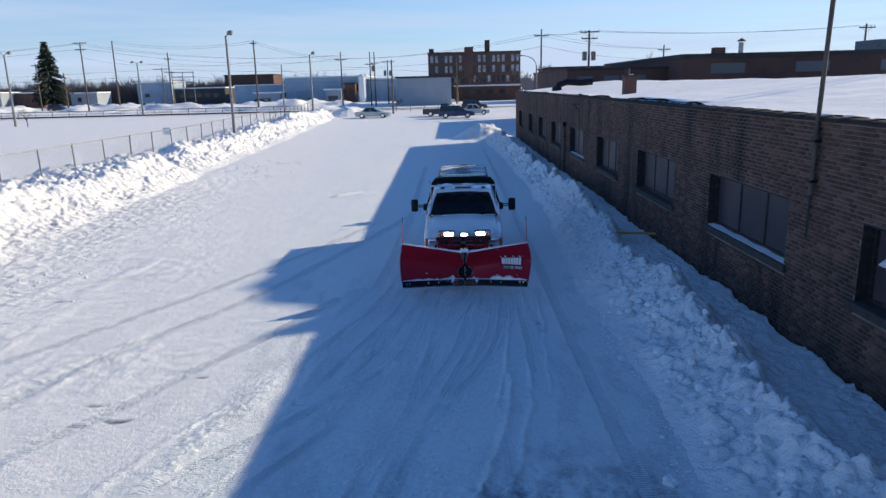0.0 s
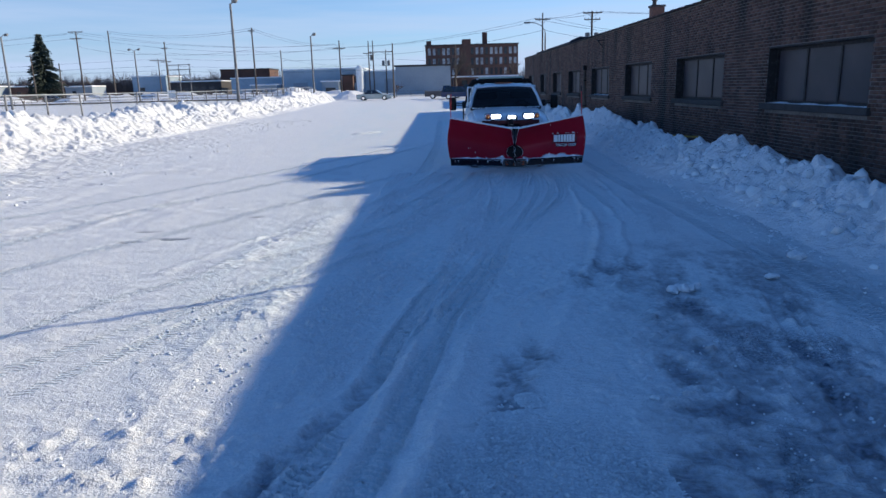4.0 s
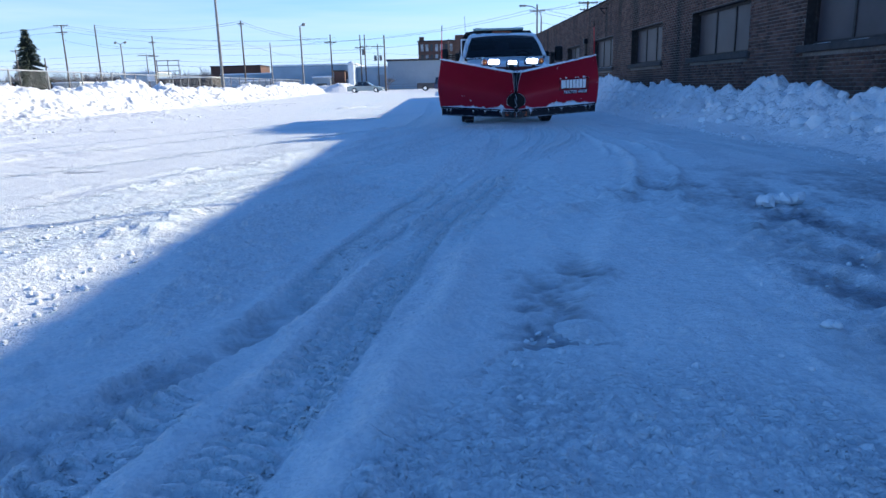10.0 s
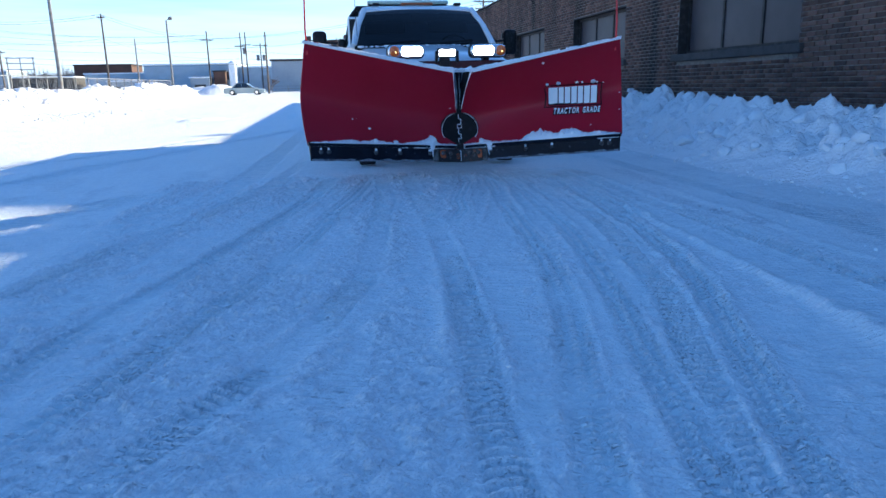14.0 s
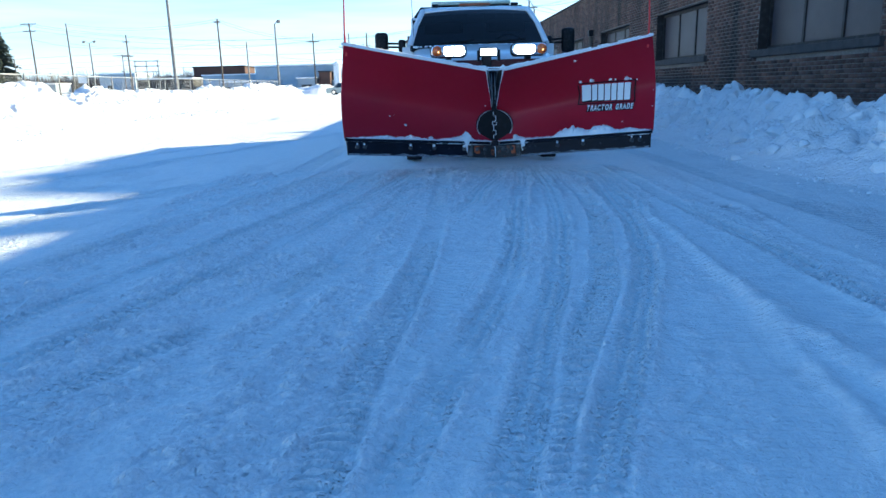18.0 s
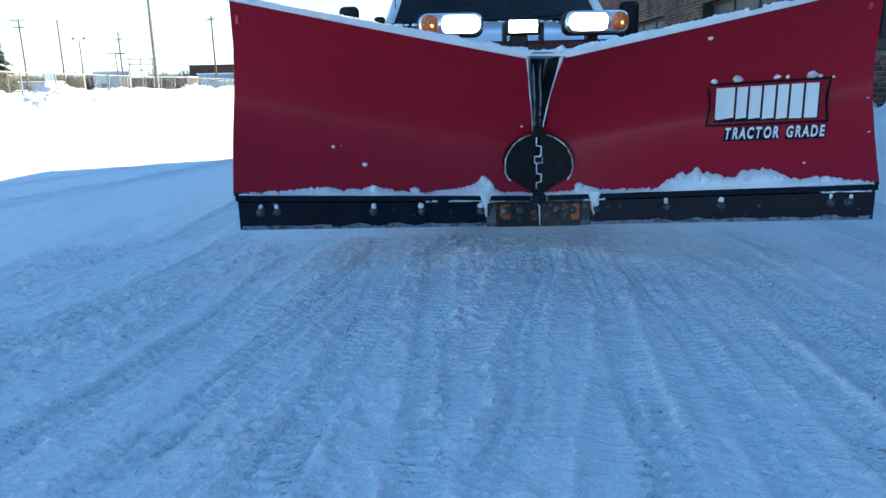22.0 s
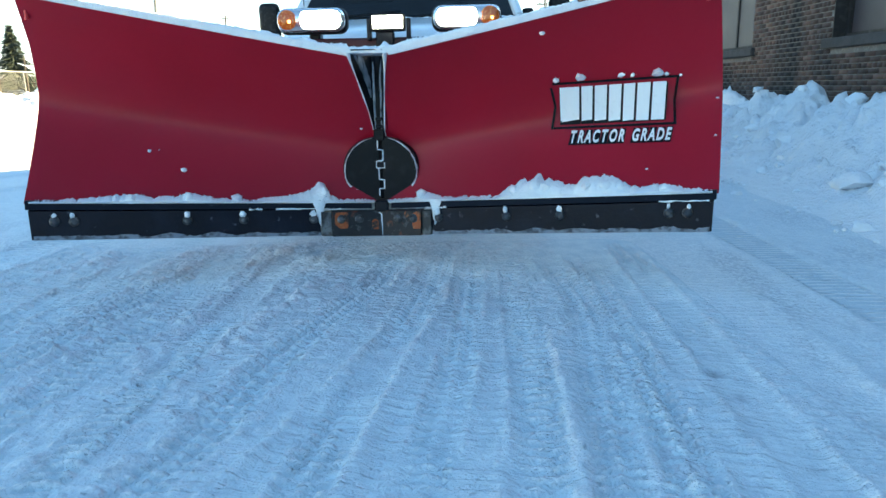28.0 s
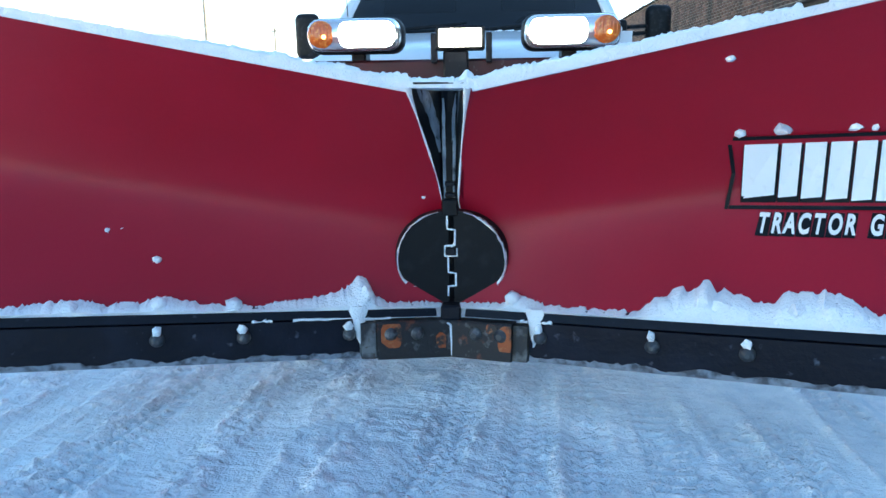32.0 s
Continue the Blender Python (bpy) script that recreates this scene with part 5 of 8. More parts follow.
    block = thing("shadow_caster", pose(0, 0, 0), "unseen grey shadow caster on slim legs over the works roof", "tank")

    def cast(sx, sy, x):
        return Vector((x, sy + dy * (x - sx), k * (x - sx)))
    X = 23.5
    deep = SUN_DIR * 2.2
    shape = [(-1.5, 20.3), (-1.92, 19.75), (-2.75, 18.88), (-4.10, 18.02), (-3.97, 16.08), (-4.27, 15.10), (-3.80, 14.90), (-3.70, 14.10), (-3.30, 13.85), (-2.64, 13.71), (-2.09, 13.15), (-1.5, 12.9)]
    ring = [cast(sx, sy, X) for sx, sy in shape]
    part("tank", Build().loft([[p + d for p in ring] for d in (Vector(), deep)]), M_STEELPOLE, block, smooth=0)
    # second added piece, shaped to cast the pointed spike of that shadow
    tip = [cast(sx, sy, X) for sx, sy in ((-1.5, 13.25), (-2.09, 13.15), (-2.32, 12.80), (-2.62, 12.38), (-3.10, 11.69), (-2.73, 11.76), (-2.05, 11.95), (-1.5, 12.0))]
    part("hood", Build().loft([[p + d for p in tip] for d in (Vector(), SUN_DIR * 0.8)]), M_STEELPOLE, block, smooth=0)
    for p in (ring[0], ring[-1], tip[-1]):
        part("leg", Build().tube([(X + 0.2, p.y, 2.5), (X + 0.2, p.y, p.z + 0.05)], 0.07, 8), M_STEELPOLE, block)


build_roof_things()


# ---------- V-plough ----------
HINGE = Vector((1.075, 14.50, 0.0))


def wing_frame(tip):
    """Wing space: u from the hinge to the tip, w to the rear, z up."""
    d = Vector((tip[0], tip[1], 0)) - HINGE
    u = d.normalized()
    w = Vector((0, 0, 1)).cross(u)
    if w.y < 0:
        w = -w
    m = Matrix(((u.x, w.x, 0, HINGE.x), (u.y, w.y, 0, HINGE.y), (u.z, w.z, 1, 0), (0, 0, 0, 1)))
    return m, d.length


PLOW = thing("snow_plow", pose(HINGE.x, HINGE.y, 0), "red steel V-plow in scoop position, dusted with snow", "snow plow")
PLOW_INV = PLOW.matrix_world.inverted()


def plow_part(name, b, mat, m=None, label="", smooth=35, parent=None):
    m = PLOW_INV @ (m if m is not None else Matrix())
    b.v = [m @ Vector(p) for p in b.v]
    return part(name, b, mat, parent or PLOW, label, smooth)


def foot(u, length):
    """Height of the wing's lower edge over the ground."""
    return 0.152 + 0.112 * u / length


def head(u, length):
    return 0.964 + 0.302 * (u / length)


def face_w(u, v, length):
    """How far the moldboard lies behind the lower edge at a share v of its height: concave, with one soft bend."""
    q = min(1.0, u / length)
    k = 0.38 + 0.10 * q
    deep = 0.06 + 0.30 * q - 0.075 * q * q
    top = -0.27 + 0.45 * q - 0.11 * q * q
    if v < k:
        return deep * (1 - (1 - max(v, 0.0) / k) ** (1.4 + 0.9 * max(0.0, 1 - u / 0.25)))
    return deep + (top - deep) * ((v - k) / (1 - k)) ** 1.6


# half width of the gap between the wings over the height
GAP_Z = (0.30, 0.61, 0.64, 0.66, 0.72, 0.78, 0.84, 0.90, 0.99)
GAP = {1: (0.004, 0.004, 0.022, 0.025, 0.031, 0.036, 0.042, 0.050, 0.061), -1: (0.004, 0.004, 0.028, 0.031, 0.040, 0.053, 0.067, 0.081, 0.101)}


def inner_edge(m, side, v, length):
    """Where the wing's inner edge runs, leaning out as the moldboard curls forward."""
    u = 0.02
    for k in range(6):
        z = foot(u, length) + 0.148 + (head(u, length) - foot(u, length) - 0.148) * v
        w = face_w(u, v, length) + 0.02
        u = max(0.004, (side * float(np.interp(z, GAP_Z, GAP[side])) - w * m[0][1]) / m[0][0])
    return u, w, z


# snow lying over the rail: share of the wing in metres, height
RIGHT_LEDGE = [(0.0, 0.006), (0.17, 0.012), (0.205, 0.048), (0.24, 0.030), (0.30, 0.012), (0.42, 0.010), (0.58, 0.008), (0.61, 0.030), (0.655, 0.062), (0.72, 0.070), (0.77, 0.088), (0.82, 0.062), (0.895, 0.042), (0.93, 0.044), (0.96, 0.070), (1.04, 0.074), (1.107, 0.060), (1.15, 0.032), (1.20, 0.020), (1.25, 0.030), (1.31, 0.028), (1.38, 0.012), (1.5, 0.004)]
LEFT_LEDGE = [(0.0, 0.006), (0.20, 0.010), (0.24, 0.030), (0.262, 0.082), (0.29, 0.080), (0.33, 0.050), (0.40, 0.030), (0.516, 0.018), (0.60, 0.006), (0.645, 0.010), (0.664, 0.024), (0.68, 0.008), (0.76, 0.016), (0.86, 0.034), (0.93, 0.020), (0.97, 0.022), (1.02, 0.012), (1.06, 0.026), (1.166, 0.024), (1.25, 0.014), (1.317, 0.007), (1.345, 0.016), (1.37, 0.005), (1.5, 0.003)]


def build_wing(tip, side):
    m, length = wing_frame(tip)
    rng0 = random.Random(70 + side)
    nu, nv = 44, 34
    front, back = [], []
    edge_h = 0.148
    for i in range(nu + 1):
        rf, rb = [], []
        for j in range(nv + 1):
            v = j / nv
            ui = inner_edge(m, side, v, length)[0]
            u = ui + (length - ui) * i / nu
            f0, h0 = foot(u, length) + edge_h, head(u, length)
            w = face_w(u, v, length) + 0.02
            z = f0 + (h0 - f0) * v
            rf.append((u, w, z))
            rb.append((u, w + 0.012, z))
        front.append(rf)
        back.append(rb)
    b = Build()
    ends = {1: [(0, 0.012), (0.5, -0.015), (1, -0.040)], -1: [(0, 0.012), (0.18, -0.010), (0.5, -0.052), (0.75, -0.060), (1, -0.048)]}[side]

    def trim(p, v):
        d = float(np.interp(v, [e[0] for e in ends], [e[1] for e in ends]))
        return (p[0] + d * (p[0] / length) ** 6, p[1], p[2])
    b.loft([[trim(p, k / nv) for k, p in enumerate(rf)] + [trim(p, 1 - k / nv) for k, p in enumerate(rb[::-1])] for rf, rb in zip(front, back)])
    wing = plow_part("moldboard", b, M_RED, m, "glossy red moldboard wing", 50)
    # cutting edge and the dark rail over it
    e = Build()
    shoe_end = 0.272 if side > 0 else 0.302
    rings = []
    for i in range(13):
        u = shoe_end + (length - shoe_end - 0.004) * i / 12
        f = foot(u, length)
        rings.append([(u, -0.012, f), (u, 0.006, f - 0.003), (u, 0.03, f + 0.119), (u, 0.022, f + 0.124), (u, -0.004, f + 0.119)])
    e.loft(rings)
    cutting = plow_part("cutting_edge", e, M_EDGE, m, "scuffed black steel cutting edge", parent=None)
    r = Build()
    rings = []
    for i in range(13):
        u = 0.05 + (length - 0.045) * i / 12
        f = foot(u, length) + 0.126
        rings.append([(u, -0.006, f), (u, 0.05, f), (u, 0.05, f + 0.035), (u, 0.01, f + 0.035)])
    r.loft(rings)
    plow_part("edge_rail", r, M_EDGE, m, "black rail above the cutting edge")
    # frost along the worn lower edge
    fr = Build()
    n = 90
    rings = []
    for i in range(n + 1):
        u = shoe_end + (length - shoe_end - 0.012) * i / n
        f = foot(u, length)
        h = max(0.004, 0.016 + 0.014 * noise.noise(Vector((u * 11, side * 7, 3.0))) + 0.008 * noise.noise(Vector((u * 60, side, 5.0))))
        rings.append([(u, -0.0135, f - 0.001), (u, -0.0135 + 0.07 * h, f + h), (u, -0.008, f + h), (u, -0.008, f - 0.001)])
    fr.loft(rings)
    plow_part("frost_band", fr, M_FROST, m, "thin frost along the cutting edge", 60)
    for a, c in (((0.20, 0.50), (0.56, 0.62)) if side < 0 else ((0.24, 0.34), (1.28, 1.47))):
        pts = [(a + (c - a) * k / 12, -0.006, foot(a + (c - a) * k / 12, length) + 0.124 + rng0.uniform(-0.002, 0.003)) for k in range(13)]
        plow_part("snow_seam", Build().tube(pts, [rng0.uniform(0.001, 0.006) for k in pts], 6), M_SNOW, m, smooth=60)
    # bolts of the cutting edge
    bolts = (1.392, 1.322, 0.877, 0.634, 0.305) if side > 0 else (1.397, 1.324, 0.883, 0.645, 0.332)
    for u in bolts:
        f = foot(u, length) + 0.077
        bolt = Build().tube([(u, 0.02, f), (u, -0.012, f), (u, -0.022, f), (u, -0.030, f)], [0.021, 0.021, 0.017, 0.006], 12)
        plow_part("bolt", bolt, M_BOLT, m)
    # wear shoe at the hinge
    c = Build()
    rings = []
    for u in (0.008, 0.06, 0.12, 0.18, shoe_end - 0.052):
        f = foot(u, length)
        rings.append([(u, -0.034, f - 0.003), (u, -0.030, f + 0.112), (u, -0.024, f + 0.118), (u, 0.012, f + 0.118), (u, 0.012, f - 0.003)])
    c.loft(rings)
    plow_part("center_shoe", c, M_RUST, m, "rusty steel centre shoe with worn orange paint")
    c = Build()
    c.loft([[(u, -0.024, foot(u, length) - 0.002), (u, -0.022, foot(u, length) + 0.112), (u, 0.012, foot(u, length) + 0.112), (u, 0.012, foot(u, length) - 0.002)] for u in (shoe_end - 0.050, shoe_end - 0.004)])
    plow_part("shoe_strip", c, M_SCUFFED, m, "scuffed dark steel strip beside the shoe")
    orange = bpy.data.materials.get("worn_orange_paint") or material("worn_orange_paint", (0.34, 0.075, 0.018), 0.6, spots=((22.0, (0.03, 0.02, 0.018), 0.50, 0.60), (60.0, (0.42, 0.14, 0.05), 0.55, 0.7)))
    for uc, hw, za, zb in (((0.20, 0.022, 0.03, 0.112), (0.155, 0.018, 0.085, 0.114)) if side > 0 else ((0.205, 0.032, 0.035, 0.112), (0.045, 0.016, 0.03, 0.08))):
        ring = []
        for k in range(14):
            a = 2 * math.pi * k / 14
            q = rng0.uniform(0.75, 1.15)
            ring.append((uc + hw * max(-1, min(1, 1.3 * q * math.cos(a))), (za + zb) / 2 + (zb - za) / 2 * max(-1, min(1, 1.3 * q * math.sin(a)))))
        front = [(u, -0.0375 + 0.035 * (z + 0.003), z + foot(u, length)) for u, z in ring]
        rear = [(p[0], p[1] + 0.004, p[2]) for p in front]
        n = len(ring)
        plow_part("paint_patch", Build().add(front + rear, [tuple(range(n)), tuple(range(2 * n - 1, n - 1, -1))] + [(k, k + n, (k + 1) % n + n, (k + 1) % n) for k in range(n)]), orange, m, "worn orange paint", 0)
    for u in ((0.10, 0.185) if side > 0 else (0.122, 0.207)):
        f = foot(u, length) + 0.080
        plow_part("bolt", Build().tube([(u, 0.0, f), (u, -0.036, f), (u, -0.048, f)], [0.021, 0.021, 0.010], 12), M_BOLT, m)
    # ribs and top tube at the back
    for u in (0.26, 0.50, 0.80, 1.12, length - 0.16):
        f0, h0 = foot(u, length) + edge_h, head(u, length)
        pts = [(u, face_w(u, 0.97 * k / 16, length) + 0.036, f0 + (h0 - f0) * 0.97 * k / 16) for k in range(17)]
        ring = [[(p[0] - 0.008, p[1], p[2]), (p[0] + 0.008, p[1], p[2]), (p[0] + 0.008, p[1] + 0.09, p[2]), (p[0] - 0.008, p[1] + 0.09, p[2])] for p in pts]
        plow_part("rib", Build().loft(ring), M_RED, m)
    line = [0.24 + (length - 0.40) * k / 10 for k in range(11)]
    top = Build().tube([(u, face_w(u, 0.95, length) + 0.06, head(u, length) - 0.035) for u in line], 0.022, 8)
    plow_part("top_tube", top, M_RED, m)
    # snow along the top edge
    rng = random.Random(11 + side)
    s = Build()
    rings = []
    n = 240
    for i in range(n + 1):
        u = 0.17 + (length - 0.20) * i / n
        thick = (0.023 - 0.017 * (u / length)) * (0.45 + 1.1 * (0.5 + 0.5 * noise.noise(Vector((u * 13, side, 1.0))))) + 0.006 * noise.noise(Vector((u * 55, side, 2.0))) + rng.uniform(-0.002, 0.003)
        thick = max(0.002, thick)
        if u > length * 0.62 and noise.noise(Vector((u * 12, side * 3, 7.0))) < -0.05:
            thick = 0.002
        w0 = face_w(u, 1, length) + 0.02
        z0 = head(u, length)
        rings.append([(u, w0 - 0.001, z0 - thick * 0.25), (u, w0 - 0.003, z0 + thick * 0.5), (u, w0 + 0.012, z0 + thick), (u, w0 + 0.030, z0 + thick * 0.7), (u, w0 + 0.036, z0 - 0.02), (u, w0 + 0.006, z0 - 0.02)])
    s.loft(rings)
    plow_part("snow_rim", s, M_SNOW, m, "snow clinging to the upper edge", 60)
    # snow caught over the rail
    s = Build()
    rings = []
    n = 260
    for i in range(n + 1):
        u = 0.02 + (length - 0.03) * i / n
        heights = RIGHT_LEDGE if side > 0 else LEFT_LEDGE
        h = float(np.interp(u, [p[0] for p in heights], [p[1] for p in heights]))
        h *= 1.0 + 0.30 * noise.noise(Vector((u * 30, side * 5, 2.0)))
        h += 0.006 * noise.noise(Vector((u * 60, side * 5, 4.0))) + 0.007 * abs(noise.noise(Vector((u * 110, side, 6.0)))) + rng.uniform(-0.002, 0.004)
        h = max(0.002, h)
        f = foot(u, length) + 0.155
        v = h / (head(u, length) - f)
        rings.append([(u, 0.0, f - 0.004), (u, -0.006, f + h * 0.25), (u, 0.012 + h * 0.10, f + h * 0.8), (u, face_w(u, v, length) + 0.022, f + h), (u, face_w(u, 0, length) + 0.026, f - 0.004)])
    s.loft(rings)
    plow_part("snow_ledge", s, M_SNOW, m, "ragged snow caught along the blade's foot", 60)
    clods = []
    for u, h in ([(0.205, 0.05), (0.66, 0.06), (0.76, 0.09), (0.80, 0.06), (0.98, 0.075), (1.06, 0.07), (1.12, 0.05), (1.30, 0.03)] if side > 0 else [(0.265, 0.085), (0.28, 0.05), (0.30, 0.02), (0.664, 0.02), (0.87, 0.03), (1.10, 0.02)]):
        clods.append(Build().lump((u, 0.02, foot(u, length) + 0.158 + h * 0.45), 0.030, rng, 1.0))
    for u in bolts:
        size = 0.015 if u < 1.3 else 0.010
        clods.append(Build().lump((u + rng.uniform(-0.004, 0.004), -0.012, foot(u, length) + 0.103), size, rng, 1.3))
    # snow run down beside the shoe
    run = 0.30 if side < 0 else 0.285
    clods.append(Build().loft([[(run - w, -0.004, foot(run, length) + zz), (run, -0.018, foot(run, length) + zz), (run + w, -0.004, foot(run, length) + zz), (run, 0.01, foot(run, length) + zz)] for zz, w in ((0.045, 0.004), (0.07, 0.014), (0.10, 0.018), (0.125, 0.020), (0.15, 0.030), (0.165, 0.024))]))
    for c in clods:
        plow_part("snow_clod", c, M_SNOW, m, "", 60)
    # marker rod
    rod = Build().tube([(length - 0.080, 0.15, head(length, length) - 0.12), (length - 0.075, 0.15, head(length, length) + 0.1), (length - 0.09, 0.14, head(length, length) + 0.56)], [0.008, 0.008, 0.006], 8)
    g = plow_part("marker_rod", rod, material("red_marker_plastic", (0.55, 0.02, 0.03), 0.4) if side > 0 else bpy.data.materials["red_marker_plastic"], m, "slim red marker rod")
    plow_part("rod_tip", Build().tube([(length - 0.0875, 0.14, head(length, length) + 0.47), (length - 0.0902, 0.14, head(length, length) + 0.565)], 0.0085, 8), M_BLACKPAINT, m, "black rod tip")
    return m, length


WING_R = build_wing((2.43, 13.88), 1)
WING_L = build_wing((-0.335, 14.01), -1)


def on_wing(wing, u, z, out=0.004):
    m, length = wing
    f0, h0 = foot(u, length) + 0.148, head(u, length)
    v = (z - f0) / (h0 - f0)
    return Vector((u, face_w(u, v, length) + 0.02 - out, z))


def decal(wing, poly, out, mat, name, label=""):
    """A thin plate on the moldboard, outline given as u, z."""
    cu, cz = sum(p[0] for p in poly) / len(poly), sum(p[1] for p in poly) / len(poly)
    b = Build()
    front = [on_wing(wing, u, z, out + 0.0012) for u, z in poly]
    rear = [on_wing(wing, u, z, out - 0.004) for u, z in poly]
    n = len(poly)
    b.add(front + rear, [tuple(range(n)), tuple(range(2 * n - 1, n - 1, -1))] + [(i, i + n, (i + 1) % n + n, (i + 1) % n) for i in range(n)])
    return plow_part(name, b, mat, wing[0], label, 0)


BADGE_RISE = 0.044


def build_plow_marks():
    # hinge: black folded flap in the gap, two half discs with interlocking fingers
    cx, cz, r = 1.072, 0.456, 0.160
    rng = random.Random(4)
    left, right, rings = [], [], []
    for k in range(13):
        v = 0.47 + 0.525 * k / 12
        a, w, z = inner_edge(WING_L[0], -1, v, WING_L[1])
        c, w2, z2 = inner_edge(WING_R[0], 1, v, WING_R[1])
        pl, pr = WING_L[0] @ Vector((a, w, z)), WING_R[0] @ Vector((c, w2, z2))
        left.append(pl)
        right.append(pr)
        half = 0.021 + 0.004 * k / 12
        yc = max(14.545, 14.5 + 0.09 * k / 12)
        rings.append([(pl.x - 0.01, pl.y + 0.018, z), (pl.x + 0.004, pl.y + 0.012, z), (cx - half, yc + 0.02, z), (cx - half, yc, z), (cx + half, yc, z), (cx + half, yc + 0.02, z), (pr.x - 0.004, pr.y + 0.012, z), (pr.x + 0.01, pr.y + 0.018, z), (pr.x + 0.01, 14.66, z), (pl.x - 0.01, 14.66, z)])
    plow_part("center_flap", Build().loft(rings), M_BLACKPAINT, label="black folded centre flap streaked with ice", smooth=20)
    for edge in (left, right):
        s = 1 if edge is right else -1
        pts = [(p.x - s * 0.001, p.y - 0.002, p.z) for p in edge]
        plow_part("snow_seam", Build().tube(pts, [max(0.0015, 0.0022 + 0.010 * max(0.0, (k - 9) / 3) ** 2 + rng.uniform(-0.001, 0.002)) for k in range(len(pts))], 6), M_SNOW, smooth=60)
    ice = material("thin_ice_film", (0.50, 0.56, 0.64), 0.4, spots=((30.0, (0.02, 0.022, 0.026), 0.54, 0.66), (7.0, (0.15, 0.18, 0.22), 0.45, 0.6)))

    def streak(k0, k1, f0, f1, wide):
        """Ice on the flap from ring to ring; f runs from the left edge over the column to the right edge."""
        rows = []
        for j in range(13):
            q = k0 + (k1 - k0) * j / 12
            k = min(11, int(q))
            ring = [Vector(rings[k][n]).lerp(Vector(rings[k + 1][n]), q - k) for n in (1, 3, 4, 6)]
            f = f0 + (f1 - f0) * j / 12
            hw = wide * (0.35 + 0.65 * math.sin(math.pi * (j + 0.6) / 13.2)) * rng.uniform(0.7, 1.25)

            def at(g, out):
                g = max(0.0, min(2.999, g))
                p = ring[int(g)].lerp(ring[int(g) + 1], g - int(g))
                return (p.x, p.y - out, p.z)
            rows.append([at(f - hw, 0.001), at(f, 0.004), at(f + hw, 0.001), at(f, -0.003)])
        plow_part("ice_streak", Build().loft(rows), ice, smooth=50)
    streak(11.8, 6.0, 0.45, 0.8, 0.20)
    streak(11.9, 8.5, 0.22, 0.55, 0.10)
    streak(11.0, 0.5, 1.12, 1.15, 0.14)
    streak(9.0, 0.5, 1.85, 1.80, 0.12)
    streak(11.8, 7.0, 1.9, 1.7, 0.10)
    streak(11.9, 8.8, 2.3, 2.1, 0.10)
    for z in (0.70, 0.665):
        plow_part("hinge_finger", Build().cbox(cx - 0.014, cx + 0.018, 14.522, 14.56, z - 0.007, z + 0.007, 0.003), M_BLACK)
    plow_part("hinge_neck", Build().cbox(cx - 0.024, cx + 0.026, 14.512, 14.60, 0.600, 0.652, 0.004), M_BLACKPAINT)
    PLATE = 0.022
    for s, wing in ((-1, WING_L), (1, WING_R)):
        m = wing[0]
        ring = []
        for i in range(33):
            a = math.pi / 2 - math.pi * i / 32
            ring.append((r * math.cos(a), max(cz + r * math.sin(a), cz - r * 0.95)))
        front = [(u, PLATE + 0.30 * u, z) for u, z in ring]
        rear = [(u, PLATE + 0.04 + 0.30 * u, z) for u, z in ring]
        n = len(front)
        b = Build()
        b.add(front + rear, [tuple(range(n)), tuple(range(2 * n - 1, n - 1, -1))] + [(i, i + n, (i + 1) % n + n, (i + 1) % n) for i in range(n)])
        plow_part("hinge_plate", b, M_BLACKPAINT, m, label="black half-round hinge plate", smooth=0)
        # snow packed round the disc, thick towards its foot
        rows = []
        for i in range(2, 30):
            a = math.pi / 2 - math.pi * i / 32
            low = smooth_step(np.array(float(i)), 17.0, 24.0) if i > 17 else 0.0
            k = 0.0018 + 0.016 * float(low) + rng.uniform(-0.001, 0.0025) + 0.004 * abs(noise.noise(Vector((i * 0.9, s, 3.0)))) * (1 + 3 * float(low))
            if s > 0 and 4 < i < 12:
                k += 0.004 * rng.random()
            cu, cv = math.cos(a), math.sin(a)
            rows.append([((r + d) * cu, wv + 0.30 * (r + d) * cu, cz + (r + d) * cv) for d, wv in ((-k, PLATE - 0.001), (-k * 0.3, PLATE - 0.006), (0.0, PLATE - 0.001), (0.0, PLATE + 0.01), (-0.006, PLATE + 0.006))])
        plow_part("snow_rim", Build().loft(rows), M_SNOW, m, smooth=60)
    seam = [(0.0, 0.607), (-0.008, 0.604), (-0.009, 0.558), (0.016, 0.555), (0.016, 0.505), (-0.016, 0.503), (-0.017, 0.470), (0.022, 0.470), (0.022, 0.503)]
    seam2 = [(-0.006, 0.468), (-0.006, 0.416), (0.018, 0.413), (0.018, 0.372), (-0.006, 0.370), (-0.007, 0.330)]
    for line in (seam, seam2, [(0.004, 0.498), (0.014, 0.512), (0.018, 0.522)]):
        pts = []
        for (xa, za), (xb, zb) in zip(line, line[1:]):
            for k in range(5):
                pts.append((cx + xa + (xb - xa) * k / 5, 14.518, za + (zb - za) * k / 5))
        plow_part("snow_seam", Build().tube(pts, [rng.uniform(0.0020, 0.0042) for p in pts], 6), M_SNOW, smooth=60)
    plow_part("hinge_finger", Build().cbox(cx - 0.013, cx + 0.018, 14.508, 14.53, 0.474, 0.498, 0.003), M_BLACK)
    plow_part("hinge_foot", Build().cbox(cx - 0.030, cx + 0.034, 14.47, 14.56, 0.268, 0.318, 0.006), M_BLACK)
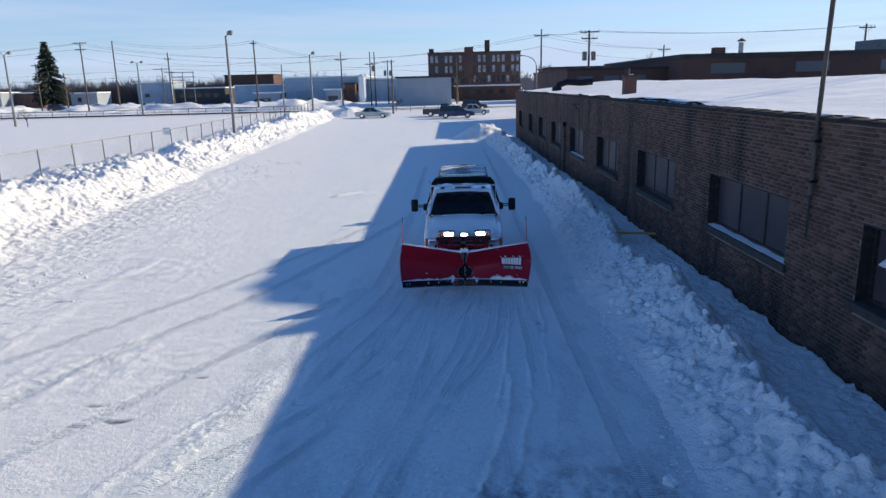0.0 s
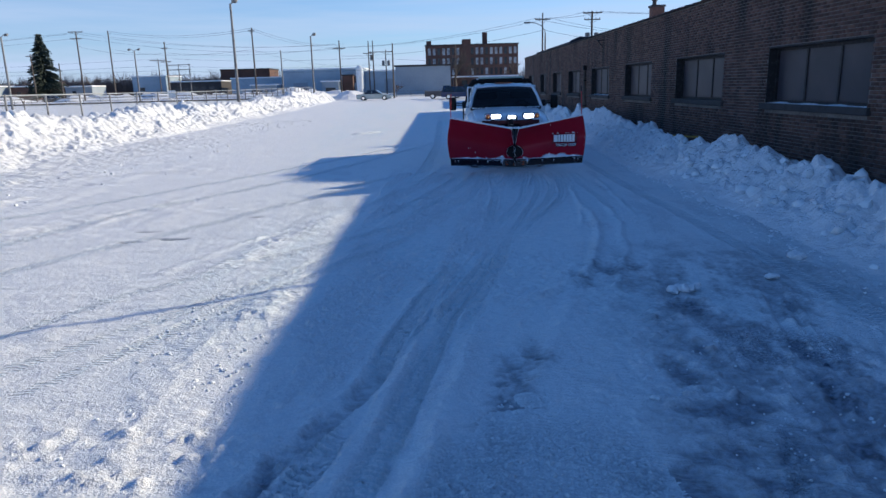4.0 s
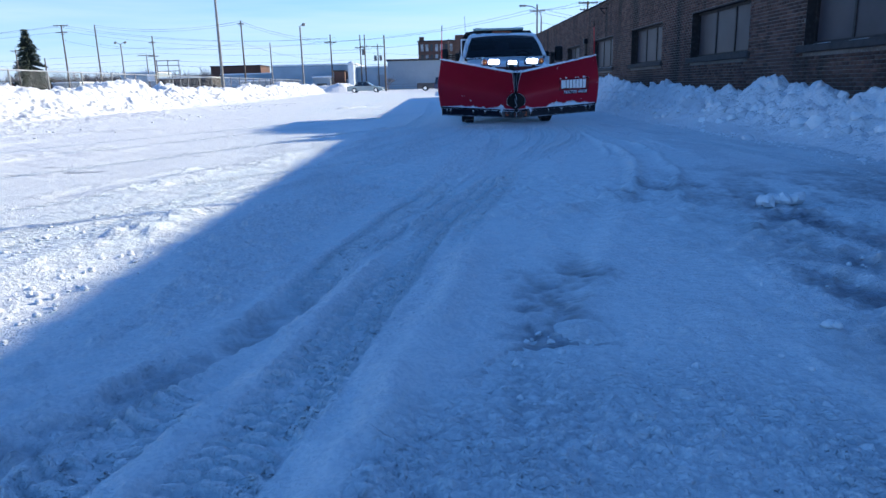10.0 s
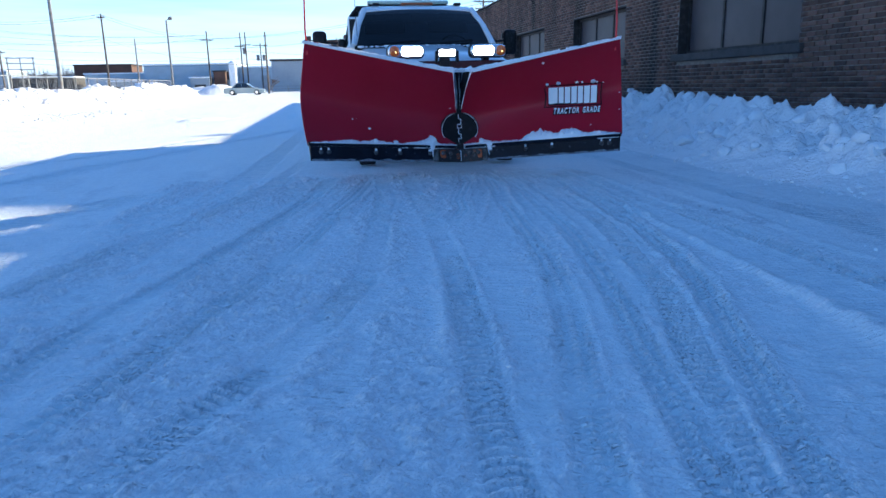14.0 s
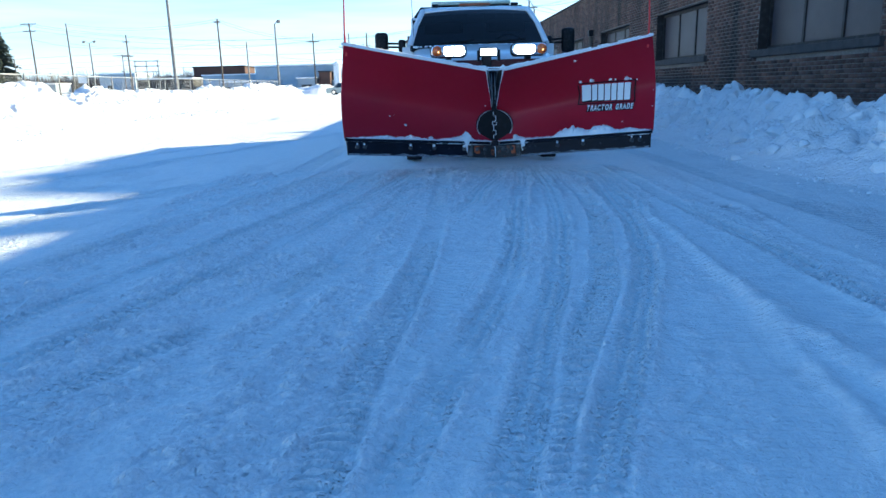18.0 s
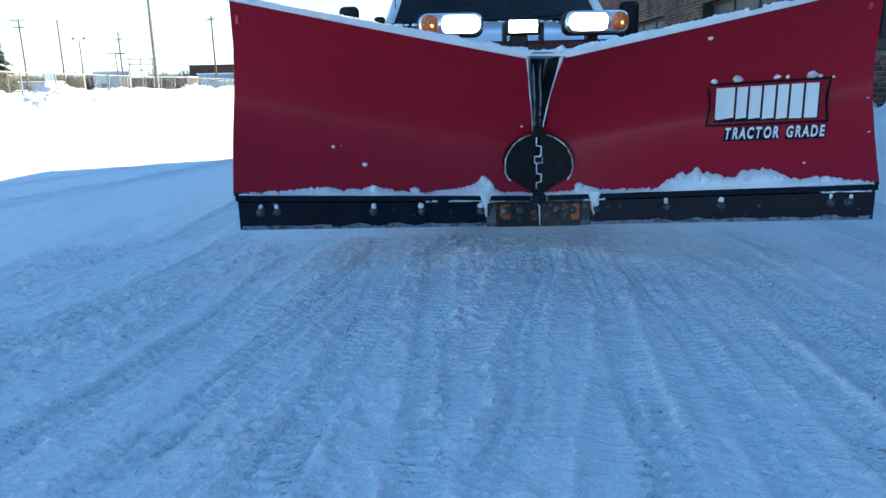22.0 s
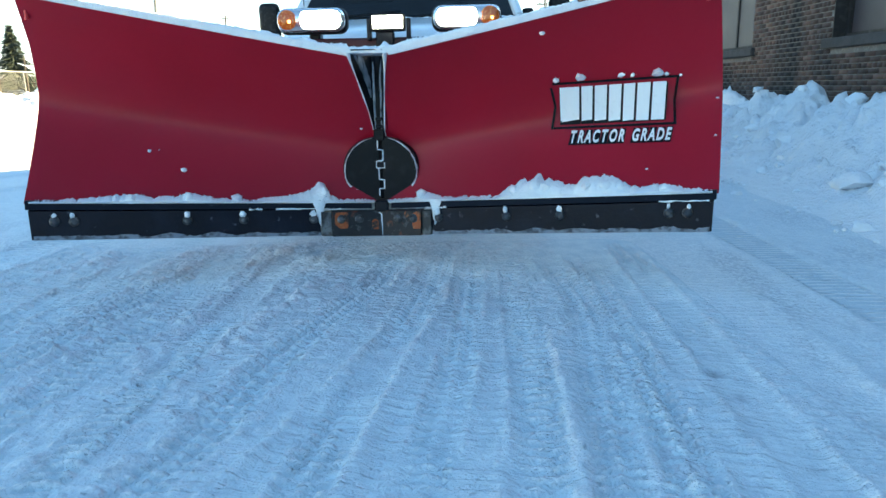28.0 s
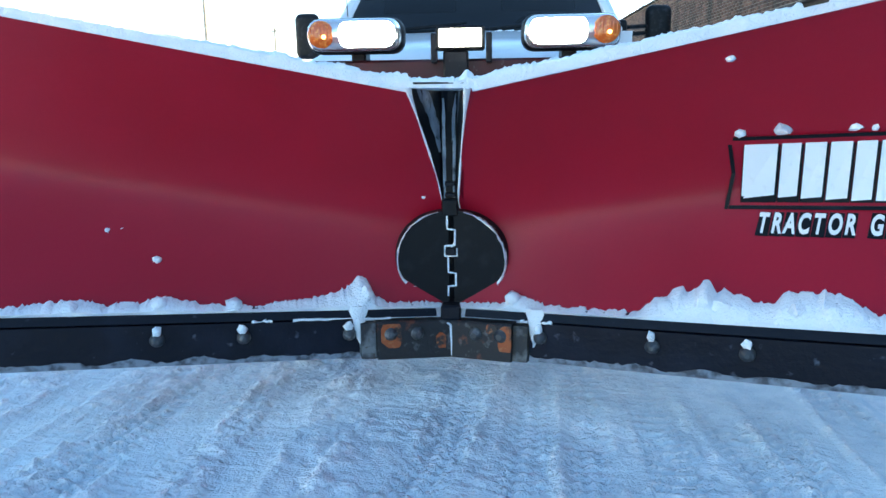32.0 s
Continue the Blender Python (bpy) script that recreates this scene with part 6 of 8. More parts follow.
    plow_part("snow_seam", Build().tube([(cx - 0.03, 14.468, 0.268), (cx - 0.004, 14.466, 0.262), (cx + 0.002, 14.466, 0.255), (cx + 0.004, 14.464, 0.20), (cx + 0.004, 14.464, 0.155)], [0.002, 0.004, 0.004, 0.003, 0.002], 6), M_SNOW, smooth=60)
    plow_part("pivot_pin", Build().tube([(cx, 14.60, 0.25), (cx, 14.60, 0.99)], 0.028, 10), M_BLACK)
    # snow bridging the gap between the wings at the top
    a, c = left[-1], right[-1]
    rows = []
    for i in range(61):
        q = -0.10 + 1.2 * i / 60
        p = a.lerp(c, q)
        h = 0.022 + 0.010 * noise.noise(Vector((q * 5, 3.0, 1.0))) + 0.006 * noise.noise(Vector((q * 22, 1.0, 4.0))) + 0.022 * math.exp(-((q - 0.98) / 0.10) ** 2)
        drop = 0.006 + 0.004 * noise.noise(Vector((q * 16, 9.0, 2.0)))
        rows.append([(p.x, p.y - 0.004, p.z - drop), (p.x, p.y - 0.010, p.z + h * 0.5), (p.x, p.y + 0.02, p.z + h), (p.x, p.y + 0.16, p.z + h * 0.8), (p.x, p.y + 0.20, p.z - 0.01), (p.x, p.y + 0.02, p.z - drop)])
    plow_part("snow_bridge", Build().loft(rows), M_SNOW, label="snow bridging the gap over the hinge", smooth=60)
    plow_part("flap_lip", Build().cbox(a.x + 0.018, c.x - 0.010, a.y - 0.013, a.y + 0.02, a.z + 0.003, a.z + 0.008, 0.001), M_BLACK)
    # badge on the wing: framed plain shapes in white over black
    L = WING_R
    z0, z1 = 0.643, 0.846
    u0, u1 = 0.774, 1.307
    bar = 0.010

    def up(u):
        return BADGE_RISE * (u - u0)

    def rect(a, c, lo, hi, out, mat, name, label=""):
        decal(L, [(a, lo + up(a)), (c, lo + up(c)), (c, hi + up(c)), (a, hi + up(a))], out, mat, name, label)
    rect(u0 + 0.012, u1, z1 - bar, z1, 0.002, M_BLACKPAINT, "badge_border", "black border of the worn badge")
    rect(u0 + 0.012, u1, z0, z0 + bar, 0.002, M_BLACKPAINT, "badge_border")
    decal(L, [(u0, z0), (u0 + bar, z0), (u0 + 0.022, (z0 + z1) / 2), (u0 + bar, z1 - 0.02), (u0, z1 - 0.02), (u0 + 0.012, (z0 + z1) / 2)], 0.002, M_BLACKPAINT, "badge_border")
    e = up(u1)
    decal(L, [(u1 - bar, z0 + e), (u1, z0 + e), (u1 - 0.012, (z0 + z1) / 2 + e), (u1, z1 + e), (u1 - bar, z1 + e), (u1 - 0.022, (z0 + z1) / 2 + e)], 0.002, M_BLACKPAINT, "badge_border")
    # seven plain white blocks
    widths = (0.092, 0.056, 0.060, 0.060, 0.056, 0.062, 0.064)
    u = u0 + 0.042
    for i, w in enumerate(widths):
        rect(u - 0.002, u + w - 0.004, z0 + 0.018, z1 - 0.026, 0.002, M_BLACKPAINT, "badge_shadow")
        rect(u, u + w - 0.010, z0 + 0.023, z1 - 0.022, 0.004, M_LETTER, "badge_block", "white block of the worn badge")
        u += w
    for du, dz, r in ((0.03, 0.012, 0.018), (0.13, 0.016, 0.026), (0.30, 0.015, 0.018), (0.345, 0.012, 0.012), (0.445, 0.016, 0.026), (0.48, 0.008, 0.012), (0.535, 0.0, 0.008)):
        p = on_wing(L, u0 + du, z1 + dz + up(u0 + du), 0.0)
        plow_part("snow_clod", Build().lump(p, r, rng, 0.75), M_SNOW, L[0], smooth=60)
    for wing, du, z, r in ((WING_L, 1.016, 0.59, 0.011), (WING_L, 0.975, 0.593, 0.004), (WING_L, 0.878, 0.502, 0.015), (WING_L, 0.885, 0.506, 0.010), (WING_L, 0.070, 0.657, 0.008), (WING_R, 0.779, 1.048, 0.012), (WING_R, 1.212, 0.489, 0.007), (WING_R, 1.46, 0.772, 0.007), (WING_R, 1.468, 0.624, 0.007)):
        plow_part("snow_clod", Build().lump(on_wing(wing, du, z, 0.0), r, rng, 0.7), M_SNOW, wing[0], smooth=60)
    return L


build_plow_marks()


def plow_lettering():
    """The line under the badge, its first letters flaked away."""
    m, length = WING_R
    u = 0.864
    z = 0.588
    for word in ("TRACTOR", "GRADE"):
        for ch in word:
            cu = bpy.data.curves.new("letter", "FONT")
            cu.body = ch
            cu.size = 0.080
            cu.shear = 0.18
            cu.extrude = 0.0012
            cu.offset = 0.0028
            me_ob = new("letter_source", cu)
            me = bpy.data.meshes.new_from_object(me_ob.evaluated_get(bpy.context.evaluated_depsgraph_get()))
            bpy.data.objects.remove(me_ob)
            ob = new("letter", me)
            me.materials.clear()
            me.materials.append(M_LETTER)
            me.transform(Matrix.Diagonal((0.50, 1.0, 1.0, 1.0)))
            w = max(v.co.x for v in me.vertices)
            p = on_wing(WING_R, u, z, 0.003)
            q = on_wing(WING_R, u, z + 0.06, 0.003)
            up = (q - p).normalized()
            right = Vector((1, 0, 0))
            n = right.cross(up)
            loc = Matrix(((right.x, up.x, n.x, p.x), (right.y, up.y, n.y, p.y), (right.z, up.z, n.z, p.z), (0, 0, 0, 1)))
            ob.parent = PLOW
            ob.matrix_basis = PLOW_INV @ m @ loc
            ob["label"] = "white letter %s" % ch
            rect_u = [(u - 0.004, z - 0.010), (u + w - 0.001, z - 0.010), (u + w + 0.004, z + 0.052), (u + 0.004, z + 0.052)]
            decal(WING_R, rect_u, 0.001, M_BLACKPAINT, "letter_shadow")
            u += w + 0.0045
            z += BADGE_RISE * (w + 0.0045)
        u += 0.026
        z += BADGE_RISE * 0.026


plow_lettering()


def build_headgear():
    """Plow lamps on their bar, the mount and the push frame."""
    housing = M_PLASTIC
    for s, cx in ((-1, 0.668), (1, 1.526)):
        x0, x1 = cx - 0.195, cx + 0.195
        plow_part("lamp_housing", Build().cbox(x0, x1, 15.20, 15.34, 1.143, 1.284, 0.05, seg=4), housing, label="black plow lamp housing")
        inner = (x0 + 0.125, x1 - 0.02) if s < 0 else (x0 + 0.02, x1 - 0.125)
        plow_part("reflector", Build().cbox(x0 + 0.008, x1 - 0.008, 15.150, 15.26, 1.151, 1.276, 0.05, seg=4), M_LENS, label="silver lamp face")
        plow_part("lamp_lens", Build().cbox(inner[0], inner[1], 15.140, 15.23, 1.160, 1.266, 0.044, seg=4), M_LAMP, label="glaring white headlamp lens")
        ax = x0 + 0.072 if s < 0 else x1 - 0.072
        plow_part("turn_signal", Build().tube([(ax, 15.19, 1.213), (ax, 15.152, 1.213), (ax, 15.146, 1.213)], [0.052, 0.052, 0.035], 20), M_AMBER, label="amber turn signal")
        for k in range(-3, 4):
            h = math.sqrt(0.047 ** 2 - (0.0135 * k) ** 2)
            plow_part("lens_rib", Build().tube([(ax + 0.0135 * k, 15.148, 1.213 - h * 0.9), (ax + 0.0135 * k, 15.146, 1.213 + h * 0.9)], 0.0022, 5), M_AMBER)
        plow_part("signal_bulb", Build().tube([(ax + 0.012, 15.15, 1.203), (ax + 0.012, 15.141, 1.203)], [0.011, 0.006], 10), M_AMBER_LIT)
        plow_part("lamp_bracket", Build().cbox(cx - 0.03, cx + 0.03, 15.28, 15.40, 0.86, 1.155, 0.008), M_BLACK)
    plow_part("work_light", Build().cbox(0.992, 1.186, 15.18, 15.26, 1.148, 1.240, 0.008), housing, label="black LED bar housing")
    for i in range(8):
        x = 1.006 + 0.0209 * i
        plow_part("work_light_lens", Build().cbox(x, x + 0.019, 15.166, 15.19, 1.160, 1.228, 0.004), M_LAMP, label="lit LED cell")
    for x in (0.984, 1.202):
        plow_part("light_bracket", Build().cbox(x - 0.012, x + 0.012, 15.19, 15.26, 1.10, 1.215, 0.004), M_BLACK)
    plow_part("light_mount", Build().cbox(1.02, 1.12, 15.2, 15.3, 0.98, 1.150, 0.008), M_BLACK)
    dark_red = material("dirty_dark_red_paint", (0.06, 0.004, 0.008), 0.5, spots=((8.0, (0.03, 0.004, 0.006), 0.45, 0.7), (30.0, (0.2, 0.17, 0.17), 0.66, 0.8)))
    plow_part("crossbar", Build().cbox(0.42, 1.72, 15.24, 15.34, 1.035, 1.118, 0.01), dark_red, label="dirty dark red headgear crossbar")
    plow_part("crossbar", Build().cbox(0.5, 1.64, 15.24, 15.30, 0.86, 0.92, 0.01), M_RED)
    for x in (0.56, 0.78, 1.36, 1.58):
        plow_part("gusset", Build().loft([[(x - 0.09, y, 1.04), (x + 0.09, y, 1.04), (x + 0.02, y, 0.90), (x - 0.02, y, 0.90)] for y in (15.255, 15.275)]), dark_red)
    for x in (0.50, 1.62):
        plow_part("upright", Build().cbox(x - 0.04, x + 0.04, 15.30, 15.38, 0.30, 1.0, 0.008), M_RED)
    for s in (-1, 1):
        b = Build().tube([(1.06 + s * 0.06, 14.68, 0.32), (1.06 + s * 0.5, 15.42, 0.36)], 0.045, 8)
        plow_part("push_arm", b, M_BLACK)
        b = Build().tube([(1.06 + s * 0.12, 15.3, 0.5), (1.06 + s * 0.62, 14.55, 0.52)], [0.04, 0.03], 8)
        plow_part("angle_ram", b, M_BLACK)
    for x, y in ((0.26, 15.78), (1.80, 15.66)):
        plow_part("skid_shoe", Build().cbox(x - 0.09, x + 0.09, y - 0.12, y + 0.10, 0.03, 0.09, 0.02, seg=2), M_BLACK, label="black skid shoe under the plow")
        plow_part("shoe_stem", Build().tube([(x, y, 0.13), (x, y, 0.36)], 0.025, 8), M_BLACK)
        plow_part("shoe_arm", Build().cbox(min(x, 1.07), max(x, 1.07), y - 0.03, y + 0.03, 0.34, 0.40, 0.01), M_BLACK)
    plow_part("lift_ram", Build().tube([(1.06, 15.25, 0.95), (1.06, 15.0, 0.5)], 0.04, 8), M_BLACK)
    plow_part("lift_arm", Build().cbox(1.0, 1.12, 14.95, 15.32, 0.93, 1.03, 0.01), M_BLACK)
    hose = Build()
    for k in range(4):
        hose.tube([(1.0 + 0.035 * k, 15.24, 0.95), (0.99 + 0.035 * k, 15.1, 1.0 - 0.01 * k), (1.02 + 0.03 * k, 14.98, 0.92)], 0.012, 6)
    plow_part("hydraulic_hoses", hose, M_RUBBER, label="black hydraulic hoses")


build_headgear()


# ---------- pickup truck behind the plough ----------
TRUCK = thing("pickup_truck", pose(1.08, 15.55, 0, 0, 0, -1.75), "white heavy pickup truck carrying the plow", "truck")
M_AUTOGLASS = glass("windshield_glass", (0.03, 0.036, 0.045), 0.02, 1.30)
M_CABIN = material("dark_cabin_trim", (0.02, 0.021, 0.023), 0.8, spots=((5.0, (0.035, 0.036, 0.038), 0.5, 0.8),))
M_SEAT = material("grey_seat_cloth", (0.03, 0.03, 0.033), 0.9, bump=((80.0, 0.002),))


def mirror_x(rings):
    return [[(-x, y, z) for x, y, z in r][::-1] for r in rings]


def build_truck():
    T = TRUCK
    # hood: raised centre, dropping to the fenders
    hood = Build()
    rings = []
    for y, z, w, drop in ((0.10, 1.06, 0.74, 0.05), (0.13, 1.125, 0.76, 0.04), (0.25, 1.185, 0.78, 0.045), (0.6, 1.25, 0.80, 0.05), (1.0, 1.31, 0.82, 0.05), (1.34, 1.355, 0.83, 0.045)):
        top = [(-w, y, z - drop), (-w + 0.07, y, z - drop * 0.3), (-0.50, y, z - 0.012), (-0.44, y, z + 0.016), (-0.2, y, z + 0.022), (0.2, y, z + 0.022), (0.44, y, z + 0.016), (0.50, y, z - 0.012), (w - 0.07, y, z - drop * 0.3), (w, y, z - drop)]
        rings.append(top + [(w, y, z - drop - 0.04), (-w, y, z - drop - 0.04)])
    hood.loft(rings)
    part("hood", hood, M_WHITEPAINT, T, "white hood with a raised centre, lightly snowed", 40)
    for s in (-1, 1):
        rings = []
        for y, zt, wo in ((0.12, 1.0, 0.90), (0.2, 1.05, 0.955), (0.5, 1.13, 0.985), (0.95, 1.19, 1.0), (1.35, 1.24, 0.99), (1.55, 1.26, 0.985)):
            arch = 0.52 + (0.36 if abs(y - 0.95) < 0.1 else (0.30 if abs(y - 0.5) < 0.1 else 0.0))
            rings.append([(0.70, y, zt + 0.02), (0.84, y, zt + 0.02), (wo - 0.05, y, zt - 0.02), (wo, y, zt - 0.12), (wo, y, arch + 0.05), (wo - 0.04, y, arch), (0.72, y, arch)])
        if s < 0:
            rings = mirror_x(rings)
        part("fender", Build().loft(rings), M_WHITEPAINT, T, "white front fender", 40)
        # headlamp and corner lamp
        x = 0.73 * s
        part("headlight", Build().cbox(x - 0.14, x + 0.14, 0.04, 0.16, 0.84, 1.0, 0.03, seg=2), M_LENS, T, "clear headlight unit")
        part("corner_lamp", Build().cbox(0.91 * s - 0.035, 0.91 * s + 0.035, 0.10, 0.26, 0.80, 1.0, 0.02, seg=2), M_AMBER, T, "amber corner lamp")
    grille = Build().cbox(-0.58, 0.58, 0.05, 0.13, 0.72, 1.04, 0.02)
    g = part("grille", grille, M_PLASTIC, T, "black grille")
    for z in (0.78, 0.86, 0.94):
        part("bar", Build().cbox(-0.56, 0.56, 0.03, 0.06, z - 0.014, z + 0.014, 0.005), M_CHROME, g, "chrome grille bar")
    part("front_bumper", Build().cbox(-1.0, 1.0, -0.05, 0.16, 0.48, 0.70, 0.04, seg=2), M_CHROME, T, "chrome front bumper")
    # cab
    cab = Build()
    prof = [(1.50, 0.45), (3.10, 0.45), (3.12, 1.36), (1.36, 1.36), (1.40, 1.1)]
    rings = [[(x * 0.985, y, z) for y, z in prof] for x in (-1.0, -0.9, 0.9, 1.0)]
    part("cab_body", Build().loft(rings), M_WHITEPAINT, T, "white cab", 40)
    for s in (-1, 1):
        d = Build()
        d.cbox(0.985 * s - 0.012, 0.985 * s + 0.012, 1.62, 2.95, 0.55, 1.35, 0.01)
        door = part("door", d, M_WHITEPAINT, T)
        part("handle", Build().cbox(1.0 * s - 0.02, 1.0 * s + 0.02, 2.68, 2.86, 1.13, 1.17, 0.008), M_PLASTIC, door, "black door handle")
        # side pillars
        A0, A1 = Vector((0.89 * s, 1.40, 1.37)), Vector((0.72 * s, 2.02, 1.86))
        part("pillar", Build().tube([A0, A0.lerp(A1, 0.5) + Vector((0.012 * s, -0.02, 0.01)), A1], 0.04, 8), M_WHITEPAINT, T)
        part("pillar", Build().tube([(0.93 * s, 3.06, 1.36), (0.76 * s, 3.02, 1.86)], 0.05, 8), M_WHITEPAINT, T)
        w = Build()
        w.add([Vector((0.915 * s, 1.42, 1.37)), Vector((0.935 * s, 3.03, 1.37)), Vector((0.765 * s, 2.99, 1.84)), Vector((0.735 * s, 2.05, 1.84))], [(0, 1, 2, 3) if s > 0 else (3, 2, 1, 0)])
        part("side_window", w, M_AUTOGLASS, T, "tinted side window")
        # tow mirror on two arms
        mx = 1.325 * s
        mir = part("tow_mirror", Build().cbox(mx - 0.094, mx + 0.094, 2.22, 2.33, 1.28, 1.62, 0.05, seg=4), M_PLASTIC, T, "black towing mirror")
        for z in (1.425, 1.475):
            part("arm", Build().tube([(0.98 * s, 2.20, z - 0.02), (mx, 2.27, z)], 0.015, 6), M_PLASTIC, mir)
        part("mirror_base", Build().cbox(1.03 * s - 0.05, 1.03 * s + 0.05, 2.12, 2.26, 1.33, 1.51, 0.025, seg=2), M_PLASTIC, mir)
        part("mirror_glass", Build().cbox(mx - 0.075, mx + 0.075, 2.325, 2.338, 1.31, 1.59, 0.004), M_CHROME, mir)
    ws = Build()
    n = 12
    lo, hi = [], []
    for i in range(n + 1):
        t = 2 * i / n - 1
        lo.append(Vector((0.885 * t, 1.33 + 0.09 * t * t, 1.38)))
        hi.append(Vector((0.72 * t, 1.97 + 0.06 * t * t, 1.865)))
    mid = [a.lerp(b, 0.5) + Vector((0, -0.03, 0.02)) for a, b in zip(lo, hi)]
    ws.loft([lo, mid, hi], closed=False)
    part("windshield", ws, M_AUTOGLASS, T, "dark raked windshield", 60)
    cowl = Build().cbox(-0.88, 0.88, 1.31, 1.45, 1.30, 1.376, 0.015)
    part("cowl", cowl, M_PLASTIC, T)
    for x0, x1 in ((-0.55, -0.05), (0.10, 0.62)):
        part("wiper", Build().tube([(x0, 1.32, 1.385), ((x0 + x1) / 2, 1.325, 1.405), (x1, 1.40, 1.43)], 0.010, 5), M_PLASTIC, T, "black wiper")
    # snow left at the foot of the windshield
    s = Build()
    rng = random.Random(6)
    for i in range(26):
        s.lump((-0.8 + 1.6 * i / 25, 1.27 + rng.uniform(-0.03, 0.02), 1.355), rng.uniform(0.02, 0.05), rng, 0.4)
    part("snow_patch", s, M_SNOW, T, "snow at the foot of the windshield", 60)
    roof = Build()
    rings = []
    for y, z, w in ((1.97, 1.865, 0.72), (2.02, 1.90, 0.74), (2.2, 1.93, 0.76), (2.6, 1.945, 0.77), (2.95, 1.94, 0.77), (3.08, 1.90, 0.75)):
        rings.append([(-w, y, z - 0.05), (-w + 0.05, y, z - 0.012), (-0.4, y, z), (0.4, y, z), (w - 0.05, y, z - 0.012), (w, y, z - 0.05), (w - 0.03, y, z - 0.085), (-w + 0.03, y, z - 0.085)])
    roof.loft(rings)
    rf = part("roof", roof, M_WHITEPAINT, T, "white cab roof with marker lamps", 40)
    for x in (-0.55, 0.55):
        part("marker_lamp", Build().cbox(x - 0.05, x + 0.05, 2.10, 2.20, 1.925, 1.962, 0.012), M_PLASTIC, rf)
    part("third_lamp", Build().cbox(-0.22, 0.22, 2.12, 2.22, 1.935, 1.968, 0.012), material("amber_marker_dark", (0.30, 0.08, 0.02), 0.3), rf, "row of dark amber marker lamps")
    dust = Build()
    for k in range(5):
        dust.lump((rng.uniform(-0.5, 0.5), rng.uniform(2.35, 2.8), 1.942), rng.uniform(0.12, 0.25), rng, 0.06)
    part("snow_patch", dust, M_SNOW, rf, "thin snow on the roof", 60)
    part("back_panel", Build().cbox(-0.93, 0.93, 3.06, 3.12, 1.3, 1.88, 0.02), M_WHITEPAINT, T)
    # cabin
    part("dashboard", Build().cbox(-0.85, 0.85, 1.42, 1.72, 1.05, 1.33, 0.05, seg=2), M_CABIN, T, "dark dashboard")
    for x in (-0.42, 0.42):
        st = Build().cbox(x - 0.26, x + 0.26, 2.3, 2.46, 0.95, 1.55, 0.06, seg=2)
        st.cbox(x - 0.13, x + 0.13, 2.36, 2.46, 1.56, 1.74, 0.04, seg=2)
        part("seat", st, M_SEAT, T, "grey cloth seat")
    ring = Build().tube([(0.42 + 0.18 * math.cos(a), 1.78 - 0.06 * math.sin(a), 1.27 + 0.17 * math.sin(a)) for a in (2 * math.pi * i / 16 for i in range(17))], 0.014, 6)
    part("steering_wheel", ring, M_CABIN, T)
    part("rear_mirror", Build().cbox(-0.11, 0.11, 1.95, 1.99, 1.70, 1.77, 0.015), M_CABIN, T)
    part("cab_floor", Build().box(-0.9, 0.9, 1.5, 3.05, 0.5, 0.56), M_CABIN, T)
    part("rear_trim", Build().box(-0.9, 0.9, 3.0, 3.05, 0.56, 1.84), M_CABIN, T)
    # wheels
    for y in (0.98, 4.55):
        for s in (-1, 1):
            tyre = Build()
            prof = [(-0.12, 0.26), (-0.13, 0.36), (-0.11, 0.395), (0.11, 0.395), (0.13, 0.36), (0.12, 0.26)]
            rings = []
            for i in range(37):
                a = 2 * math.pi * i / 36
                k = 1.0 if i % 2 else 0.975
                rings.append([(0.84 * s + px, y + pr * (k if pr > 0.38 else 1) * math.cos(a), 0.395 + pr * (k if pr > 0.38 else 1) * math.sin(a)) for px, pr in prof])
            tyre.loft(rings, True, False)
            wheel = part("wheel", Build().tube([(0.84 * s - 0.10, y, 0.395), (0.84 * s + 0.10, y, 0.395)], 0.255, 24), M_STEELPOLE, T, "grey steel wheel")
            part("tyre", tyre, M_RUBBER, wheel, "black ribbed tyre", 50)
            part("hub", Build().tube([(0.84 * s, y, 0.395), (0.84 * s + 0.125 * s, y, 0.395)], [0.09, 0.06], 12), M_CHROME, wheel)
    part("frame_rail", Build().box(-0.42, -0.34, 0.1, 5.6, 0.42, 0.56), M_BLACK, T)
    part("frame_rail", Build().box(0.34, 0.42, 0.1, 5.6, 0.42, 0.56), M_BLACK, T)
    part("axle", Build().tube([(-0.8, 0.98, 0.395), (0.8, 0.98, 0.395)], 0.05, 8), M_BLACK, T)
    part("axle", Build().tube([(-0.8, 4.55, 0.395), (0.8, 4.55, 0.395)], 0.06, 8), M_BLACK, T)
    # cargo bed
    for s in (-1, 1):
        part("bed_side", Build().cbox(0.97 * s - 0.03, 0.97 * s + 0.03, 3.2, 5.65, 0.72, 1.38, 0.02), M_WHITEPAINT, T, "white bed side")
    part("bed_floor", Build().box(-0.94, 0.94, 3.2, 5.65, 0.68, 0.74), M_BLACK, T)
    part("tailgate", Build().cbox(-0.94, 0.94, 5.6, 5.66, 0.74, 1.36, 0.02), M_WHITEPAINT, T)
    part("bed_front", Build().cbox(-0.94, 0.94, 3.2, 3.25, 0.74, 1.36, 0.01), M_WHITEPAINT, T)
    # headache rack with its light bar
    rack = Build().tube([(-0.97, 3.34, 1.38), (-0.86, 3.36, 1.9), (-0.78, 3.36, 2.02), (0.78, 3.36, 2.02), (0.86, 3.36, 1.9), (0.97, 3.34, 1.38)], 0.045, 8)
    rk = part("cab_rack", rack, M_BLACKPAINT, T, "black steel cab rack")
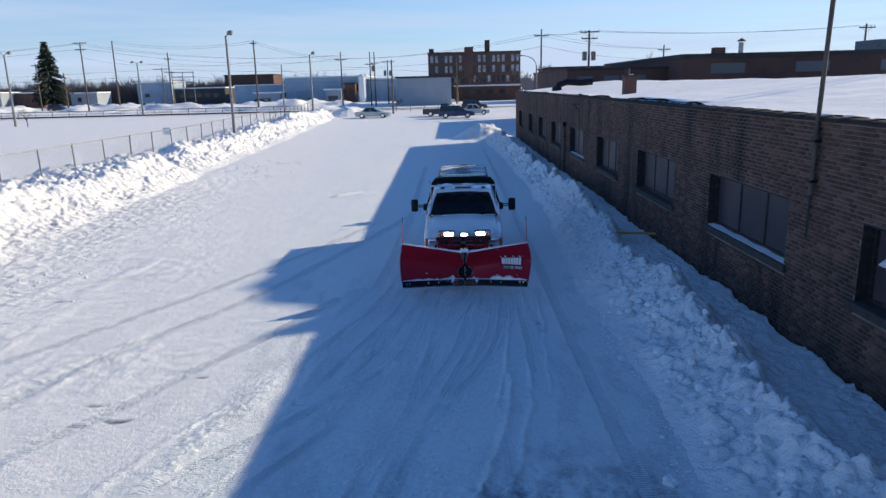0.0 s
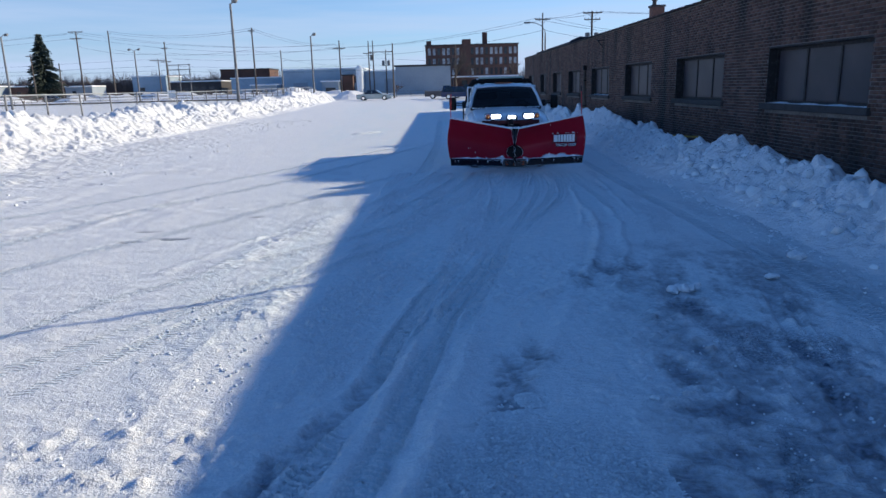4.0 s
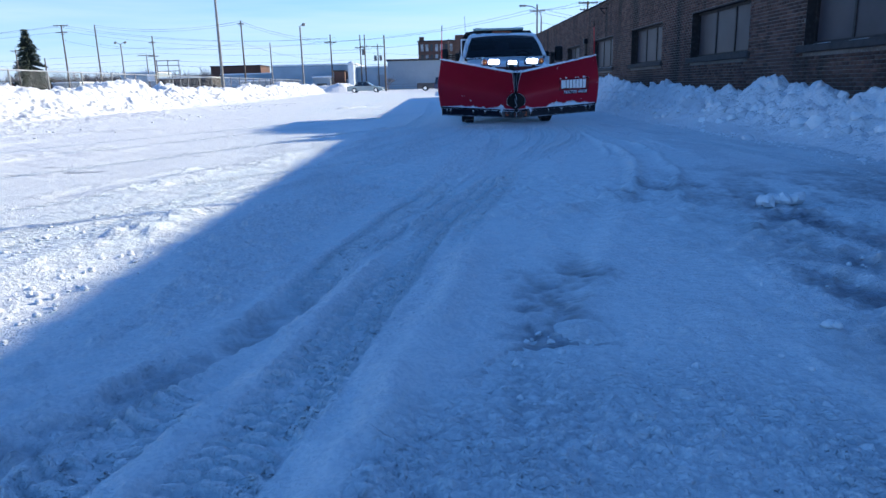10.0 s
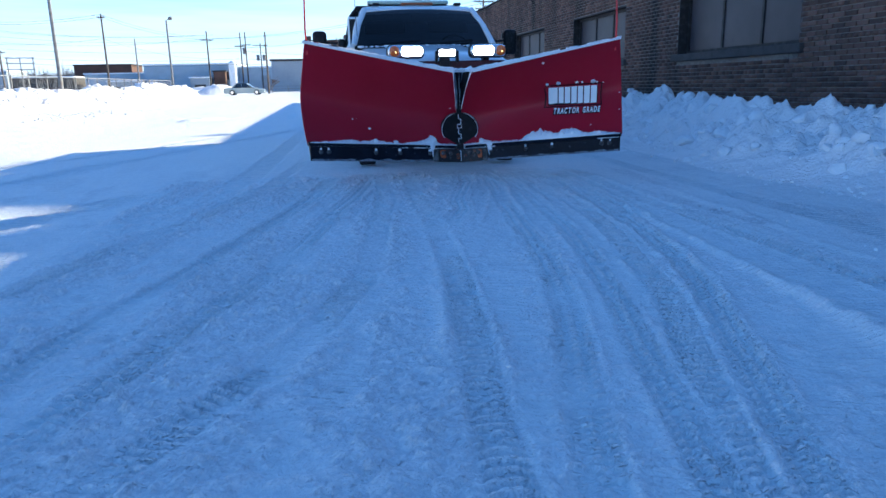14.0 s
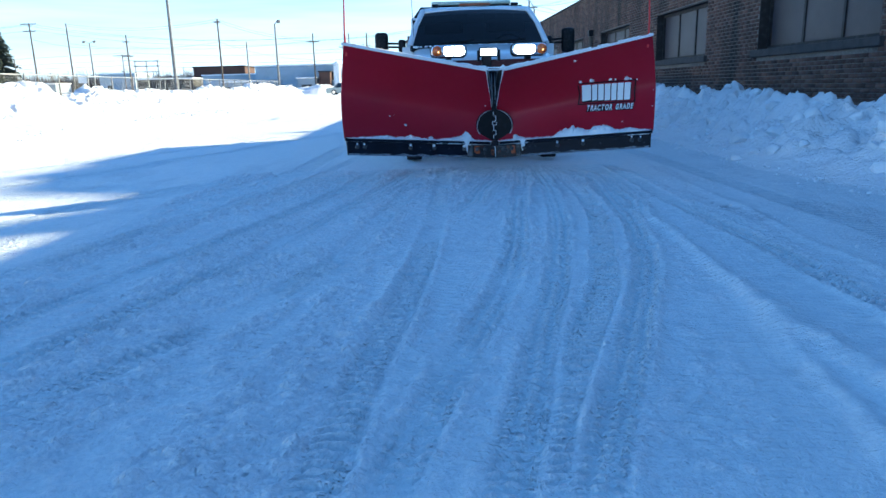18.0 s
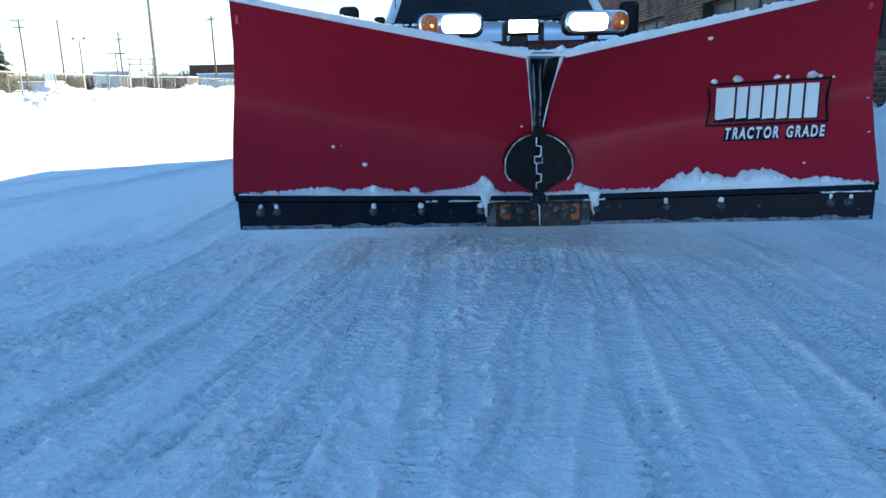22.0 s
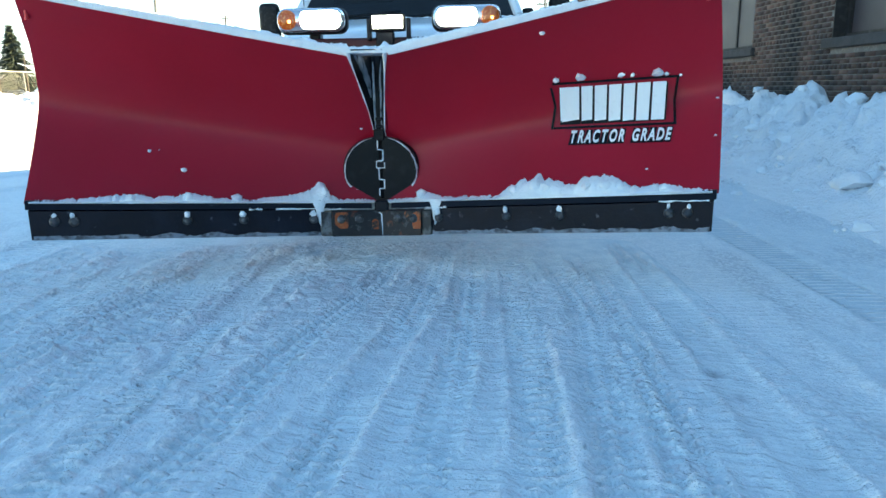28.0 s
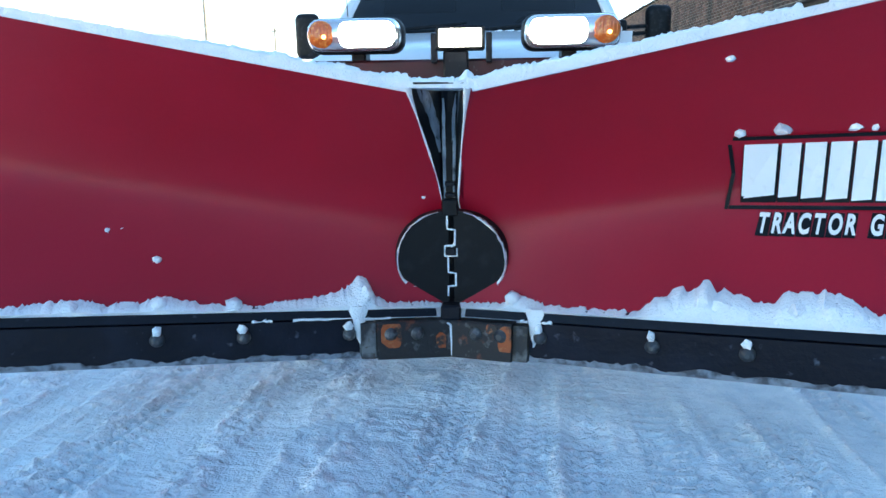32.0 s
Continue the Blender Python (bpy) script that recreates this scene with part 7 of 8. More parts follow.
    part("screen", Build().cbox(-0.84, 0.84, 3.34, 3.37, 1.40, 1.98, 0.01), M_BLACKPAINT, rk)
    for s in (-1, 1):
        plate = Build().loft([[(s * 0.70, y, 2.02), (s * 0.74, y, 2.02), (s * 0.90, y, 1.75), (s * 1.06, y, 1.30), (s * 1.06, y, 0.98), (s * 1.02, y, 0.98), (s * 1.02, y, 1.28), (s * 0.86, y, 1.74)] for y in (3.28, 3.42)])
        part("side_plate", plate, M_BLACKPAINT, rk)
    part("top_plate", Build().cbox(-0.80, 0.80, 3.24, 3.50, 1.985, 2.035, 0.012), M_BLACKPAINT, rk)
    pale = material("clear_beacon_lens", (0.55, 0.62, 0.52), 0.12, spots=((30.0, (0.40, 0.46, 0.40), 0.45, 0.7),), coat=0.6)
    bar = part("light_bar", Build().cbox(-0.62, 0.62, 3.30, 3.52, 2.075, 2.135, 0.028, seg=2), pale, T, "low clear lens of a roof light bar")
    part("bar_base", Build().cbox(-0.60, 0.60, 3.33, 3.49, 2.045, 2.078, 0.008), M_BLACKPAINT, bar)
    for x in (-0.45, 0.45):
        part("bar_foot", Build().cbox(x - 0.05, x + 0.05, 3.36, 3.46, 2.03, 2.05, 0.004), M_BLACKPAINT, bar)
    part("whip_aerial", Build().tube([(-0.83, 1.5, 1.3), (-0.86, 1.52, 2.25)], 0.004, 5), M_BLACKPAINT, T, "thin whip aerial")
    # hopper spreader in the bed
    S = thing("salt_spreader", TRUCK.matrix_world @ pose(0, 0, 0.74), "dark hopper salt spreader in the truck bed, screen dusted with snow", "salt spreader")
    hop = Build().loft([[(-0.3, 3.75, 0.0), (0.3, 3.75, 0.0), (0.3, 5.7, 0.0), (-0.3, 5.7, 0.0)], [(-0.70, 3.62, 0.85), (0.70, 3.62, 0.85), (0.70, 5.9, 0.85), (-0.70, 5.9, 0.85)], [(-0.70, 3.62, 1.32), (0.70, 3.62, 1.32), (0.70, 5.9, 1.32), (-0.70, 5.9, 1.32)]])
    part("hopper", hop, M_BLACKPAINT, S, "black hopper")
    part("rim", Build().cbox(-0.73, 0.73, 3.59, 5.93, 1.28, 1.325, 0.01), M_STEELPOLE, S)
    for i in range(9):
        y = 3.66 + 0.27 * i
        part("screen_bar", Build().tube([(-0.69, y, 1.335), (0.0, y, 1.39), (0.69, y, 1.335)], 0.012, 6), M_BLACK, S)
    tarp = Build()
    rings = []
    for i in range(31):
        y = 3.63 + 2.26 * i / 30
        sag = 0.012 * math.sin(i * 1.9) - (0.02 if i % 4 == 2 else 0)
        rings.append([(x, y, 1.335 + 0.035 * (1 - (x / 0.68) ** 2) + sag * math.cos(x * 3 + i)) for x in (-0.68, -0.5, -0.25, 0, 0.25, 0.5, 0.68)] + [(0.68, y, 1.327), (-0.68, y, 1.327)])
    tarp.loft(rings)
    part("snow_cover", tarp, M_SNOW, S, "crusted snow lying on the hopper screen", 60)


build_truck()


# ---------- fence and lamps of the lot ----------
def build_fence():
    F = thing("chain_link_fence", pose(0, 0, 0), "long galvanised chain-link fence beside a snowy field", "fence")
    pts = [(-19.6, 5.3), (-19.3, 36.0), (-18.8, 50.0), (-19.3, 75.0), (-20.5, 112.0)]
    ys = [p[1] for p in pts]
    xs = [p[0] for p in pts]
    n = 34
    line = []
    for i in range(n + 1):
        y = 5.0 + 107.0 * i / n
        line.append(Vector((float(np.interp(y, ys, xs)), y, float(ground_level(y)))))
    post = Build().tube([(0, 0, -0.2), (0, 0, 2.02), (0, 0, 2.07)], [0.045, 0.045, 0.015], 8)
    first = part("post", post, M_STEELPOLE, F)
    rng = random.Random(2)
    for i, p in enumerate(line):
        o = first if i == 0 else first.copy()
        if i:
            scene.collection.objects.link(o)
        o.matrix_basis = pose(p.x, p.y, p.z, rng.uniform(-2, 2), rng.uniform(-2, 2), 0)
    part("top_rail", Build().tube([p + Vector((0, 0, 2.0)) for p in line], 0.032, 6), M_GALV, F)
    part("bottom_wire", Build().tube([p + Vector((0, 0, 0.12)) for p in line], 0.006, 4), M_GALV, F)
    mesh = Build()
    for a, c in zip(line, line[1:]):
        d = (c - a)
        k = int(d.length / 0.16)
        for i in range(k):
            s = a + d * (i / k)
            e = a + d * min(1.0, (i + 11) / k)
            t = min(11, k - i) / 11.0
            for lo, hi in (((0.12), 0.12 + 1.86 * t), (1.98, 1.98 - 1.86 * t)):
                p, q = s + Vector((0, 0, lo)), e + Vector((0, 0, hi))
                w = Vector((0, 0, 0.007))
                mesh.add([p - w, q - w, q + w, p + w], [(0, 1, 2, 3)])
    part("wire_mesh", mesh, M_GALV, F, "fine chain-link wire", 0)["kind"] = "stuff"
    # an end bar of pipe fence by the street
    G = thing("pipe_barrier", pose(-12.0, 118.0, float(ground_level(118.0))), "low grey pipe barrier at the end of the lot", "barrier")
    for i in range(9):
        part("post", Build().tube([(i * 2.4, 0, 0), (i * 2.4, 0, 1.0)], 0.05, 6), M_STEELPOLE, G)
    for z in (0.55, 0.97):
        part("rail", Build().tube([(0, 0, z), (19.2, 0, z)], 0.03, 6), M_STEELPOLE, G)


build_fence()


def build_fence_sign():
    sign = thing("fence_sign", pose(-19.2, 49.2, 1.62), "small white placard hung on the chain-link fence", "sign")
    part("plate", Build().cbox(-0.26, 0.26, -0.075, -0.065, 0.0, 0.5, 0.004), M_LETTER, sign)
    for x in (-0.2, 0.2):
        part("tie", Build().tube([(x, -0.068, 0.44), (x, 0.0, 0.44)], 0.008, 5), M_GALV, sign)


build_fence_sign()


def build_far_fence():
    F = thing("street_fence", pose(0, 0, 0), "dark low fence between the field and the street", "fence")
    z = float(ground_level(122.0))
    post = part("post", Build().tube([(0, 0, 0), (0, 0, 1.2)], 0.05, 5), M_STEELPOLE, F)
    post.matrix_basis = pose(-170, 122, z)
    for i in range(1, 50):
        o = post.copy()
        scene.collection.objects.link(o)
        o.matrix_basis = pose(-170 + 3.0 * i, 122, z)
    for h, t in ((0.25, 0.10), (0.65, 0.03), (1.15, 0.05)):
        part("rail", Build().box(-170, -24, 121.97, 122.03, z + h - t, z + h + t), M_WOODPOLE, F, smooth=0)


build_far_fence()


def flood_head(P, x, z, s, tilt=25):
    m = pose(x, 0, z, tilt, 0, 0)
    part("flood_lamp", Build().cbox(-0.22, 0.22, -0.30, 0.20, -0.12, 0.16, 0.05, m), M_STEELPOLE, P, "grey flood lamp head")


def pole(name, x, y, top, r=0.16, arms=(), lamps=(), lean=0.0, label="", wood=True, base=None, transformer=0):
    z0 = float(ground_level(y)) if base is None else base
    P = thing(name, pose(x, y, z0), label or "tall weathered wooden utility pole standing in snow", "utility pole" if wood else "lamp post", "poles along the street" if wood else "lamp posts")
    h = top - z0
    mat = M_WOODPOLE if wood else M_STEELPOLE
    part("shaft", Build().tube([(0, 0, -0.3), (lean * h * 0.5, 0, h * 0.5), (lean * h, 0, h)], [r, r * 0.82, r * 0.62], 10), mat, P)
    for z, w in arms:
        z = h - z
        a = part("crossarm", Build().cbox(lean * z - w / 2, lean * z + w / 2, -0.28, -0.16, z - 0.07, z + 0.07, 0.01), M_WOODPOLE, P)
        for k in (-0.46, -0.22, 0.22, 0.46):
            part("insulator", Build().tube([(lean * z + w * k, -0.22, z + 0.05), (lean * z + w * k, -0.22, z + 0.16), (lean * z + w * k, -0.22, z + 0.26)], [0.03, 0.07, 0.03], 6), M_STEELPOLE, a)
        part("brace", Build().tube([(lean * z - w * 0.3, -0.17, z - 0.05), (lean * z, -0.12, z - 0.6)], 0.025, 5), M_STEELPOLE, a)
        part("brace", Build().tube([(lean * z + w * 0.3, -0.17, z - 0.05), (lean * z, -0.12, z - 0.6)], 0.025, 5), M_STEELPOLE, a)
    for dx in lamps:
        x1 = lean * h + dx
        part("bracket", Build().tube([(lean * h, 0, h - 0.1), (x1 * 0.6 + lean * h * 0.4, -0.1, h + 0.2), (x1, -0.2, h + 0.15)], 0.04, 6), M_STEELPOLE, P)
        flood_head(P, x1, h + 0.22, 1)
    for k in range(transformer):
        s = -1 if k % 2 else 1
        part("transformer", Build().tube([(0.62 * s, -0.1, h * 0.64), (0.62 * s, -0.1, h * 0.64 + 0.12), (0.62 * s, -0.1, h * 0.64 + 1.15), (0.62 * s, -0.1, h * 0.64 + 1.22)], [0.28, 0.33, 0.33, 0.2], 12), M_STEELPOLE, P, "grey pole transformer")
    return Vector((x + lean * h, y, z0 + h))


TOPS = {}
TOPS["a"] = pole("lamp_post", -17.6, 60.0, 9.1, 0.14, lamps=(0.4,), wood=False, label="tall lamp post with one flood lamp beside the fence", lean=0.002)
TOPS["b"] = pole("lamp_post", -60.0, 98.0, 10.1, 0.17, lamps=(-0.8, 0.8), wood=False, label="lamp post with twin flood lamps in the field")
TOPS["c"] = pole("utility_pole", -75.6, 150.0, 15.1, 0.2, arms=((0.15, 3.0), (1.5, 2.4)))
TOPS["d"] = pole("utility_pole", -74.35, 162.0, 16.1, 0.2, label="tall bare wooden pole standing in snow")
TOPS["e"] = pole("lamp_post", -56.75, 133.0, 9.9, 0.17, lamps=(-0.9, 0.9), wood=False, label="lamp post with twin flood lamps in the field")
TOPS["f"] = pole("utility_pole", -59.3, 155.0, 12.9, 0.19, arms=((1.4, 1.4), (4.2, 2.2)))
TOPS["g"] = pole("utility_pole", -35.55, 137.0, 13.8, 0.19, arms=((0.6, 1.2),), label="tall wooden pole with a short crossarm in snow")
TOPS["h"] = pole("lamp_post", -26.65, 120.0, 8.55, 0.14, wood=False, label="slim bare steel post beside the lot")
TOPS["i"] = pole("lamp_post", -17.45, 97.0, 9.05, 0.15, lamps=(0.5,), wood=False, label="lamp post with one flood lamp at the end of the lot")
TOPS["j"] = pole("utility_pole", -20.7, 150.0, 11.9, 0.18, arms=((1.6, 2.6),))
TOPS["k"] = pole("utility_pole", -14.9, 153.5, 11.9, 0.16, arms=((2.6, 2.2),), transformer=1)
TOPS["l"] = pole("utility_pole", -13.9, 153.0, 11.9, 0.16, arms=((2.4, 2.0),))
TOPS["m"] = pole("utility_pole", -12.0, 165.0, 10.6, 0.16, arms=((0.5, 3.2),), transformer=2)
TOPS["n"] = pole("utility_pole", -7.1, 109.3, 8.6, 0.15, label="dark wooden pole at the street corner")
TOPS["o"] = pole("utility_pole", 16.6, 112.7, 12.8, 0.18, arms=((1.0, 2.4),))
TOPS["p"] = pole("utility_pole", 21.05, 97.5, 11.4, 0.2, arms=((0.25, 2.6), (1.1, 2.2)), transformer=2, label="wooden utility pole with crossarms and grey transformers")
TOPS["q"] = pole("utility_pole", -96.0, 168.0, 11.8, 0.18, arms=((0.5, 2.0),))
TOPS["r"] = pole("utility_pole", -88.0, 165.0, 9.4, 0.2)
TOPS["s"] = pole("utility_pole", -70.0, 178.0, 10.5, 0.16, arms=((0.4, 4.0),))
TOPS["t"] = pole("utility_pole", 40.0, 125.0, 10.5, 0.18, arms=((0.8, 2.2),))
TOPS["u"] = pole("utility_pole", 57.5, 95.0, 11.2, 0.18, arms=((0.5, 2.2),))
TOPS["v"] = pole("utility_pole", 3.8, 150.0, 10.5, 0.15)


def build_street_lamp():
    S = thing("street_lamp", pose(8.55, 58.3, 0.1), "grey street lamp with a curved arm behind the building corner", "street lamp")
    part("shaft", Build().tube([(0, 0, 0), (0, 0, 5.9)], [0.09, 0.06], 10), M_STEELPOLE, S)
    part("arm", Build().tube([(0, 0, 5.8), (-0.05, 0, 6.1), (-0.3, 0, 6.45), (-0.8, 0, 6.68), (-1.3, 0, 6.74)], 0.035, 8), M_STEELPOLE, S)
    part("lamp_head", Build().cbox(-1.75, -1.2, -0.12, 0.12, 6.66, 6.8, 0.05, seg=2), M_STEELPOLE, S)


build_street_lamp()


def wire(a, b, sag, r=0.022):
    a, b = Vector(a), Vector(b)
    w = Build().tube([a.lerp(b, i / 14) - Vector((0, 0, sag * 4 * (i / 14) * (1 - i / 14))) for i in range(15)], r, 4, False)
    ob = link("power_line", w, M_WIRE)
    tagged(ob, "sagging dark overhead cable", "power line", "overhead cables")


def build_wires():
    def off(k, dz, dx=0.0):
        return TOPS[k] + Vector((dx, -0.2, dz))
    left = Vector((-190, 170, 12.5))
    for dz, dx in ((-0.3, -1.2), (-0.3, 1.2), (-1.3, 0.9)):
        wire(left + Vector((0, 0, dz)), off("c", dz, dx), 1.2)
        wire(off("c", dz, dx), off("j", dz - 0.4, dx), 1.6)
    wire(off("c", -3.0), off("f", -2.4, -0.8), 0.8)
    wire(off("f", -2.4, 0.8), off("j", -1.4, -1.0), 0.9)
    for dz, dx in ((-1.4, -1.1), (-1.4, 1.1), (-3.2, 0.3)):
        wire(off("j", dz, dx), off("o", dz + 0.6, dx), 1.0)
        wire(off("o", dz + 0.6, dx), off("t", dz + 0.8, dx), 0.6)
    for dz in (-0.1, -0.5, -4.0):
        wire(off("g", dz), off("j", dz - 1), 0.8)
        wire(off("d", dz), off("g", dz), 1.2)
    for dz in (-5.5, -7.0, -8.0):
        wire(Vector((-190, 160, 8 + dz * 0.1)), off("f", dz + 2), 0.5)
        wire(off("f", dz + 2), off("k", dz + 2), 0.6)
        wire(off("k", dz + 2), Vector((45, 150, 6.4 + dz * 0.2)), 0.5)
    for dx in (-1.1, 1.1):
        wire(off("p", -0.1, dx), off("o", -0.8, dx), 0.3)
        wire(off("p", -0.1, dx), off("u", -0.2, dx), 0.6)


build_wires()


# ---------- parked cars ----------
def car(name, x, y, heading, length, width, height, paint, label, kind="sedan", z=None):
    """Nose towards +x before the heading is applied."""
    zz = float(ground_level(y)) if z is None else z
    C = thing(name, pose(x, y, zz, 0, 0, heading), label, "car" if kind != "pickup" else "truck", "parked cars")
    L, W, H = length / 2, width / 2, height
    belt = H * (0.62 if kind == "sedan" else 0.58)
    base = 0.20 if kind == "sedan" else 0.32
    if kind == "sedan":
        prof = [(-L, 0.55), (-L + 0.05, belt - 0.05), (-L + 0.9, belt + 0.03), (-0.2, belt), (L * 0.42, belt - 0.02), (L - 0.25, belt - 0.20), (L, 0.55)]
        roof = [(-L + 0.95, belt), (-0.95, H), (0.35, H), (L * 0.45, belt)]
    elif kind == "pickup":
        prof = [(-L, 0.65), (-L + 0.03, belt + 0.05), (-0.4, belt + 0.05), (0.9, belt + 0.03), (L - 0.2, belt - 0.08), (L, 0.65)]
        roof = [(-0.35, belt), (-0.2, H), (0.7, H), (1.25, belt)]
    else:
        prof = [(-L, 0.65), (-L + 0.03, belt), (0.2, belt + 0.02), (L * 0.45, belt), (L - 0.15, belt - 0.14), (L, 0.65)]
        roof = [(-L + 0.10, belt), (-L + 0.35, H), (0.45, H), (L * 0.50, belt)]
    ring = prof + [(L - 0.05, base), (-L + 0.05, base)]
    body = Build().loft([[(px, s * W * k, pz) for px, pz in ring] for s, k in ((-1, 0.90), (-1, 1.0), (1, 1.0), (1, 0.90))])
    body.v = [Vector((p.x, p.y, p.z)) for p in body.v]
    part("body", body, paint, C, smooth=30)
    top = Build()
    ro = roof
    k = 0.80
    lo = [(px, W * 0.93, pz) if pz < H - 0.01 else (px, W * k, pz) for px, pz in ro]
    top.add([Vector(p) for p in lo] + [Vector((p[0], -p[1], p[2])) for p in lo], [(0, 1, 2, 3), (7, 6, 5, 4), (0, 4, 5, 1), (2, 6, 7, 3)])
    part("window_glass", top, M_GLASS_DARK, C, "dark car windows", 0)
    r1, r2 = roof[1], roof[2]
    part("roof", Build().cbox(r1[0] - 0.05, r2[0] + 0.05, -W * k, W * k, H - 0.03, H + 0.03, 0.03), paint, C)
    for s in (-1, 1):
        for q in (0.06, 0.5, 0.95):
            lo_x = roof[0][0] + (roof[3][0] - roof[0][0]) * q
            hi_x = roof[1][0] + (roof[2][0] - roof[1][0]) * q
            part("pillar", Build().tube([(lo_x, s * W * 0.935, belt), (hi_x, s * W * (k + 0.005), H)], 0.035, 5), paint, C)
        part("mirror", Build().cbox(roof[3][0] - 0.35, roof[3][0] - 0.18, s * (W + 0.09) - 0.07, s * (W + 0.09) + 0.07, belt, belt + 0.14, 0.03), M_PLASTIC, C)
        part("headlight", Build().cbox(L - 0.16, L - 0.02, s * W * 0.68 - 0.15, s * W * 0.68 + 0.15, 0.56, 0.70, 0.03), M_LENS, C)
        part("tail_lamp", Build().cbox(-L - 0.01, -L + 0.08, s * W * 0.75 - 0.12, s * W * 0.75 + 0.12, 0.62, 0.80, 0.02), bpy.data.materials["red_marker_plastic"], C, "red tail lamp")
    wr = 0.32 if kind == "sedan" else 0.37
    for wx in (-L * 0.60, L * 0.62):
        for s in (-1, 1):
            wh = part("wheel", Build().tube([(wx, s * (W - 0.20), wr), (wx, s * (W + 0.012), wr)], wr, 20), M_RUBBER, C, "black tyre")
            part("rim", Build().tube([(wx, s * (W - 0.02), wr), (wx, s * (W + 0.022), wr)], wr * 0.6, 14), M_CHROME, wh, "grey wheel rim")
    part("bumper", Build().cbox(L - 0.08, L + 0.04, -W * 0.92, W * 0.92, 0.36, 0.54, 0.04), paint if kind == "sedan" else M_PLASTIC, C)
    return C


PAINT_GREEN = material("silver_green_paint", (0.32, 0.38, 0.39), 0.22, 0.3, spots=((1.0, (0.38, 0.44, 0.45), 0.4, 0.7),), coat=0.5)
PAINT_BLUE = material("deep_blue_paint", (0.02, 0.035, 0.11), 0.25, 0.2, spots=((1.0, (0.03, 0.05, 0.14), 0.4, 0.7),), coat=0.5)
PAINT_NAVY = material("dark_navy_paint", (0.014, 0.018, 0.04), 0.3, spots=((1.0, (0.022, 0.026, 0.05), 0.4, 0.7),), coat=0.5)
PAINT_BLACK = material("black_car_paint", (0.010, 0.010, 0.012), 0.3, spots=((1.0, (0.02, 0.02, 0.022), 0.4, 0.7),), coat=0.5)
PAINT_WHITE = material("white_car_paint", (0.6, 0.62, 0.63), 0.3, spots=((1.0, (0.5, 0.51, 0.53), 0.4, 0.7),))
car("parked_sedan", -9.3, 99.0, -4, 4.9, 1.80, 1.42, PAINT_GREEN, "grey-green sedan parked on the snowy lot")
car("parked_suv", 2.55, 93.0, -3, 4.8, 1.85, 1.62, PAINT_BLUE, "dark blue crossover parked on the snowy lot", "suv")
car("parked_pickup", 0.7, 98.5, -4, 5.6, 1.95, 1.75, PAINT_NAVY, "dark navy pickup behind the blue crossover", "pickup")
car("parked_white_car", 5.3, 101.0, -4, 4.4, 1.8, 1.45, PAINT_WHITE, "pale car half hidden behind the crossover")
car("parked_jeep", 6.0, 116.0, -3, 4.3, 1.85, 1.75, PAINT_BLACK, "black off-roader parked by the street", "suv")


for k, (cx, cy, hd, paint, kind) in enumerate(((-92, 168, 8, PAINT_BLACK, "suv"), (-84, 172, -5, PAINT_NAVY, "sedan"), (-66, 160, 4, PAINT_WHITE, "suv"), (-45, 178, -6, PAINT_BLACK, "suv"), (-40, 180, 3, PAINT_GREEN, "sedan"), (-34, 182, 0, PAINT_WHITE, "pickup"), (-110, 165, 10, PAINT_NAVY, "pickup"))):
    car("parked_far_car", cx, cy, hd, 4.6, 1.85, 1.7 if kind != "sedan" else 1.45, paint, "distant car half buried among snow heaps", kind)


# ---------- distant town ----------
M_PALEBLUE = material("pale_blue_cladding", (0.34, 0.42, 0.50), 0.6, spots=((0.5, (0.28, 0.35, 0.42), 0.4, 0.7), (6.0, (0.40, 0.47, 0.54), 0.5, 0.8)))
M_WHITEWALL = material("pale_block_wall", (0.30, 0.34, 0.385), 0.7, spots=((0.3, (0.25, 0.29, 0.335), 0.4, 0.7), (3.0, (0.33, 0.365, 0.40), 0.5, 0.8)))
M_DARKWIN = material("dark_window_pane", (0.03, 0.035, 0.045), 0.15)
M_PALEWIN = material("pale_window_pane", (0.42, 0.44, 0.45), 0.3, spots=((0.6, (0.2, 0.22, 0.24), 0.45, 0.6),))


def shed(name, x0, x1, y, depth, top, mat, label, windows=(), doors=(), base=0.5, snow=True):
    B = thing(name, pose(0, 0, 0), label, "building", "distant buildings")
    part("wall", Build().box(x0, x1, y, y + depth, base - 0.5, top), mat, B, smooth=0)
    part("roof", Build().cbox(x0 - 0.3, x1 + 0.3, y - 0.3, y + depth, top, top + 0.35, 0.1), M_ROOFSNOW if snow else M_STONE, B, "snowy roof" if snow else "dark flat roof")
    for wx, wz, ww, wh in windows:
        w = part("window", Build().box(wx, wx + ww, y - 0.05, y + 0.02, wz, wz + wh), M_DARKWIN, B, smooth=0)
        part("frame", Build().box(wx - 0.1, wx + ww + 0.1, y - 0.08, y, wz - 0.12, wz), M_STONE, w, smooth=0)
    for wx, ww, wh in doors:
        part("door", Build().box(wx, wx + ww, y - 0.06, y + 0.02, base, base + wh), M_WHITEWALL if mat is not M_WHITEWALL else M_DARKWIN, B, smooth=0)
    return B


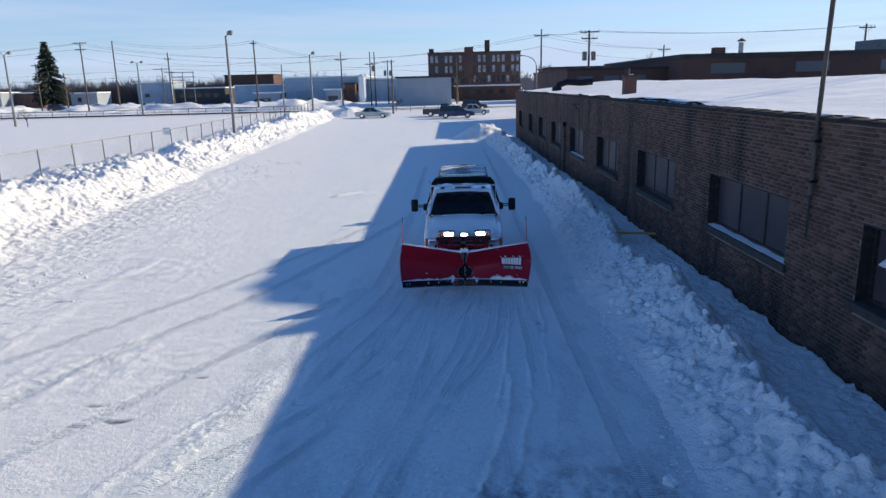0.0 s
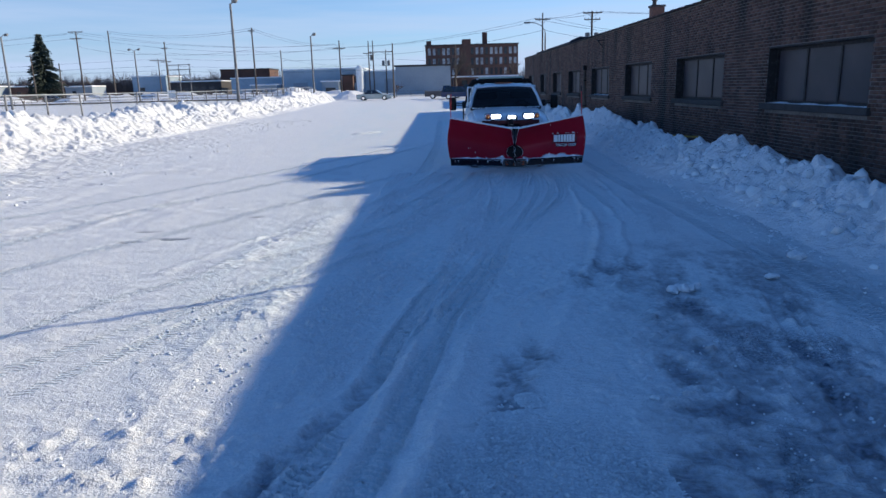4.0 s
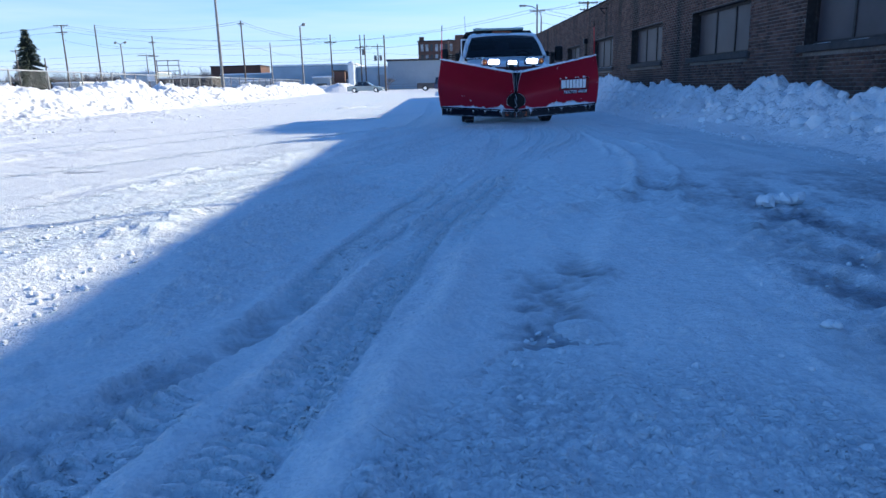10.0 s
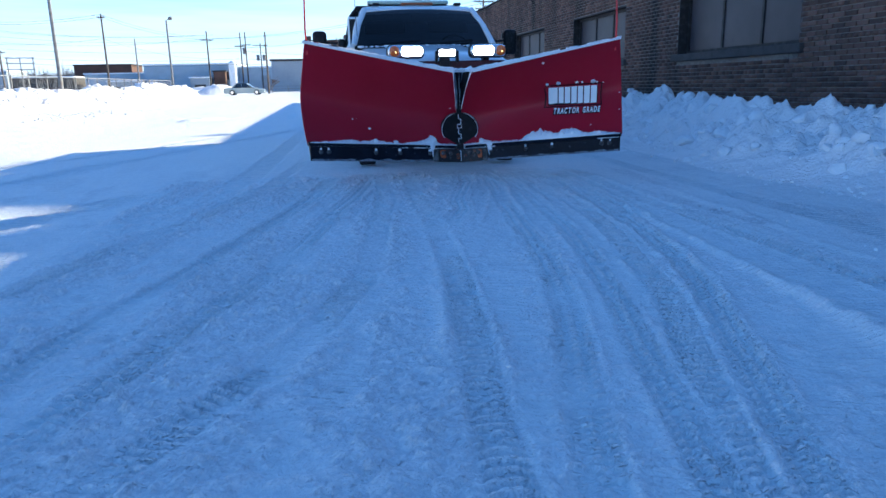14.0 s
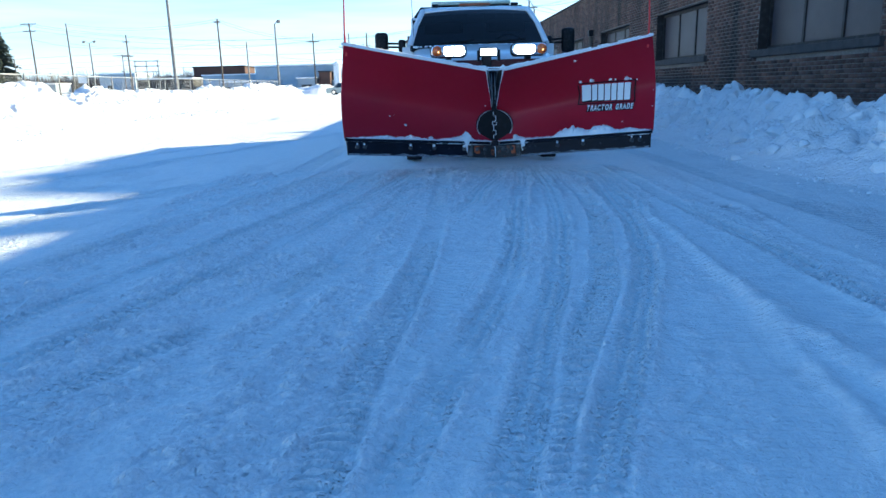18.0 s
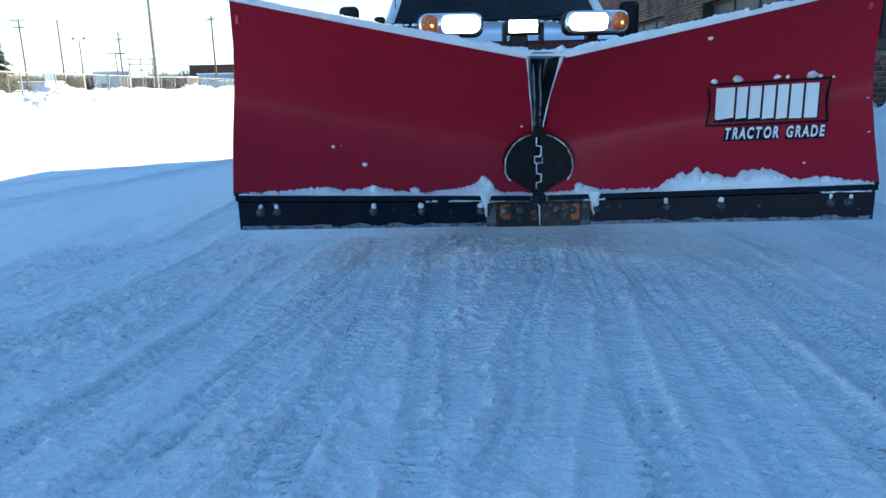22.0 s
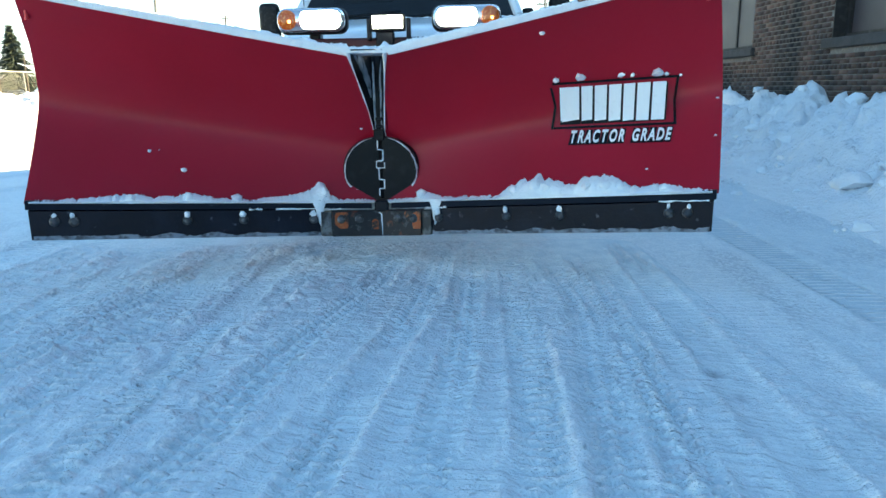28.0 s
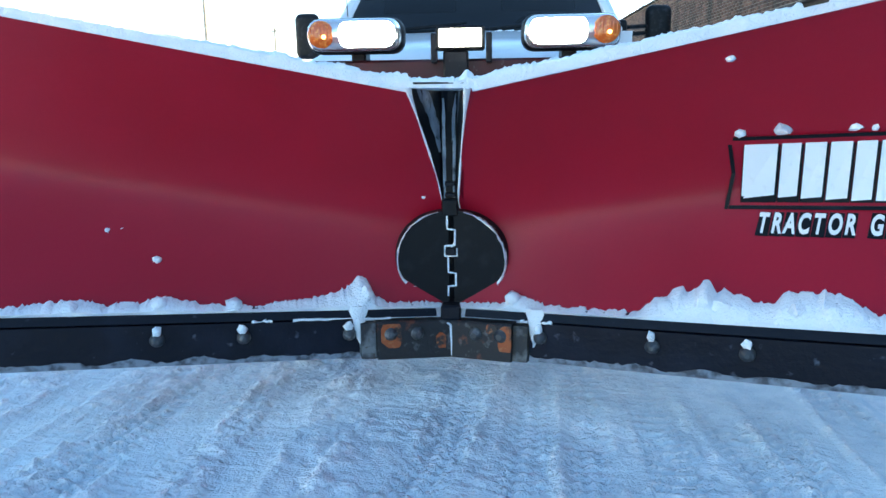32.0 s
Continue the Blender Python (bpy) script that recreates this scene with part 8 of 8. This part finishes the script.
def build_town():
    shed("warehouse", -8.8, 2.6, 146, 30, 6.1, M_WHITEWALL, "pale windowless block warehouse across the street", snow=False)
    shed("blue_warehouse", -43.0, -20.5, 195, 30, 7.3, M_PALEBLUE, "long pale blue metal warehouse", windows=[(-26, 3.6, 3.4, 1.8)], doors=[(-40, 4, 3.4), (-30, 5, 3.4)])
    shed("blue_warehouse", -20.4, -11.0, 199, 26, 6.5, M_PALEBLUE, "lower end of the pale blue metal warehouse", doors=[(-15, 2.5, 4.0)])
    shed("loading_shed", -31.0, -26.5, 188, 6, 3.9, M_WHITEWALL, "small white loading shed before the blue warehouse", doors=[(-30, 2.6, 1.9)])
    shed("loading_shed", -50.5, -43.5, 190, 8, 3.4, M_WHITEWALL, "low white lean-to under snow", doors=[(-49, 3, 1.6)])
    shed("blue_warehouse", -60.0, -43.2, 205, 20, 5.6, M_PALEBLUE, "low pale blue wing of the warehouse")
    shed("dark_shed", -25.8, -23.0, 191, 3.8, 5.4, M_FARBRICK, "dark lean-to beside the white tank", snow=False)
    shed("grey_shed", -97.2, -86.5, 225, 14, 7.3, M_PALEBLUE, "grey-blue flat-roofed workshop with roof vents", windows=[(-95, 3, 1.6, 1.0)], doors=[(-90, 2.5, 3.0)])
    shed("low_shop", -82.0, -66.0, 215, 12, 5.2, M_STONE, "low dark-fronted shop building under snow", windows=[(-80 + 2.6 * i, 2.6, 1.6, 1.2) for i in range(5)])
    shed("small_house", -131, -123, 216, 9, 5.0, M_FARBRICK, "small brown house under a snowy roof", windows=[(-129, 2.4, 1.2, 1.2)])
    shed("small_house", -112, -104, 212, 9, 4.6, M_WHITEWALL, "small pale house under a snowy roof", windows=[(-110, 2.2, 1.2, 1.2)])
    shed("brick_hall", -75.0, -58.0, 245, 14, 9.3, M_FARBRICK, "dark red brick hall", snow=False)
    shed("small_house", -140, -132, 210, 10, 5.2, M_WHITEWALL, "small white house among bare trees")
    shed("small_house", -176, -166, 215, 10, 5.8, M_PALEBLUE, "small grey house among bare trees")
    # four-storey mill
    B = thing("old_mill", pose(0, 0, 0), "dark brick four-storey mill with rows of pale windows", "building", "distant buildings")
    x0, x1, y = -3.2, 23.6, 205.0
    part("wall", Build().box(x0, x1, y, y + 16, 0.0, 13.4), M_FARBRICK, B, smooth=0)
    part("roof", Build().cbox(x0 - 0.2, x1 + 0.2, y - 0.2, y + 16, 13.4, 13.7, 0.05), M_STONE, B)
    part("stair_tower", Build().box(7.5, 9.9, y - 0.4, y + 6, 0.0, 15.0), M_FARBRICK, B, smooth=0)
    part("tank_house", Build().box(x0 + 0.3, x0 + 1.7, y + 1, y + 4, 13.4, 14.8), M_FARBRICK, B, smooth=0)
    part("chimney", Build().box(13.5, 14.9, y + 3, y + 4.5, 13.4, 17.0), M_FARBRICK, B, smooth=0)
    for k in range(4):
        for i in range(19):
            wx = x0 + 0.7 + 1.38 * i
            if 7.0 < wx < 9.8:
                continue
            w = part("window", Build().box(wx, wx + 0.78, y - 0.03, y + 0.02, 2.2 + 2.85 * k, 4.1 + 2.85 * k), M_PALEWIN if (i * 7 + k * 3 + i * i) % 7 < (5 if k == 3 else 2) else M_DARKWIN, B, smooth=0)
    shed("mill_annex", 4.0, 20.0, 175, 10, 4.0, M_FARBRICK, "low brick annex beside the mill", windows=[(6 + 3 * i, 2.2, 1.4, 1.1) for i in range(4)])
    shed("brown_hall", 24.0, 70.0, 150, 20, 7.4, M_FARBRICK, "long brown brick hall beyond the street", windows=[(26 + 4 * i, 4.2, 2.2, 1.6) for i in range(10)], snow=False)
    tank = thing("white_tank", pose(-21.0, 190.0, 0.45), "upright white storage tank", "tank")
    part("shell", Build().tube([(0, 0, 0), (0, 0, 7.0), (0, 0, 7.5)], [0.95, 0.95, 0.3], 18), M_WHITEPAINT, tank)
    # substation frame
    S = thing("substation_frame", pose(-76.0, 200.0, 0.45), "steel lattice frame of a substation", "substation")
    for dx in (0, 3, 6):
        part("post", Build().tube([(dx, 0, 0), (dx, 0, 9.5)], 0.14, 6), M_STEELPOLE, S)
    for z in (6.5, 8.0, 9.3):
        part("beam", Build().cbox(-0.4, 6.4, -0.1, 0.1, z - 0.1, z + 0.1, 0.02), M_STEELPOLE, S)


build_town()


def build_street():
    """The street that crosses beyond the lot, scraped to grey slush."""
    M_ROAD = material("slushy_street", (0.28, 0.29, 0.31), 0.7, spots=((0.5, (0.5, 0.52, 0.55), 0.42, 0.6), (6.0, (0.12, 0.12, 0.13), 0.6, 0.8)))
    xs, ys = np.linspace(-300, 300, 120), np.linspace(124.5, 131.5, 6)
    x, y = np.meshgrid(xs, ys)
    tagged(sheet("road", xs, ys, ground_level(y) + 0.06 + 0.03 * fbm(x, y, 3.0, 2, 401), M_ROAD), "slushy grey street beyond the field", "road", kind="structure")
    # ploughed ridges and heaps along it
    rng = random.Random(12)
    for x0, x1, seed in ((-190, -16, 521), (16, 150, 523)):
        xs, ys = np.arange(x0, x1, 0.55), np.arange(134, 178, 0.6)
        x, y = np.meshgrid(xs, ys)
        edge = smooth_step(y, 134, 138) * smooth_step(y, 178, 172) * smooth_step(x, x0, x0 + 8) * smooth_step(x, x1, x1 - 8)
        big = np.clip(fbm(x * 0.8, y * 1.3, 9.0, 3, seed), -0.1, 1) + 0.1
        z = ground_level(y) - 0.15 + edge * (0.2 + 3.0 * big * (0.7 + 0.4 * fbm(x, y, 2.0, 3, seed + 4)) + 0.35 * chunky(x, y, seed + 7, 1.6))
        tagged(sheet("snow_heaps", xs, ys, z, M_BANK), "rough heaps of ploughed snow beyond the street", "snow heap", kind="stuff")


build_street()


def twig_tree(name, x, y, h, spread, seed, label, mat, base=None, dense=3, levels=4):
    """A bare tree: trunk, limbs and many twigs."""
    rng = random.Random(seed)
    z0 = float(ground_level(y)) if base is None else base
    T = thing(name, pose(x, y, z0 - 0.1), label, "tree", "bare winter trees")
    trunk, twigs = Build(), Build()

    def grow(p, d, length, r, level):
        q = p + d * length
        m = p.lerp(q, 0.5) + Vector((rng.uniform(-1, 1), rng.uniform(-1, 1), 0)) * length * 0.06
        (trunk if level < 2 else twigs).tube([p, m, q], [r, r * 0.8, r * 0.55], 6 if level < 2 else 3, level < 2)
        if level >= levels:
            return
        for i in range(dense + (1 if level else 0)):
            a = rng.uniform(0, 6.28)
            tilt = rng.uniform(0.3, 0.85) * spread
            side = Vector((math.cos(a), math.sin(a), 0))
            nd = (d + side * tilt + Vector((0, 0, 0.12))).normalized()
            s = p.lerp(q, rng.uniform(0.55, 1.0))
            grow(s, nd, length * rng.uniform(0.55, 0.78), r * 0.5, level + 1)

    grow(Vector((0, 0, 0)), Vector((rng.uniform(-0.08, 0.08), 0, 1)).normalized(), h * 0.36, h * 0.022, 0)
    part("trunk", trunk, mat, T, smooth=60)
    part("crown", twigs, mat, T, "leafless crown of fine twigs", 0)
    return T


M_BARK = material("grey_brown_bark", (0.09, 0.07, 0.06), 0.9, spots=((3.0, (0.05, 0.04, 0.036), 0.4, 0.7),))
M_TWIG = material("brown_twigs", (0.12, 0.085, 0.07), 0.9, spots=((0.5, (0.08, 0.06, 0.05), 0.4, 0.7),))
M_NEEDLE = material("dark_spruce_needles", (0.014, 0.024, 0.017), 0.85, spots=((1.5, (0.024, 0.036, 0.024), 0.4, 0.7),))


def build_trees():
    twig_tree("bare_tree", 4.3, 165, 11.5, 1.0, 1, "large bare tree in front of the mill", M_BARK, dense=4)
    twig_tree("bare_tree", 8.5, 178, 9.5, 1.1, 2, "bare tree before the old mill", M_BARK, dense=4)
    twig_tree("bare_tree", 20.5, 190, 10.0, 1.0, 3, "bare tree beside the mill", M_TWIG, dense=4)
    twig_tree("bare_tree", 28.5, 190, 11.0, 1.0, 4, "pale bare trees beyond the works", M_TWIG, dense=4)
    twig_tree("bare_tree", 31.5, 196, 10.0, 1.0, 14, "pale bare trees beyond the works", M_TWIG, dense=4)
    twig_tree("bare_tree", 56.0, 190, 13.0, 1.1, 5, "pale bare trees beyond the works", M_TWIG, dense=4)
    twig_tree("bare_tree", 75.0, 190, 13.5, 1.1, 6, "pale bare trees beyond the works", M_TWIG, dense=4)
    twig_tree("bare_shrub", -7.3, 120, 3.4, 1.5, 7, "rust-brown bare shrub at the street corner", M_TWIG, dense=4)
    twig_tree("bare_shrub", -58.3, 98.0, 3.4, 1.4, 8, "bare sapling in the snowy field", M_BARK)
    twig_tree("bare_shrub", -20.9, 80, 1.8, 1.5, 9, "small bare bush by the fence", M_BARK)
    rng = random.Random(77)
    for k in range(22):
        tall = 1.0 if k < 11 else 0.62
        twig_tree("bare_tree", -178 + 6.2 * k + rng.uniform(-3, 3), 232 + rng.uniform(-12, 12), rng.uniform(7.5, 10.0) * tall, 1.25, 20 + k, "bare trees behind the houses", M_TWIG, dense=4)
    brush = Build()
    for k in range(1300):
        x, y = rng.uniform(-230, -28), rng.uniform(228, 262)
        h = rng.uniform(4.0, 8.5) * (1.0 if x < -70 else 0.8)
        for j in range(22):
            a = rng.uniform(-0.8, 0.8)
            r = rng.random()
            p = Vector((x + rng.uniform(-0.4, 0.4) * h * r, y, 0.4 + h * 0.5 * r))
            q = p + Vector((math.sin(a) * h * 0.4, rng.uniform(-1, 1), math.cos(a) * h * 0.5))
            w = Vector((0.09 + 0.07 * (1 - r), 0, 0))
            brush.add([p - w, p + w, q], [(0, 1, 2)])
    tagged(link("brushwood", brush, M_TWIG, smooth=0), "brown leafless thicket behind the houses", "thicket", kind="stuff")
    # spruce
    S = thing("spruce_tree", pose(-111.1, 200.0, 0.45), "tall dark spruce tree beyond the field", "tree")
    part("trunk", Build().tube([(0, 0, -0.2), (0, 0, 18.1)], [0.35, 0.05], 8), M_BARK, S)
    rng = random.Random(9)
    boughs = Build()
    z = 1.9
    while z < 18.5:
        t = (z - 1.9) / 16.8
        reach = 6.6 * (1 - t) ** 0.9 * (1.0 if t > 0.08 else 0.75) * (0.86 + 0.22 * math.sin(z * 2.1) * math.sin(z * 0.7 + 1)) + 0.15
        for i in range(int(9 + 10 * (1 - t))):
            a = rng.uniform(0, 6.28)
            r = reach * rng.uniform(0.65, 1.08)
            d = Vector((math.cos(a), math.sin(a), 0))
            p0 = Vector((0, 0, z))
            droop = -0.28 * r + rng.uniform(-0.2, 0.2)
            for k in range(6):
                q = k / 6
                c = p0 + d * r * (q + 0.12) + Vector((0, 0, droop * q * q + 0.1 * q))
                w = (0.26 + 0.30 * (1 - q)) * rng.uniform(0.7, 1.2)
                side = d.cross(Vector((0, 0, 1))) * w
                drop = Vector((0, 0, -rng.uniform(0.2, 0.5)))
                e = d * rng.uniform(0.5, 0.9)
                boughs.add([c - side + drop, c + e * 1.0 + drop * 0.6, c + side + drop, c + Vector((0, 0, 0.12))], [(0, 1, 3), (1, 2, 3), (0, 3, 2)])
        z += 0.5
    part("crown", boughs, M_NEEDLE, S, "dense dark needled boughs", 0)
    # far woods on the skyline
    woods = Build()
    rng = random.Random(31)
    for k in range(1500):
        x = rng.uniform(-420, 420) if k % 3 else rng.uniform(-260, -40)
        y = rng.uniform(260, 420)
        h = rng.uniform(5.0, 10.5) * (1.0 if k % 3 else 1.2)
        z = 0.4
        for j in range(26):
            a = rng.uniform(-0.9, 0.9)
            r = rng.uniform(0.0, 1.0)
            p = Vector((x + rng.uniform(-0.3, 0.3) * h * r * 0.6, y, z + h * 0.55 * r))
            q = p + Vector((math.sin(a) * h * 0.42, rng.uniform(-1, 1), math.cos(a) * h * 0.45))
            w = Vector((0.16 + 0.10 * (1 - r), 0, 0))
            woods.add([p - w, p + w, q], [(0, 1, 2)])
    # distance haze is put into the paler grey twig colour
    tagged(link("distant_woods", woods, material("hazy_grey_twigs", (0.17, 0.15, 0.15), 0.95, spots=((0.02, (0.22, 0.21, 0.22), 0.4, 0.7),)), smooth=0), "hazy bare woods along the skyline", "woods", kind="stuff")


build_trees()


def build_skyline_backdrop():
    """Low ridge that closes the horizon."""
    xs, ys = np.linspace(-2600, 2600, 120), np.linspace(1500, 2400, 10)
    x, y = np.meshgrid(xs, ys)
    z = -6 + 26 * smooth_step(y, 1500, 2300) + 8 * fbm(x, y, 300, 4, 601)
    # haze over the ridge is painted as its blue-grey colour
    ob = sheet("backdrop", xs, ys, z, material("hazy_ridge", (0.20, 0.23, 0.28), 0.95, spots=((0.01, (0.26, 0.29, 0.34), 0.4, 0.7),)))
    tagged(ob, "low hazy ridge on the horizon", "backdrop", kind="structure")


build_skyline_backdrop()


# ---------- bricks of the long wall ----------
def build_bricks():
    """Running bond; the stretch nearest the lane as single bricks, the rest joined."""
    course, pitch = 0.0705, 0.213
    rng = np.random.default_rng(3)
    boxes = []
    row = 0
    z = -0.25
    singles = []
    while z < ROOF_Z - 0.06:
        y = -6.0 + (pitch / 2 if row % 2 else 0.0)
        header = row % 6 == 5
        step = pitch / 2 if header else pitch
        y = -6.0 + (step / 2 if row % 2 else 0.0)
        while y < WALL_END - step:
            y0, y1 = y + 0.005, y + step - 0.005
            ok = True
            for a, c in WINDOWS:
                if z + course > SILL_Z - 0.14 and z < HEAD_Z and y1 > a and y0 < c:
                    if y0 < a - 0.04:
                        y1 = a
                    elif y1 > c + 0.04:
                        y0 = c
                    else:
                        ok = False
            if ok:
                if 15.3 < y < 17.1 and 1.0 < z < 3.1 and not header:
                    singles.append((y0, y1, z))
                else:
                    boxes.append((y0, y1, z))
            y += step
        z += course
        row += 1
    arr = np.array(boxes)
    n = len(arr)
    out = rng.uniform(0.0, 0.007, n)
    co = np.empty((n, 8, 3), np.float32)
    x0, x1 = WALL_X - out, np.full(n, WALL_X + 0.02)
    b = 0.004
    z0, z1 = arr[:, 2] + 0.005, arr[:, 2] + course - 0.005
    for i, (dy, dz) in enumerate(((0, 0), (1, 0), (1, 1), (0, 1))):
        co[:, i, 0] = x0
        co[:, i, 1] = np.where(dy, arr[:, 1] - b, arr[:, 0] + b)
        co[:, i, 2] = np.where(dz, z1 - b, z0 + b)
        co[:, i + 4, 0] = x1
        co[:, i + 4, 1] = np.where(dy, arr[:, 1], arr[:, 0])
        co[:, i + 4, 2] = np.where(dz, z1, z0)
    quad = np.array([(0, 3, 2, 1), (0, 1, 5, 4), (1, 2, 6, 5), (2, 3, 7, 6), (3, 0, 4, 7)])
    faces = (np.arange(n)[:, None, None] * 8 + quad[None]).reshape(-1, 4).astype(np.int32)
    me = bpy.data.meshes.new("brickwork")
    me.vertices.add(n * 8)
    me.vertices.foreach_set("co", co.ravel())
    me.loops.add(faces.size)
    me.loops.foreach_set("vertex_index", faces.ravel())
    me.polygons.add(len(faces))
    me.polygons.foreach_set("loop_start", np.arange(0, faces.size, 4, dtype=np.int32))
    me.materials.append(M_BRICK)
    me.update(calc_edges=True)
    ob = new("brickwork", me)
    ob.parent = brick_wall
    tagged(ob, "rows of weathered brown bricks", kind="stuff")
    one = Build()
    b, L, hh = 0.004, pitch - 0.01, course - 0.01
    one.add([Vector(p) for p in ((0, b, b), (0, L - b, b), (0, L - b, hh - b), (0, b, hh - b), (0.024, 0, 0), (0.024, L, 0), (0.024, L, hh), (0.024, 0, hh))],
            [(0, 3, 2, 1), (0, 1, 5, 4), (1, 2, 6, 5), (2, 3, 7, 6), (3, 0, 4, 7)])
    me = None
    r = random.Random(4)
    for y0, y1, z in singles:
        if me is None:
            o = part("brick", one, M_BRICK, brick_wall, smooth=0)
            me = o.data
        else:
            o = new("brick", me)
            o.parent = brick_wall
        o.matrix_basis = Matrix.Translation((WALL_X - r.uniform(0, 0.007), y0, z + 0.005)) @ Matrix.Diagonal((1, (y1 - y0) / L, 1, 1))


build_bricks()
